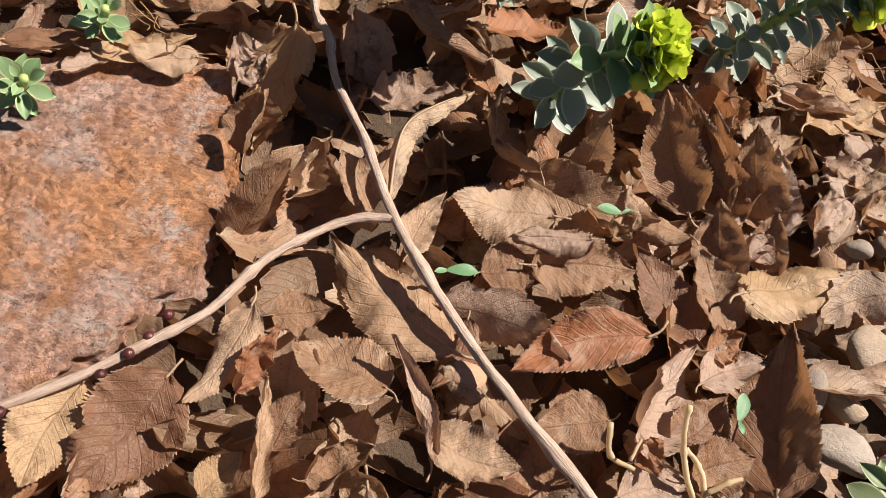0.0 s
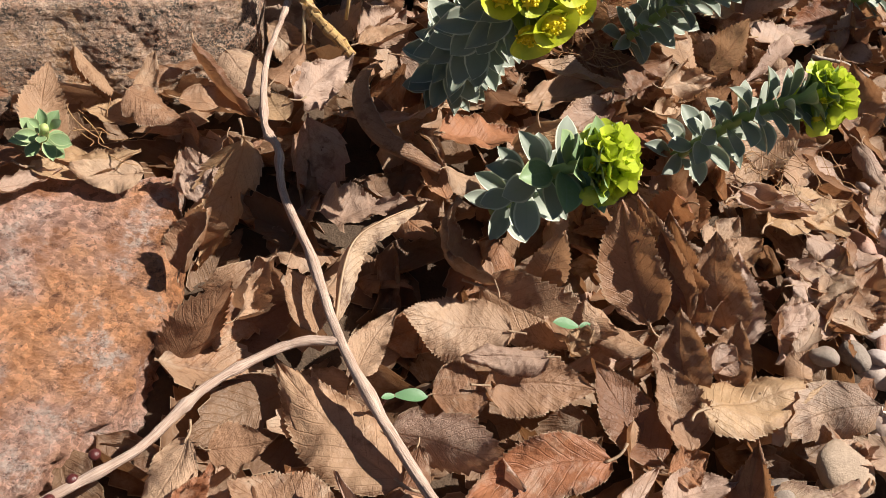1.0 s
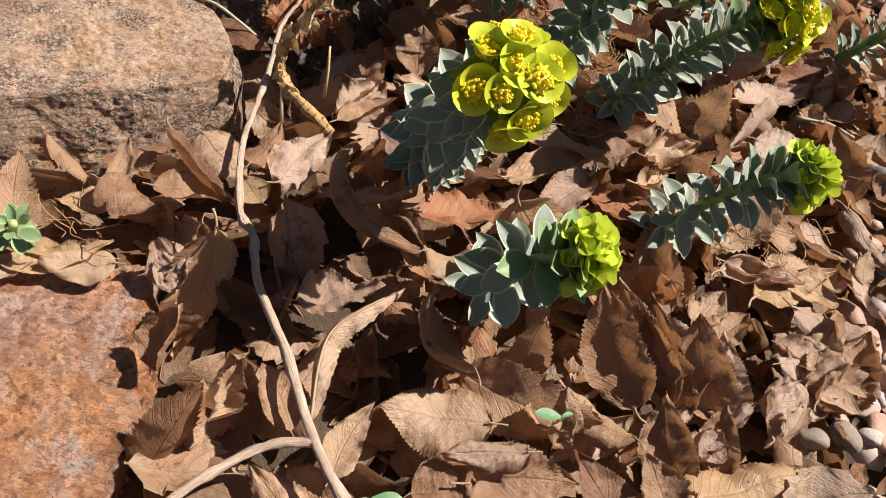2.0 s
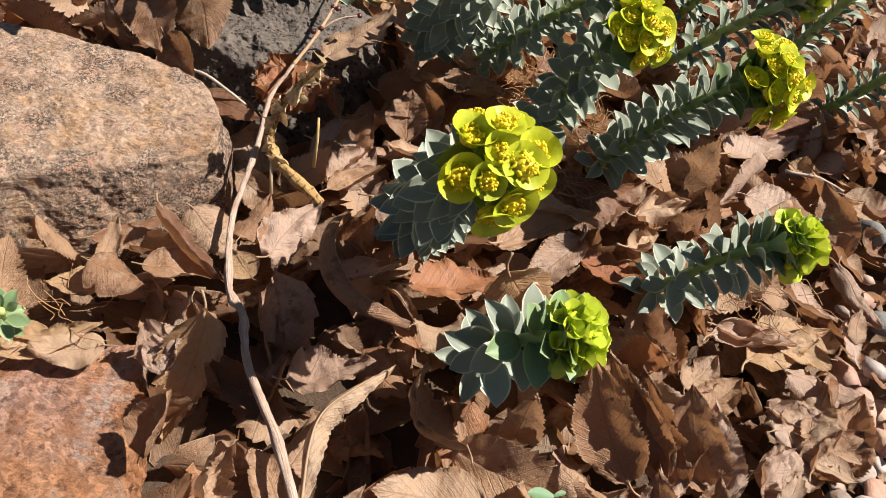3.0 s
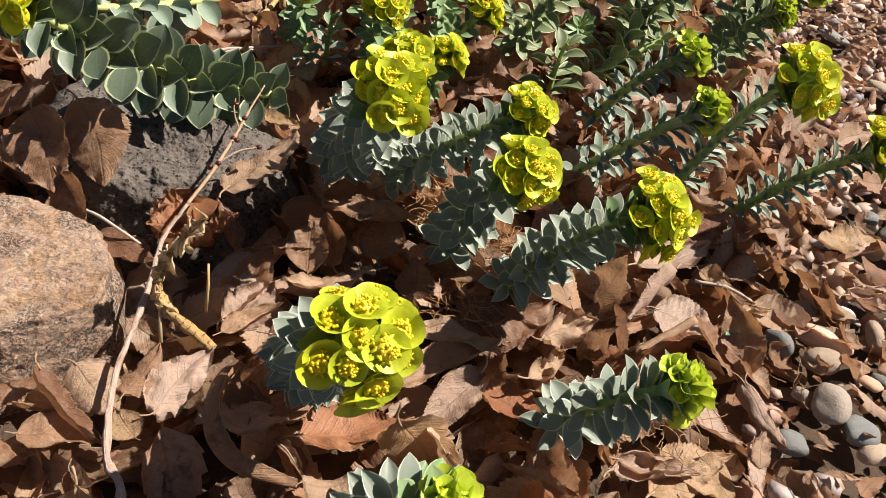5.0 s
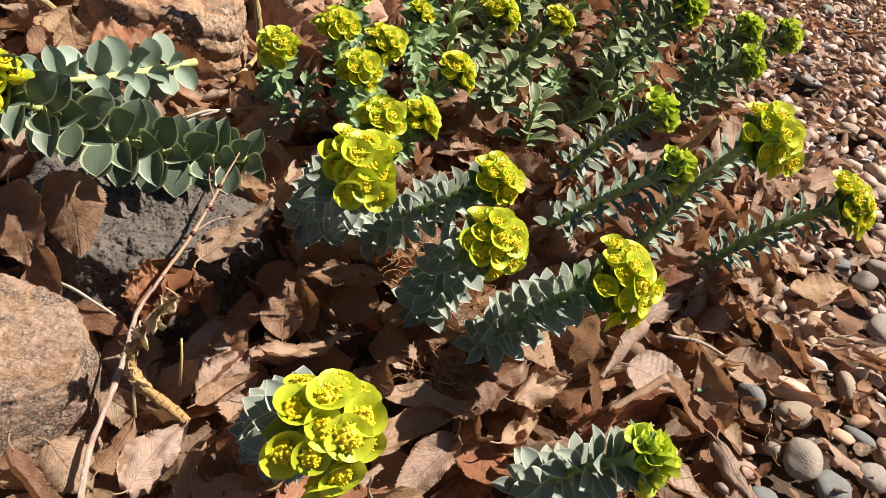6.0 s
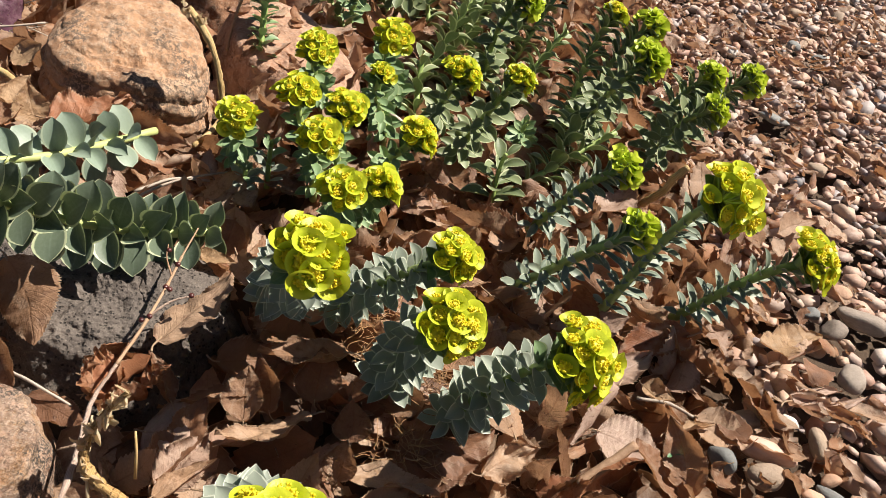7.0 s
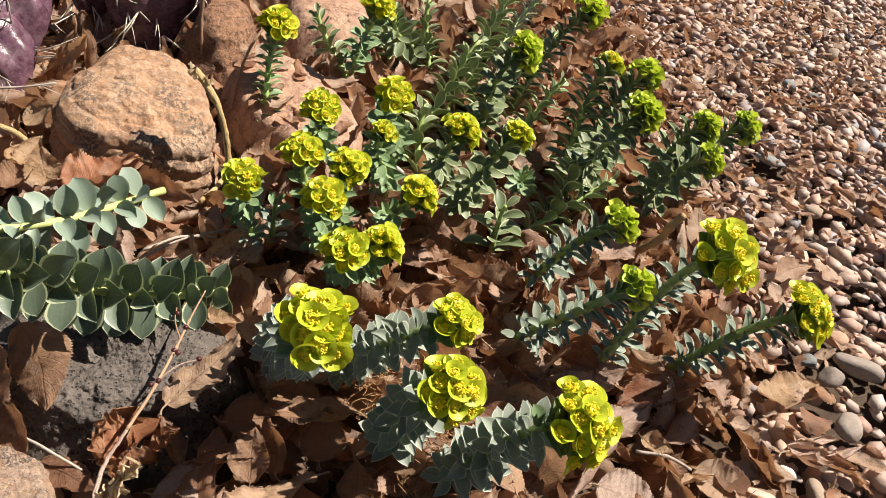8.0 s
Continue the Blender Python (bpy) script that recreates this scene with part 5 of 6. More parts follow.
spurge((0.419, 1.100, 0.000), (0.500, 1.140, 0.137), (0.6, -0.1, 0.6), cups=31, cup=0.0083, ray=0.0179, young=True, leaf=0.024, look_of="dark", spacing=0.0028, lean_by=(86, 74, 66, 52))
spurge((0.206, 1.140, 0.000), (0.220, 1.090, 0.118), (0.2, -0.2, 0.95), cups=15, cup=0.0083, ray=0.0190, spread=80, leaf=0.020, sag=0.05, tip_green=0.6, look_of="green", spacing=0.0032)
# leafy shoots without flowers
spurge((0.334, 0.788, -0.000), (0.337, 0.798, 0.055), (0.2, -0.1, 0.95), cups=0, leaf=0.030, look_of="dark", tip_green=0.5, spacing=0.0037, lean_by=(86, 74, 66, 52))
spurge((0.398, 0.916, 0.000), (0.378, 0.873, 0.050), (0.3, -0.1, 0.95), cups=0, leaf=0.018, look_of="green", tip_green=0.9, spacing=0.003)
spurge((0.402, 0.835, 0.000), (0.454, 0.897, 0.070), (0.5, 0.1, 0.8), cups=0, leaf=0.030, look_of="dark", tip_green=0.0, spacing=0.0032, lean_by=(86, 74, 66, 52))
spurge((0.273, 0.984, 0.000), (0.360, 1.118, 0.090), (0.5, 0.4, 0.7), cups=0, leaf=0.027, look_of="dark", tip_green=0.0, spacing=0.0032, lean_by=(86, 74, 66, 52))
spurge((0.329, 1.079, -0.000), (0.473, 1.354, 0.100), (0.5, 0.4, 0.7), cups=0, leaf=0.030, look_of="dark", tip_green=0.0, spacing=0.0030, lean_by=(86, 74, 66, 52))
spurge((0.399, 1.210, 0.000), (0.567, 1.445, 0.090), (0.6, 0.3, 0.6), cups=0, leaf=0.022, look_of="narrow", tip_green=0.0, spacing=0.0024)
spurge((0.205, 1.124, 0.000), (0.154, 1.180, 0.070), (-0.3, 0.2, 0.9), cups=0, leaf=0.024, look_of="dark", tip_green=0.0, spacing=0.0032, lean_by=(86, 74, 66, 52))
spurge((0.320, 1.188, 0.000), (0.312, 1.253, 0.080), (0.1, 0.2, 0.9), cups=0, leaf=0.024, look_of="dark", tip_green=0.0, spacing=0.0032, lean_by=(86, 74, 66, 52))
spurge((0.111, 0.779, -0.000), (0.112, 0.784, 0.050), (0.1, -0.1, 0.95), cups=0, leaf=0.015, look_of="blue", tip_green=0.3, spacing=0.003)
spurge((0.090, 0.776, 0.000), (0.091, 0.764, 0.030), (0.1, -0.3, 0.95), cups=0, leaf=0.014, look_of="blue", tip_green=0.3, spacing=0.003)
spurge((0.327, 1.244, 0.000), (0.254, 1.169, 0.090), (0.1, 0.2, 0.9), cups=0, leaf=0.030, look_of="dark", tip_green=0.2, spacing=0.0032, lean_by=(86, 74, 66, 52))
# the two big-leaved stems that run across the lava stone
spurge((0.074, 0.664, 0.040), (-0.078, 0.562, 0.142), (-0.45, -0.55, 0.70), cups=13, cup=0.0105, ray=0.023, leaf=0.029, look_of="deep", spacing=0.0030, bare=0.01, face=(0.1, -0.75, 0.55), sag=0.55, tip_green=0.0, label="big-leaved grey-green spurge stem lying across the lava stone", lean_by=(88, 82, 76, 64), spread=76)
spurge((0.012, 0.782, 0.048), (-0.104, 0.655, 0.090), (-0.8, -0.35, 0.2), cups=0, leaf=0.027, look_of="pale", spacing=0.0042, face=(0.4, 0.0, 0.95), sag=0.45, tip_green=0.0, bare=0.1, label="pale oval-leaved spurge stem in front of the boulder", lean_by=(84, 76, 70, 56))
spurge((0.267, 0.900, 0.000), (0.274, 0.974, 0.060), (0.1, 0.2, 0.9), cups=0, leaf=0.028, look_of="dark", tip_green=0.0, spacing=0.0042, lean_by=(86, 74, 66, 52))
spurge((0.324, 0.994, 0.000), (0.480, 1.174, 0.090), (0.6, 0.2, 0.7), cups=0, leaf=0.028, look_of="dark", tip_green=0.0, spacing=0.0035, lean_by=(86, 74, 66, 52))
spurge((0.374, 0.953, 0.000), (0.464, 1.056, 0.080), (0.6, 0.2, 0.7), cups=0, leaf=0.025, look_of="dark", tip_green=0.0, spacing=0.0035, lean_by=(86, 74, 66, 52))
spurge((0.362, 0.815, 0.000), (0.482, 0.875, 0.050), (0.7, 0.1, 0.5), cups=0, leaf=0.024, look_of="dark", tip_green=0.0, spacing=0.0035, lean_by=(86, 74, 66, 52))
spurge((0.264, 1.189, 0.000), (0.259, 1.295, 0.080), (0.1, 0.2, 0.9), cups=0, leaf=0.028, look_of="dark", tip_green=0.0, spacing=0.0037, lean_by=(86, 74, 66, 52))
# small shoots beside the red stone
spurge((-0.106, 0.333, -0.005), (-0.097, 0.318, 0.022), (0.1, -0.3, 0.95), cups=0, leaf=0.012, look_of="green", tip_green=0.9, spacing=0.002)
spurge((-0.132, 0.283, -0.008), (-0.121, 0.268, 0.018), (0.2, -0.3, 0.95), cups=0, leaf=0.013, look_of="green", tip_green=0.9, spacing=0.002)
spurge((0.318, 0.104, 0.000), (0.232, 0.092, 0.072), (-0.4, 0.1, 0.9), cups=0, leaf=0.022, look_of="dark", tip_green=0.0, spacing=0.0034, lean_by=(86, 74, 66, 60))

# ---- the leaves that lie on top, each in its place ----
dry_leaf((0.083, 0.163, 0.002), (0.024, 0.222, -0.004), 0.033, -6, 0.25, -0.35, "tan", 0.1, 0.03)
dry_leaf((0.054, 0.141, 0.004), (0.011, 0.161, -0.002), 0.032, 10, 0.3, 0.5, "brown", 0.2, 0.03)
dry_leaf((0.122, 0.214, 0.004), (0.177, 0.216, 0.008), 0.029, 12, 0.35, 0.5, "brown", 0.3, 0.03)
dry_leaf((0.178, 0.179, 0.010), (0.109, 0.156, 0.004), 0.025, -8, 0.3, 0.4, "rust", 0.1, 0.03)
dry_leaf((0.16, 0.117, 0.008), (0.173, 0.125, 0.014), 0.019, 30, 0.7, 1.5, "rust", 0.5, 0.1)
dry_leaf((0.158, 0.121, 0.018), (0.205, 0.181, 0.004), 0.031, 20, 0.5, 1.6, "grey", 0.4, 0.03)
dry_leaf((-0.006, 0.175, 0.004), (-0.028, 0.129, -0.002), 0.022, 0, 0.3, -1.4, "tan", 0.1, 0.03)
dry_leaf((-0.067, 0.138, -0.008), (-0.080, 0.093, -0.010), 0.026, 0, 0.2, 0.3, "gold", 0.1, 0.03)
dry_leaf((-0.035, 0.142, -0.004), (-0.064, 0.093, -0.010), 0.036, -10, 0.3, 0.4, "brown", 0.3, 0.05)
dry_leaf((-0.008, 0.135, 0.000), (0.006, 0.160, 0.012), 0.016, 40, 0.8, 1.8, "rust", 0.6, 0.08)
dry_leaf((0.074, 0.114, -0.002), (0.053, 0.160, 0.018), 0.014, 20, 0.2, 2.2, "grey", 0.2, 0.03)
dry_leaf((0.138, 0.246, 0.004), (0.082, 0.250, 0.004), 0.033, -8, 0.4, -0.5, "tan", 0.1, 0.03)
dry_leaf((0.218, 0.264, 0.000), (0.188, 0.306, 0.048), 0.031, -48, 0.25, 0.4, "brown", 0.1, 0.03)
dry_leaf((0.209, 0.240, 0.012), (0.177, 0.267, 0.010), 0.023, 0, 0.4, -1.3, "tan", 0.1, 0.03)
dry_leaf((0.151, 0.226, 0.016), (0.109, 0.223, 0.014), 0.021, 0, 0.3, -1.8, "grey", 0.1, 0.05)
dry_leaf((0.231, 0.210, 0.010), (0.306, 0.230, 0.016), 0.034, -14, 0.35, -0.5, "gold", 0.1, 0.03)
dry_leaf((0.132, 0.276, 0.002), (0.106, 0.302, 0.034), 0.027, 25, 1.1, 1.1, "brown", 0.3, 0.03)
ribbed_leaf([(0.050, 0.238, 0.006), (0.051, 0.263, 0.016), (0.056, 0.279, 0.020), (0.070, 0.292, 0.022), (0.092, 0.313, 0.016)], 0.030, (-1.25, -0.6), "tan", 2)

dry_leaf((0.240, 0.268, 0.000), (0.198, 0.312, 0.048), 0.024, -58, 0.4, 0.8, "brown", 0.2, 0.03)
dry_leaf((0.246, 0.262, 0.000), (0.216, 0.306, 0.046), 0.026, -62, 0.4, 0.8, "brown", 0.2, 0.03)
dry_leaf((0.228, 0.107, 0.006), (0.252, 0.192, 0.018), 0.036, -52, 0.3, 0.6, "brown", 0.2, 0.03)
dry_leaf((0.153, 0.136, 0.006), (0.116, 0.130, 0.002), 0.025, 0, 0.3, 0.5, "brown", 0.2, 0.03)
dry_leaf((0.038, 0.306, 0.004), (0.080, 0.321, 0.010), 0.026, -10, 0.6, 0.9, "grey", 0.5, 0.06)
dry_leaf((0.228, 0.193, -0.002), (0.213, 0.233, 0.012), 0.027, -12, 0.4, 0.9, "brown", 0.2, 0.03)
dry_leaf((0.211, 0.187, -0.004), (0.178, 0.235, 0.006), 0.030, -15, 0.3, 0.5, "brown", 0.2, 0.03)
dry_leaf((0.023, 0.101, 0.000), (0.049, 0.114, 0.010), 0.022, 20, 0.8, 1.7, "brown", 0.5, 0.06)
dry_leaf((0.072, 0.125, -0.002), (0.112, 0.111, 0.004), 0.021, 0, 0.3, 0.4, "tan", 0.2, 0.03)
dry_leaf((0.288, 0.360, 0.012), (0.355, 0.373, 0.010), 0.022, 0, 0.3, 2, "grey", 0.3, 0.03)
dry_leaf((0.344, 0.299, 0.012), (0.313, 0.317, 0.010), 0.025, 0, 0.5, -1.6, "grey", 0.3, 0.03)
dry_leaf((0.373, 0.356, 0.006), (0.335, 0.361, 0.008), 0.029, 0, 0.3, 0.5, "gold", 0.2, 0.03)
dry_leaf((0.154, 0.104, 0.002), (0.192, 0.113, 0.004), 0.022, 0, 0.4, 0.5, "grey", 0.2, 0.03)
dry_leaf((0.188, 0.113, 0.004), (0.224, 0.126, 0.004), 0.024, 10, 0.3, 0.5, "brown", 0.2, 0.03)
dry_leaf((0.005, 0.089, 0.000), (0.004, 0.134, 0.020), 0.010, 60, 0.2, 1.8, "tan", 0.1, 0.03)
dry_leaf((-0.025, 0.264, -0.006), (-0.015, 0.283, 0.022), 0.024, -20, 0.5, 1.4, "brown", 0.2, 0.03)
dry_leaf((0.005, 0.235, 0.004), (0.019, 0.264, 0.018), 0.022, 40, 0.8, 1.9, "tan", 0.6, 0.12)
dry_leaf((0.042, 0.236, -0.002), (0.025, 0.266, 0.006), 0.020, -10, 0.3, 0.4, "tan", 0.2, 0.03)
dry_leaf((0.103, 0.341, 0.016), (0.135, 0.350, 0.017), 0.020, 0, 0.8, -1.8, "tan", 0.2, 0.03)
dry_leaf((-0.080, 0.326, -0.004), (-0.119, 0.325, -0.002), 0.012, 0, 0.3, 0.6, "gold", 0.2, 0.03)
dry_leaf((-0.056, 0.324, -0.004), (-0.087, 0.313, 0.002), 0.015, -10, 0.4, -0.8, "tan", 0.2, 0.03)
dry_leaf((-0.148, 0.312, -0.006), (-0.104, 0.331, -0.004), 0.019, 0, 0.3, 0.6, "brown", 0.2, 0.03)
dry_leaf((-0.115, 0.297, -0.004), (-0.091, 0.317, -0.004), 0.013, 0, 0.5, 1.5, "grey", 0.2, 0.03)
dry_leaf((-0.038, 0.316, -0.002), (-0.014, 0.325, 0.006), 0.024, 20, 0.6, 1.3, "grey", 0.5, 0.1)
dry_leaf((0.091, 0.183, 0.000), (0.072, 0.143, 0.004), 0.018, 0, 0.4, -1.2, "brown", 0.2, 0.03)
dry_leaf((0.097, 0.144, 0.002), (0.077, 0.154, 0.004), 0.017, 0, 0.4, -1, "tan", 0.2, 0.03)
dry_leaf((0.062, 0.216, -0.004), (0.080, 0.253, 0.002), 0.017, 0, 0.4, 0.9, "tan", 0.2, 0.03)
dry_leaf((0.098, 0.210, -0.002), (0.128, 0.215, 0.004), 0.026, 0, 0.3, 0.3, "brown", 0.2, 0.03)
dry_leaf((0.002, 0.174, -0.004), (0.028, 0.178, 0.002), 0.019, 0, 0.4, 0.7, "brown", 0.2, 0.03)
dry_leaf((0.009, 0.114, -0.006), (0.019, 0.138, 0.002), 0.018, 0, 0.4, 0.9, "brown", 0.2, 0.03)
dry_leaf((-0.016, 0.094, -0.006), (-0.002, 0.112, -0.004), 0.015, 0, 0.4, 0.9, "gold", 0.2, 0.03)
dry_leaf((0.037, 0.101, -0.004), (0.056, 0.096, 0.004), 0.018, 30, 0.4, 0.9, "gold", 0.2, 0.03)
dry_leaf((0.157, 0.182, -0.004), (0.182, 0.197, -0.002), 0.017, 0, 0.4, 0.9, "brown", 0.2, 0.03)
dry_leaf((0.200, 0.158, 0.008), (0.244, 0.176, 0.006), 0.020, 0, 0.4, 0.7, "grey", 0.2, 0.03)
dry_leaf((0.209, 0.178, 0.004), (0.229, 0.187, 0.010), 0.019, 0, 0.5, 0.9, "rust", 0.4, 0.08)
dry_leaf((0.260, 0.293, 0.000), (0.233, 0.249, 0.010), 0.024, 0, 0.5, 0.9, "grey", 0.4, 0.05)
dry_leaf((0.241, 0.236, 0.004), (0.259, 0.248, 0.012), 0.018, 0, 0.5, 1.4, "grey", 0.2, 0.03)
dry_leaf((0.185, 0.129, 0.000), (0.215, 0.155, 0.006), 0.023, 0, 0.4, 0.5, "brown", 0.2, 0.03)
dry_leaf((0.290, 0.251, 0.004), (0.317, 0.286, 0.012), 0.026, 20, 0.5, 0.8, "grey", 0.4, 0.06)
dry_leaf((0.166, 0.235, 0.008), (0.175, 0.243, 0.020), 0.013, 30, 0.8, 1.5, "gold", 0.5, 0.12)
dry_leaf((-0.057, 0.356, 0.002), (-0.089, 0.351, 0.006), 0.018, 10, 0.35, 0.6, "gold", 0.2, 0.03)
dry_leaf((-0.068, 0.358, 0.018), (-0.039, 0.352, 0.010), 0.028, -12, 0.4, -0.8, "brown", 0.3, 0.03)
dry_leaf((-0.066, 0.365, 0.006), (-0.060, 0.390, 0.020), 0.012, 20, 0.4, 0.9, "tan", 0.2, 0.03)
dry_leaf((-0.041, 0.400, 0.022), (0.001, 0.361, 0.008), 0.017, -30, 0.4, 1.2, "brown", 0.2, 0.03)
dry_leaf((-0.043, 0.364, 0.012), (-0.001, 0.365, 0.008), 0.021, -8, 0.3, 0.6, "brown", 0.2, 0.03)
dry_leaf((-0.025, 0.411, 0.012), (0.004, 0.382, 0.010), 0.030, 0, 0.4, -0.8, "tan", 0.2, 0.03)
dry_leaf((0.022, 0.383, 0.010), (0.048, 0.430, 0.012), 0.026, 0, 0.3, -0.9, "grey", 0.3, 0.07)
dry_leaf((0.004, 0.394, 0.010), (0.018, 0.429, 0.014), 0.020, 0, 0.3, -0.8, "brown", 0.2, 0.03)
dry_leaf((0.014, 0.370, 0.004), (0.001, 0.384, 0.010), 0.017, -20, 0.3, 0.8, "gold", 0.2, 0.03)
dry_leaf((-0.106, 0.314, -0.004), (-0.056, 0.332, 0.002), 0.016, 0, 0.3, 0.6, "gold", 0.2, 0.03)
dry_leaf((-0.053, 0.322, -0.004), (-0.087, 0.316, 0.002), 0.017, 0, 0.4, -0.8, "tan", 0.2, 0.03)
dry_leaf((-0.031, 0.311, -0.004), (-0.017, 0.324, 0.008), 0.020, 10, 0.6, 1.2, "grey", 0.5, 0.1)
dry_leaf((-0.015, 0.349, 0.004), (0.001, 0.317, 0.000), 0.012, 30, 0.5, 1.4, "brown", 0.2, 0.03)
dry_leaf((0.039, 0.494, 0.006), (0.081, 0.485, 0.006), 0.049, 0, 0.3, -0.4, "grey", 0.2, 0.05)
dry_leaf((0.049, 0.458, 0.004), (0.078, 0.515, 0.018), 0.030, 0, 0.4, 0.9, "brown", 0.2, 0.03)
dry_leaf((0.159, 0.417, 0.008), (0.234, 0.457, 0.010), 0.022, 0, 0.35, 0.9, "tan", 0.2, 0.03)
dry_leaf((0.178, 0.398, 0.006), (0.216, 0.433, 0.008), 0.022, 15, 0.3, 1, "grey", 0.2, 0.03)
dry_leaf((0.250, 0.394, 0.010), (0.208, 0.425, 0.006), 0.033, 0, 0.3, 0.5, "rust", 0.2, 0.03)
dry_leaf((0.221, 0.476, 0.004), (0.281, 0.502, 0.006), 0.038, 0, 0.3, -0.5, "brown", 0.2, 0.03)
dry_leaf((0.293, 0.366, 0.014), (0.349, 0.361, 0.010), 0.023, 0, 0.3, 2, "grey", 0.3, 0.03)
dry_leaf((0.312, 0.348, 0.006), (0.382, 0.378, 0.008), 0.029, 0, 0.3, 0.3, "gold", 0.2, 0.03)
dry_leaf((0.332, 0.338, 0.012), (0.383, 0.318, 0.012), 0.026, 0, 0.4, -1.2, "grey", 0.2, 0.03)
dry_leaf((0.313, 0.312, 0.010), (0.343, 0.307, 0.012), 0.018, 20, 0.5, 1.5, "grey", 0.2, 0.03)
dry_leaf((0.292, 0.273, 0.006), (0.337, 0.276, 0.010), 0.027, 0, 0.4, 0.8, "grey", 0.3, 0.06)
dry_leaf((0.245, 0.237, 0.006), (0.262, 0.250, 0.010), 0.017, 0, 0.4, 0.8, "grey", 0.2, 0.03)
dry_leaf((0.266, 0.308, 0.006), (0.302, 0.332, 0.008), 0.020, 0, 0.4, 0.6, "tan", 0.2, 0.03)
dry_leaf((0.265, 0.325, 0.004), (0.291, 0.348, 0.008), 0.019, 0, 0.4, 0.6, "tan", 0.2, 0.03)
dry_leaf((0.408, 0.433, 0.014), (0.419, 0.382, 0.012), 0.018, 0, 0.2, -2.2, "grey", 0.1, 0.03)
dry_leaf((0.398, 0.386, 0.010), (0.388, 0.346, 0.010), 0.016, 0, 0.3, 1.4, "grey", 0.2, 0.03)
dry_leaf((0.356, 0.419, 0.010), (0.385, 0.382, 0.014), 0.028, -15, 0.4, 1, "grey", 0.2, 0.03)
dry_leaf((0.565, 0.606, 0.012), (0.621, 0.612, 0.014), 0.028, 0, 0.3, 0.5, "gold", 0.2, 0.03)
dry_leaf((0.497, 0.526, 0.024), (0.523, 0.495, 0.008), 0.028, -35, 0.4, 1.6, "brown", 0.2, 0.03)
dry_leaf((0.417, 0.500, 0.010), (0.463, 0.507, 0.014), 0.012, 0, 0.4, 1.4, "gold", 0.2, 0.03)
dry_leaf((0.420, 0.521, 0.020), (0.440, 0.489, 0.006), 0.033, -25, 0.4, 1.4, "brown", 0.2, 0.03)
dry_leaf((0.424, 0.461, 0.006), (0.423, 0.422, 0.012), 0.022, -25, 0.4, 1.4, "tan", 0.2, 0.03)
dry_leaf((0.406, 0.435, 0.014), (0.419, 0.382, 0.012), 0.019, 0, 0.2, -2.4, "grey", 0.1, 0.03)
dry_leaf((0.416, 0.444, 0.004), (0.409, 0.497, 0.036), 0.029, -30, 0.4, 0.9, "brown", 0.2, 0.03)
dry_leaf((0.409, 0.447, 0.004), (0.379, 0.480, 0.030), 0.031, 20, 0.4, 0.8, "brown", 0.2, 0.03)
dry_leaf((0.519, 0.493, 0.010), (0.506, 0.527, 0.034), 0.023, -40, 0.3, 1.6, "brown", 0.2, 0.03)
dry_leaf((0.465, 0.466, 0.004), (0.431, 0.459, 0.030), 0.021, -30, 0.4, 1, "brown", 0.2, 0.03)
dry_leaf((0.569, 0.518, 0.014), (0.543, 0.537, 0.018), 0.028, 0, 0.4, 1.2, "grey", 0.2, 0.03)
dry_leaf((0.363, 0.504, 0.006), (0.406, 0.479, 0.008), 0.041, 0, 0.3, 0.4, "grey", 0.2, 0.03)
dry_leaf((0.416, 0.549, 0.008), (0.439, 0.532, 0.010), 0.021, 0, 0.4, 1.2, "gold", 0.2, 0.03)
dry_leaf((0.362, 0.551, 0.006), (0.439, 0.585, 0.008), 0.037, 0, 0.4, 0.5, "grey", 0.2, 0.03)
dry_leaf((0.513, 0.627, 0.006), (0.513, 0.580, 0.010), 0.030, 0, 0.4, 0.8, "grey", 0.3, 0.08)
dry_leaf((0.539, 0.532, 0.012), (0.610, 0.550, 0.012), 0.019, 0, 0.3, 1.8, "grey", 0.2, 0.03)
dry_leaf((0.206, 0.484, 0.004), (0.266, 0.473, 0.006), 0.040, 0, 0.3, -0.5, "brown", 0.2, 0.03)
dry_leaf((0.168, 0.462, 0.008), (0.231, 0.443, 0.010), 0.021, 0, 0.4, 0.9, "tan", 0.2, 0.03)
dry_leaf((0.264, 0.463, 0.006), (0.310, 0.484, 0.010), 0.028, 20, 0.6, 1.4, "tan", 0.4, 0.1)
dry_leaf((0.052, 0.453, 0.006), (0.081, 0.491, 0.010), 0.029, 0, 0.4, 0.8, "grey", 0.2, 0.06)
dry_leaf((0.042, 0.546, 0.036), (0.088, 0.604, 0.048), 0.036, -10, 0.2, -0.3, "tan", 0.2, 0.03)
dry_leaf((0.056, 0.642, 0.034), (0.089, 0.632, 0.036), 0.015, 0, 0.3, 0.9, "gold", 0.2, 0.03)
dry_leaf((0.089, 0.660, 0.020), (0.101, 0.607, 0.030), 0.020, 20, 0.4, 0.9, "tan", 0.2, 0.03)
dry_leaf((-0.080, 0.582, 0.014), (-0.039, 0.608, 0.018), 0.024, 0, 0.3, -0.7, "brown", 0.2, 0.03)
dry_leaf((-0.090, 0.564, 0.012), (-0.043, 0.564, 0.014), 0.021, 10, 0.3, 0.8, "brown", 0.2, 0.03)
dry_leaf((0.001, 0.518, 0.014), (0.022, 0.545, 0.034), 0.034, 0, 0.7, 1.5, "rust", 0.5, 0.14)
dry_leaf((-0.033, 0.513, 0.014), (0.006, 0.488, 0.020), 0.020, 0, 0.3, 0.7, "brown", 0.2, 0.03)
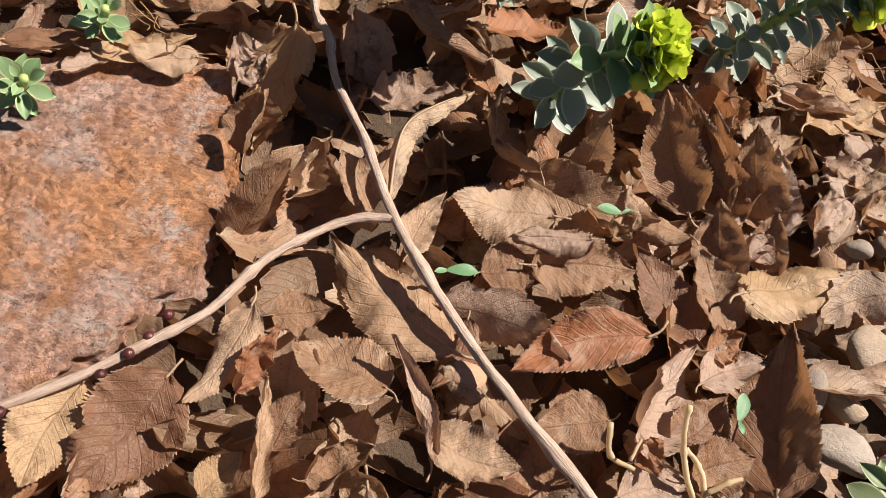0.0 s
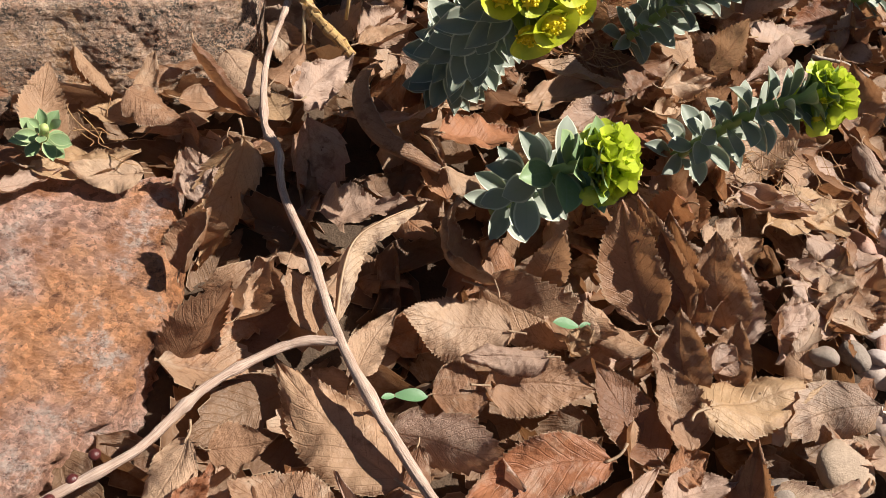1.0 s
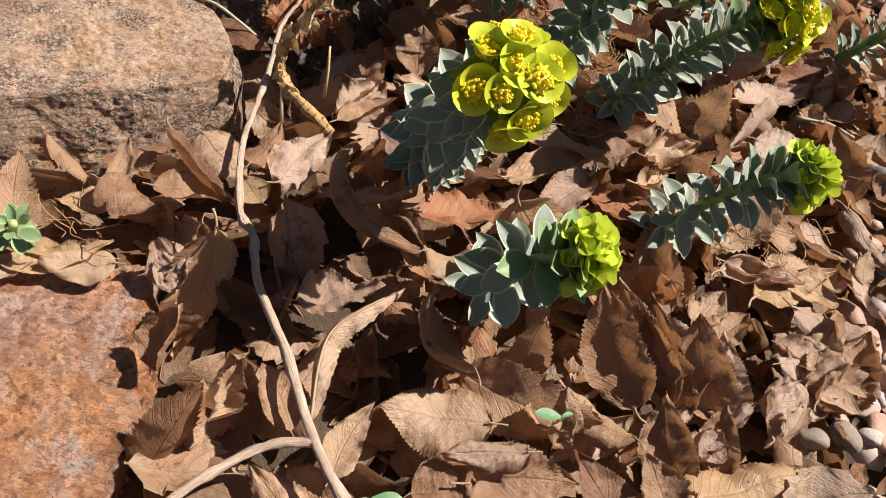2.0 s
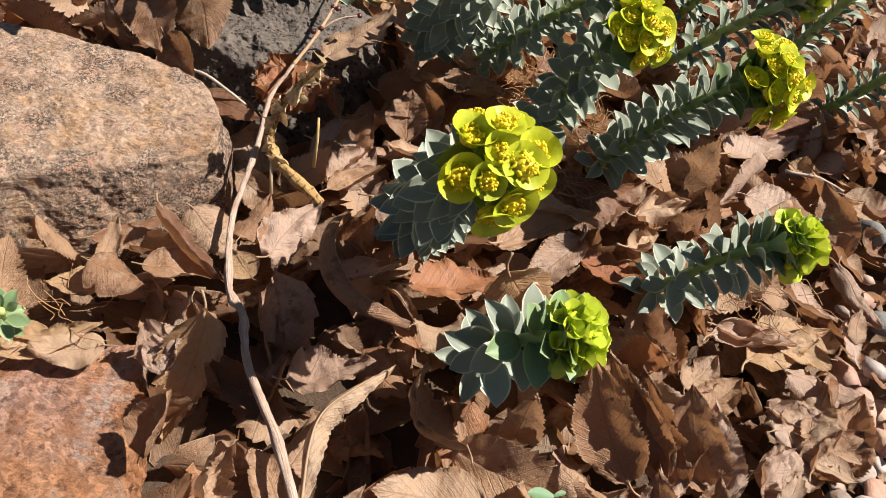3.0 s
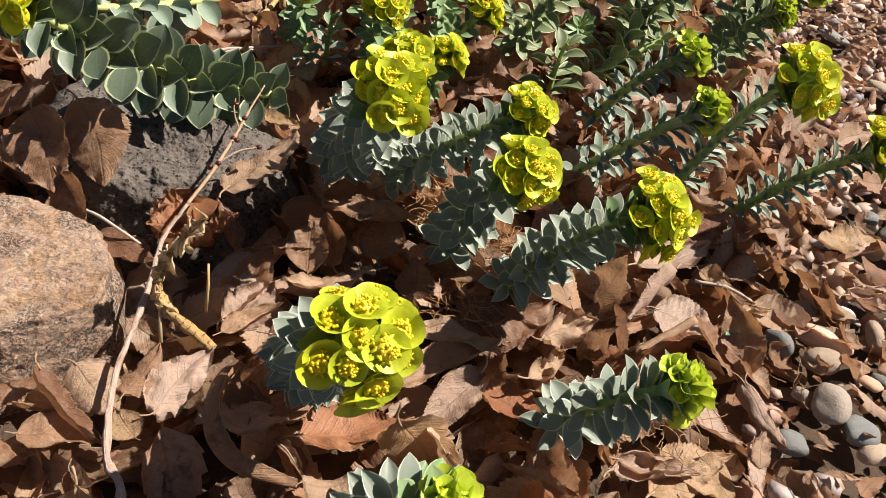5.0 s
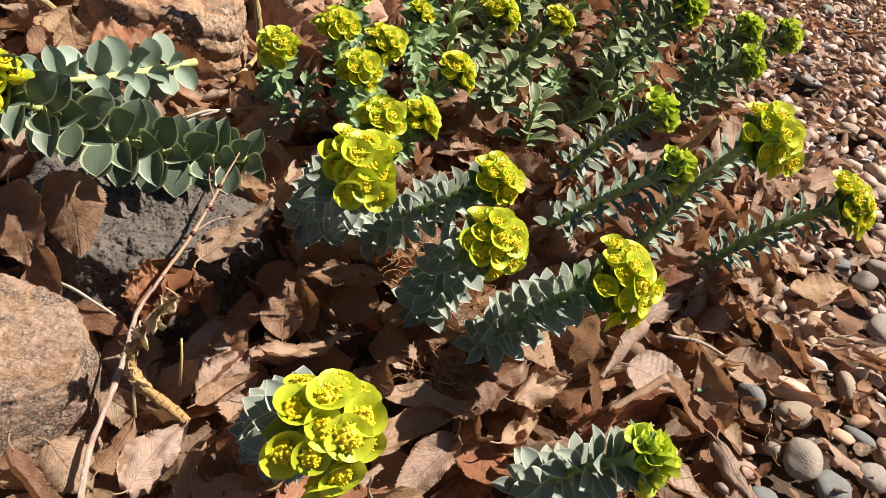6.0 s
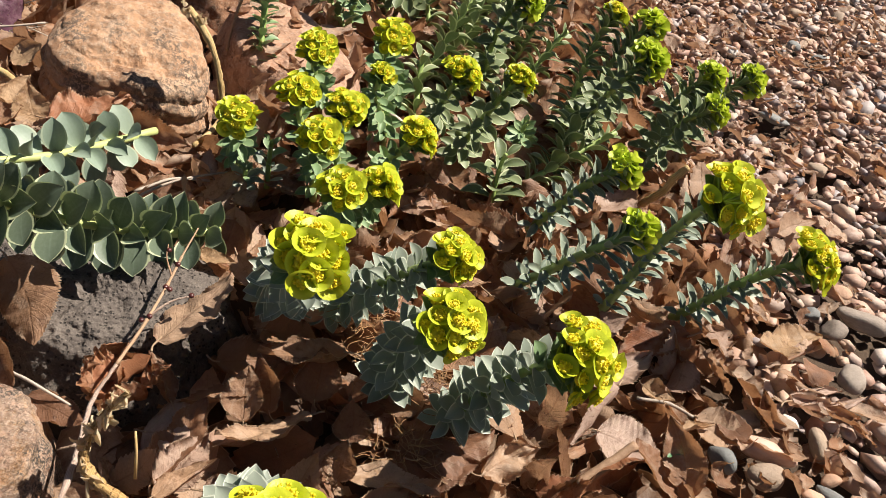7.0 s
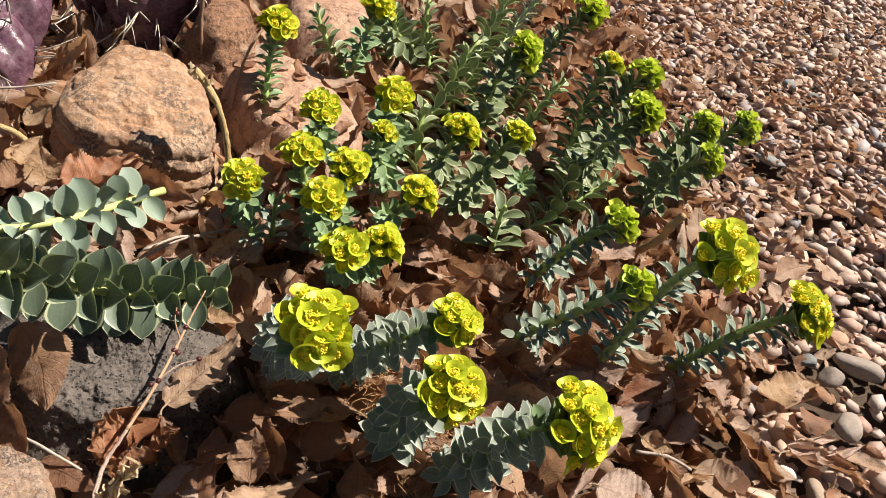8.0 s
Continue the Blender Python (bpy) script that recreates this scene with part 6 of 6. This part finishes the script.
dry_leaf((0.084, 0.739, 0.010), (0.103, 0.760, 0.012), 0.023, 0, 0.3, -0.7, "tan", 0.2, 0.03)
dry_leaf((0.114, 0.788, 0.008), (0.145, 0.752, 0.012), 0.031, 0, 0.3, -0.5, "brown", 0.2, 0.03)
dry_leaf((0.113, 0.591, 0.006), (0.155, 0.568, 0.010), 0.034, 0, 0.3, 0.6, "brown", 0.2, 0.03)
dry_leaf((0.287, 0.878, 0.010), (0.305, 0.789, 0.008), 0.047, 0, 0.3, 0.6, "brown", 0.2, 0.03)
dry_leaf((0.439, 0.782, 0.008), (0.506, 0.835, 0.012), 0.039, 0, 0.4, 0.6, "grey", 0.2, 0.03)
dry_leaf((-0.082, 0.801, 0.030), (-0.012, 0.820, 0.052), 0.044, 0, 0.4, 0.8, "rust", 0.2, 0.06)
dry_leaf((-0.134, 0.902, 0.030), (-0.106, 0.907, 0.050), 0.023, 20, 0.4, 1, "gold", 0.2, 0.03)
dry_leaf((-0.124, 0.834, 0.020), (-0.107, 0.865, 0.040), 0.024, 0, 0.3, 0.9, "gold", 0.2, 0.03)
dry_leaf((-0.090, 0.812, 0.020), (-0.103, 0.839, 0.050), 0.031, 0, 0.4, 1, "gold", 0.2, 0.03)
dry_leaf((0.185, 0.923, 0.020), (0.209, 0.946, 0.060), 0.022, -40, 0.2, 0.8, "brown", 0.2, 0.03)
dry_leaf((0.013, 0.502, 0.010), (0.006, 0.534, 0.040), 0.032, 30, 0.8, 1.4, "rust", 0.6, 0.14)
dry_leaf((0.023, 0.510, 0.012), (0.050, 0.526, 0.034), 0.030, -30, 0.8, 1.4, "rust", 0.6, 0.14)
dry_leaf((0.001, 0.519, 0.030), (0.035, 0.532, 0.038), 0.026, 10, 0.8, 1.2, "rust", 0.6, 0.14)
dry_leaf((-0.068, 0.593, 0.034), (-0.040, 0.623, 0.040), 0.020, 0, 0.4, 0.9, "grey", 0.2, 0.03)
dry_leaf((-0.131, 0.805, 0.020), (-0.106, 0.822, 0.030), 0.031, 0, 0.4, 0.9, "brown", 0.2, 0.03)
dry_leaf((-0.133, 0.856, 0.030), (-0.097, 0.824, 0.030), 0.032, 0, 0.4, 0.9, "gold", 0.2, 0.03)
dry_leaf((-0.114, 0.984, 0.050), (-0.086, 0.967, 0.100), 0.026, 30, 0.5, 1.3, "gold", 0.2, 0.03)
dry_leaf((0.451, 0.517, 0.010), (0.487, 0.488, 0.014), 0.036, 0, 0.4, 0.9, "tan", 0.2, 0.03)
dry_leaf((0.581, 0.596, 0.014), (0.545, 0.598, 0.018), 0.036, 0, 0.3, 0.5, "gold", 0.2, 0.03)
dry_leaf((0.498, 0.550, 0.020), (0.530, 0.507, 0.010), 0.028, -30, 0.4, 1.5, "brown", 0.2, 0.03)
dry_leaf((0.539, 0.531, 0.016), (0.621, 0.537, 0.018), 0.022, 0, 0.4, 1.6, "grey", 0.2, 0.03)
dry_leaf((0.266, 0.262, 0.000), (0.246, 0.302, 0.040), 0.028, -60, 0.3, 0.7, "brown", 0.2, 0.04)
dry_leaf((0.101, 0.372, 0.012), (0.168, 0.387, 0.013), 0.034, -6, 0.3, 0.6, "rust", 0.2, 0.04)
dry_leaf((0.215, 0.425, 0.016), (0.168, 0.374, 0.012), 0.022, 0, 0.3, 0.7, "grey", 0.2, 0.05)
ribbed_leaf([(0.086, 0.366, 0.014), (0.094, 0.358, 0.018), (0.104, 0.345, 0.012)], 0.014, (0.9, 0.9), "brown", 5)
dry_leaf((0.055, 0.511, 0.014), (0.038, 0.543, 0.03), 0.022, 30, 0.5, 1.5, "brown", 0.2, 0.03)
dry_leaf((0.035, 0.52, 0.022), (0.052, 0.531, 0.03), 0.026, -20, 0.6, 1.3, "rust", 0.4, 0.08)
dry_leaf((0.002, 0.512, 0.02), (0.026, 0.531, 0.034), 0.030, 0, 0.5, 1.2, "rust", 0.4, 0.1)
dry_leaf((0.102, 0.499, 0.012), (0.103, 0.533, 0.03), 0.026, -25, 0.4, 0.7, "brown", 0.2, 0.03)
dry_leaf((0.119, 0.505, 0.014), (0.109, 0.541, 0.034), 0.026, -40, 0.4, 0.7, "brown", 0.2, 0.03)
dry_leaf((0.172, 0.549, 0.03), (0.108, 0.544, 0.034), 0.026, 20, 0.5, 0.8, "brown", 0.3, 0.05)
dry_leaf((0.147, 0.5, 0.02), (0.084, 0.484, 0.018), 0.020, 25, 0.4, 1, "tan", 0.2, 0.04)
dry_leaf((0.172, 0.484, 0.012), (0.172, 0.503, 0.034), 0.024, -30, 0.3, 0.8, "brown", 0.2, 0.03)
dry_leaf((0.163, 0.455, 0.01), (0.168, 0.473, 0.03), 0.026, -20, 0.3, 0.8, "brown", 0.2, 0.03)
dry_leaf((0.051, 0.443, 0.01), (0.087, 0.467, 0.016), 0.014, 10, 0.4, 1.4, "tan", 0.2, 0.03)
dry_leaf((0.149, 0.514, 0.016), (0.155, 0.553, 0.03), 0.030, -30, 0.3, 0.6, "brown", 0.2, 0.03)
dry_leaf((-0.078, 0.796, 0.04), (-0.014, 0.822, 0.056), 0.046, -10, 0.5, 0.8, "rust", 0.3, 0.06)
dry_leaf((0.308, 0.296, 0.012), (0.35, 0.309, 0.018), 0.026, 0, 0.4, -1.2, "grey", 0.2, 0.05)
dry_leaf((0.323, 0.273, 0.012), (0.369, 0.298, 0.016), 0.026, 10, 0.4, 0.9, "brown", 0.2, 0.05)
dry_leaf((0.352, 0.331, 0.014), (0.381, 0.319, 0.016), 0.024, 0, 0.4, -1.5, "grey", 0.3, 0.04)
dry_leaf((0.322, 0.285, 0.01), (0.352, 0.326, 0.016), 0.026, -20, 0.4, 0.8, "tan", 0.2, 0.05)
dry_leaf((0.352, 0.278, 0.01), (0.375, 0.323, 0.018), 0.026, -25, 0.4, 0.9, "brown", 0.2, 0.05)
dry_leaf((0.272, 0.256, 0.002), (0.264, 0.300, 0.030), 0.024, -38, 0.4, 0.8, "grey", 0.3, 0.06)
dry_leaf((0.236, 0.222, -0.004), (0.226, 0.262, 0.020), 0.026, -50, 0.4, 0.8, "brown", 0.2, 0.05)
dry_leaf((-0.062, 0.600, 0.054), (-0.036, 0.546, 0.026), 0.040, 42, 0.3, -0.4, "brown", 0.2, 0.03)
dry_leaf((-0.088, 0.588, 0.050), (-0.064, 0.536, 0.024), 0.038, 42, 0.3, 0.5, "brown", 0.2, 0.03)
dry_leaf((-0.064, 0.548, 0.030), (-0.042, 0.512, 0.018), 0.028, 40, 0.3, 0.6, "brown", 0.2, 0.03)
dry_leaf((0.258, 0.230, -0.004), (0.262, 0.262, 0.018), 0.022, -40, 0.4, 0.9, "brown", 0.2, 0.05)

# ---- pebbles ----


def pebble_shape(seed, sub):
    rnd = random.Random(seed)
    v, f = ball(sub)
    cuts = [(Vector((rnd.gauss(0, 1), rnd.gauss(0, 1), rnd.gauss(0, 0.6))).normalized(), rnd.uniform(0.58, 0.92)) for _ in range(9)]
    out = []
    for p in v:
        d = p.normalized()
        r = sum(max(n.dot(d) / k, 0.0) ** 9 for n, k in cuts) + 1
        q = d * r ** (-1 / 9)
        out.append(q * (1 + 0.07 * noise.noise(d * 1.6 + Vector((seed, 0, 0)))))
    return out, f


NEAR_SHAPES = [pebble_shape(s, 3) for s in range(14)]
PEBBLE_MESHES = {k: [link_mesh("pebble", v, f, m) for v, f in NEAR_SHAPES] for k, m in dict(any=PEBBLE, slate=SLATE, buff=BUFF, pale=PALE, rose=ROSE, grey=GREYP).items()}
PEBBLE_LABELS = dict(any="smooth river pebble", slate="smooth blue-grey river pebble", buff="pitted buff river pebble", pale="small white angular pebble", rose="small rose-brown river pebble", grey="grey worn stone with pale veins")
placed = []


def pebble(x, y, z, size, turn, tone="any", shape=0, tip=0.0):
    ob = new("pebble", PEBBLE_MESHES[tone][shape % 14])
    ob.matrix_world = Matrix.Translation((x, y, z)) @ Euler((tip, tip * 0.6, radians(turn))).to_matrix().to_4x4() @ Matrix.Diagonal((*size, 1))
    tagged(ob, PEBBLE_LABELS[tone] + " on the gravel", "pebble", "river pebbles")
    placed.append((x, y, max(size[0], size[1])))
    LAID.append((Vector((x, y, z)), 1.2 * max(size[0], size[1])))
    return ob


pebble(0.455, 0.476, 0.012, (0.0148, 0.0108, 0.0084), -85, "slate", 0)
pebble(0.501, 0.487, 0.008, (0.0255, 0.0143, 0.0077), -21, "any", 1)
pebble(0.483, 0.460, 0.014, (0.0191, 0.0137, 0.0092), -1, "buff", 2)
pebble(0.547, 0.488, 0.014, (0.0186, 0.0107, 0.0077), -102, "buff", 3)
pebble(0.471, 0.419, 0.014, (0.0176, 0.0185, 0.0113), 38, "grey", 4)
pebble(0.485, 0.399, 0.014, (0.0181, 0.0136, 0.0083), 11, "slate", 5)
pebble(0.496, 0.434, 0.012, (0.0095, 0.0067, 0.0046), -7, "buff", 6)
pebble(0.537, 0.443, 0.010, (0.0157, 0.0069, 0.0047), -47, "slate", 7)
pebble(0.518, 0.443, 0.012, (0.0117, 0.0078, 0.0051), -21, "rose", 8)
pebble(0.539, 0.456, 0.014, (0.0099, 0.0069, 0.0048), -7, "rose", 9)
pebble(0.491, 0.441, 0.008, (0.0096, 0.0067, 0.0047), -7, "grey", 10)
pebble(0.455, 0.432, 0.008, (0.0084, 0.0075, 0.0050), 4, "grey", 11)
pebble(0.533, 0.511, 0.014, (0.0063, 0.0105, 0.0041), 45, "pale", 12)
pebble(0.491, 0.382, 0.010, (0.0196, 0.0107, 0.0062), 2, "buff", 13)
pebble(0.503, 0.421, 0.010, (0.0057, 0.0047, 0.0039), 3, "rose", 1)
pebble(0.528, 0.412, 0.008, (0.0151, 0.0151, 0.0080), 3, "grey", 2)
pebble(0.430, 0.391, 0.006, (0.0106, 0.0159, 0.0062), -105, "slate", 3)
pebble(0.498, 0.518, 0.006, (0.0148, 0.0127, 0.0070), -21, "grey", 4)
pebble(0.304, 0.188, 0.008, (0.0200, 0.0165, 0.0090), 20, "buff", 5)
pebble(0.269, 0.132, 0.006, (0.0225, 0.0150, 0.0100), -28, "grey", 6)
pebble(0.263, 0.167, 0.004, (0.0105, 0.0200, 0.0080), -16, "grey", 7)
pebble(0.314, 0.216, 0.006, (0.0125, 0.0070, 0.0048), 8, "slate", 8)
pebble(0.314, 0.251, 0.010, (0.0087, 0.0087, 0.0054), -45, "grey", 9)
pebble(0.314, 0.230, 0.006, (0.0113, 0.0071, 0.0048), 8, "buff", 10)
pebble(0.279, 0.158, 0.004, (0.0165, 0.0085, 0.0062), -35, "buff", 11)
pebble(0.301, 0.164, 0.006, (0.0150, 0.0085, 0.0060), -40, "rose", 12)
pebble(0.089, 0.153, -0.002, (0.0125, 0.0085, 0.0062), -15, "rose", 13)
pebble(0.339, 0.257, 0.006, (0.0100, 0.0114, 0.0060), -47, "grey", 1)
pebble(0.614, 0.606, 0.004, (0.0147, 0.0122, 0.0085), 2, "grey", 2)
pebble(0.683, 0.638, 0.012, (0.0282, 0.0154, 0.0101), -26, "grey", 3)
pebble(0.635, 0.617, 0.016, (0.0148, 0.0148, 0.0098), 3, "grey", 4)
pebble(0.624, 0.561, 0.014, (0.0163, 0.0175, 0.0106), -43, "grey", 5)
pebble(0.627, 0.643, 0.012, (0.0127, 0.0101, 0.0067), -10, "slate", 6)
pebble(0.680, 0.677, 0.012, (0.0160, 0.0120, 0.0075), -9, "rose", 7)
pebble(0.789, 1.034, 0.010, (0.0236, 0.0116, 0.0074), -29, "slate", 8)
pebble(1.158, 1.482, 0.010, (0.0200, 0.0150, 0.0099), 35, "buff", 9)
pebble(0.790, 0.915, 0.010, (0.0167, 0.0117, 0.0082), -28, "buff", 10)
pebble(0.991, 1.268, 0.010, (0.0209, 0.0096, 0.0071), 6, "slate", 11)
pebble(0.816, 1.237, 0.010, (0.0145, 0.0091, 0.0068), -5, "pale", 12)
pebble(1.052, 1.462, 0.010, (0.0220, 0.0107, 0.0077), 8, "buff", 13)
pebble(1.147, 1.363, 0.010, (0.0212, 0.0104, 0.0068), -4, "pale", 1)
pebble(0.961, 1.304, 0.010, (0.0142, 0.0150, 0.0085), 15, "slate", 2)

rnd = random.Random(21)
FAR = [pebble_shape(s + 40, 1) for s in range(24)]
FAR_NP = [(np.array([tuple(p) for p in v]), np.array(f)) for v, f in FAR]
gv, gf, count, total = [], [], 0, 0
step = 0.0192
for layer in range(2):
    for j in range(int(2.6 / step)):
        for i in range(int(2.1 / step)):
            x = 0.2 + (i + 0.5 * (j % 2) + rnd.uniform(-0.42, 0.42)) * step + layer * 0.011
            y = -0.15 + (j + rnd.uniform(-0.42, 0.42)) * step + layer * 0.009
            e = gravel_share(x, y)
            if e < -0.03 + rnd.random() ** 2 * 0.05 or x > 0.92 + y * 0.5 + 0.16 * noise.noise((y * 3, 0.5, 2)) + 0.05 * rnd.random() or y > 2.3 + 0.2 * noise.noise((x * 4, 3, 1)) or (layer == 1 and rnd.random() < 0.35):
                continue
            big = rnd.random() ** 2.6
            a = (0.0095 + 0.0170 * big) * (0.92 if layer else 1.0)
            b, c = a * rnd.uniform(0.5, 0.95), a * rnd.uniform(0.24, 0.50)
            z = -0.008 + 0.003 * noise.noise((x * 6, y * 6, 0.3)) + layer * 0.009 + c * 0.25
            if any((x - px) ** 2 + (y - py) ** 2 < (pr + a * 0.5) ** 2 for px, py, pr in placed):
                continue
            turn = rnd.uniform(0, 360)
            if layer == 1 and count < 215 and x < 0.80 and 0.05 < y < 0.80 and e > -0.01:
                ob = new("pebble", PEBBLE_MESHES["any"][rnd.randrange(14)])
                ob.matrix_world = Matrix.Translation((x, y, z)) @ Euler((rnd.uniform(-0.35, 0.35), rnd.uniform(-0.35, 0.35), radians(turn))).to_matrix().to_4x4() @ Matrix.Diagonal((a, b, c, 1))
                tagged(ob, PEBBLE_LABELS["any"] + " on the gravel", "pebble", "river pebbles")
                count += 1
                continue
            v, f = FAR_NP[rnd.randrange(24)]
            m = np.array((Euler((rnd.gauss(0, 0.28), rnd.gauss(0, 0.28), radians(turn))).to_matrix() @ Matrix.Diagonal((a, b, c))))
            gv.append(v @ m.T + np.array((x, y, z)))
            gf.append(f + total)
            total += len(v)


def bulk_mesh(name, verts, faces, material, uvs=None):
    """A joined mesh from arrays; all faces have the same number of corners."""
    me = bpy.data.meshes.new(name)
    k = faces.shape[1]
    me.vertices.add(len(verts))
    me.vertices.foreach_set("co", verts.astype(np.float32).ravel())
    me.loops.add(faces.size)
    me.loops.foreach_set("vertex_index", faces.astype(np.int32).ravel())
    me.polygons.add(len(faces))
    me.polygons.foreach_set("loop_start", np.arange(0, faces.size, k, dtype=np.int32))
    me.polygons.foreach_set("use_smooth", np.ones(len(faces), dtype=bool))
    if uvs is not None:
        layer = me.uv_layers.new(name="UVMap")
        layer.data.foreach_set("uv", uvs[faces.ravel()].astype(np.float32).ravel())
    me.materials.append(material)
    me.update(calc_edges=True)
    me.validate()
    return me


gravel = new("gravel", bulk_mesh("gravel", np.concatenate(gv), np.concatenate(gf), GRAVEL))
tagged(gravel, "bed of rounded multicoloured river gravel, sunlit", "gravel", kind="stuff")

# ---- leaf litter ----
rnd = random.Random(33)
KINDS = []
for nl, nw in ((36, 6), (14, 4)):
    for s in range(36):
        v, f, uv = leaf_shape(500 + s, rnd.uniform(0.42, 0.62), rnd.uniform(-0.3, 1.5), rnd.choice((rnd.uniform(-1.7, -0.3), rnd.uniform(0.3, 1.2), rnd.uniform(0.8, 2.3))), rnd.uniform(-0.8, 0.8), rnd.uniform(0.03, 0.075), nl, nw)
        KINDS.append((np.array([tuple(p) for p in v]), np.array(f), np.array(uv)))
lv, lf, lu, total, singles = [], [], [], 0, 0
ov, of, ou, total_shade = [], [], [], 0
TONES = ("tan", "tan", "tan", "grey", "grey", "brown", "brown", "brown", "rust", "gold")
SINGLE_MESHES = {}


def litter_leaf(x, y, z, size, tilt, single, fine=True, gap_shade=False):
    global total, singles, total_shade
    k = rnd.randrange(36) + (0 if fine else 36)
    turn = Euler((rnd.gauss(0, tilt), rnd.gauss(0, tilt), rnd.uniform(0, 6.283)), "YXZ" if rnd.random() < 0.5 else "XYZ").to_matrix()
    if single:
        tone = rnd.choice(TONES)
        if (k, tone) not in SINGLE_MESHES:
            v, f, uv = KINDS[k]
            SINGLE_MESHES[k, tone] = link_mesh("dry_leaf", v, f, LEAF_MATS[tone], uvs=uv)
        ob = new("dry_leaf", SINGLE_MESHES[k, tone])
        ob.matrix_world = Matrix.Translation((x, y, z)) @ turn.to_4x4() @ Matrix.Translation((0, -0.5 * size, 0)) @ Matrix.Scale(size, 4)
        tagged(ob, LEAF_LABELS[tone] + " on leaf litter", "dry leaf", "fallen leaves")
        leaf_stalk(ob, tone, singles)
        singles += 1
        return
    v, f, uv = KINDS[k]
    # lower-layer leaves that take the gap-shade colour
    if gap_shade:
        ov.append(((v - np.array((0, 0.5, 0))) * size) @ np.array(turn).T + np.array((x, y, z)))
        of.append(f + total_shade)
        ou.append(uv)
        total_shade += len(v)
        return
    lv.append(((v - np.array((0, 0.5, 0))) * size) @ np.array(turn).T + np.array((x, y, z)))
    lf.append(f + total)
    lu.append(uv)
    total += len(v)


for layer, (pitch, tilt, low) in enumerate(((0.034, 0.30, -0.026), (0.035, 0.50, -0.021), (0.033, 0.82, -0.010), (0.039, 0.86, 0.002))):
    for j in range(int(1.75 / pitch)):
        for i in range(int(1.45 / pitch)):
            x = -0.55 + (i + rnd.uniform(-0.6, 0.6)) * pitch
            y = -0.12 + (j + rnd.uniform(-0.6, 0.6)) * pitch
            e = gravel_share(x, y)
            if e > 0.05 * rnd.random() - 0.01 or x < -0.12 - y * 0.22 - 0.15:
                continue
            if layer > 1 and any((x - sx) ** 2 + (y - sy) ** 2 < 0.021 ** 2 for sx, sy in STICK_LINE):
                continue
            if under_stone(x, y, -0.004 if layer == 0 else -0.009):
                continue
            dip = ground_z(x, y) + 0.030
            if x < 0.0 and y < 0.33:
                dip -= 0.004
            size = rnd.uniform(0.040, 0.078)
            if layer > 1 and any((x - p.x) ** 2 + (y - p.y) ** 2 < (0.42 * n + 0.006) ** 2 for p, n in LAID):
                continue
            single = layer == 3 and singles < 165 and y < 0.75 and x > -0.15
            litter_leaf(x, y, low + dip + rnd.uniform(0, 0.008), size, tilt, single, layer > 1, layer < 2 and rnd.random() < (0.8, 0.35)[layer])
for i in range(3400):
    y = rnd.uniform(0.05, 2.2)
    near = y < 0.85
    x = float(np.interp(y, EDGE_Y, EDGE_X)) + abs(rnd.gauss(0, 0.14 if near else 0.5)) - 0.03
    if near and rnd.random() < 0.72:
        continue
    scrap = rnd.random() < (0.7 if near else 0.6)
    litter_leaf(x, y, 0.010 + rnd.uniform(0, 0.007), rnd.uniform(0.008, 0.020) if scrap else rnd.uniform(0.025, 0.055) if near else rnd.uniform(0.018, 0.036), 0.4, False, False)
for i in range(2200):
    x, y = rnd.gauss(-0.35, 0.6), rnd.gauss(0.8, 0.85)
    if (y < -0.12 or y > 1.6 or x < -0.27 - y * 0.22) and gravel_share(x, y) < 0:
        litter_leaf(x, y, ground_z(x, y) + 0.008, rnd.uniform(0.04, 0.07), 0.35, False, False)
for i in range(16):
    x, y = rnd.uniform(0.07, 0.20), rnd.uniform(0.96, 1.09)
    litter_leaf(x, y, 0.041 - 0.15 * (x - 0.13) + 0.12 * (y - 1.02), rnd.uniform(0.025, 0.055), 0.22, False)
litter = new("leaf_litter", bulk_mesh("leaf_litter", np.concatenate(lv), np.concatenate(lf), LITTER_MAT, np.concatenate(lu)))
tagged(litter, "deep layer of curled brown dry elm leaves", "leaf litter", kind="stuff")
# lower leaves whose dark colour deepens the shade between the top leaves
shade_litter = new("old_leaf_litter", bulk_mesh("old_leaf_litter", np.concatenate(ov), np.concatenate(of), GAP_SHADE_LITTER, np.concatenate(ou)))
tagged(shade_litter, "older leaves under the top layer, browns darkened as gap shade", "leaf litter", kind="stuff")
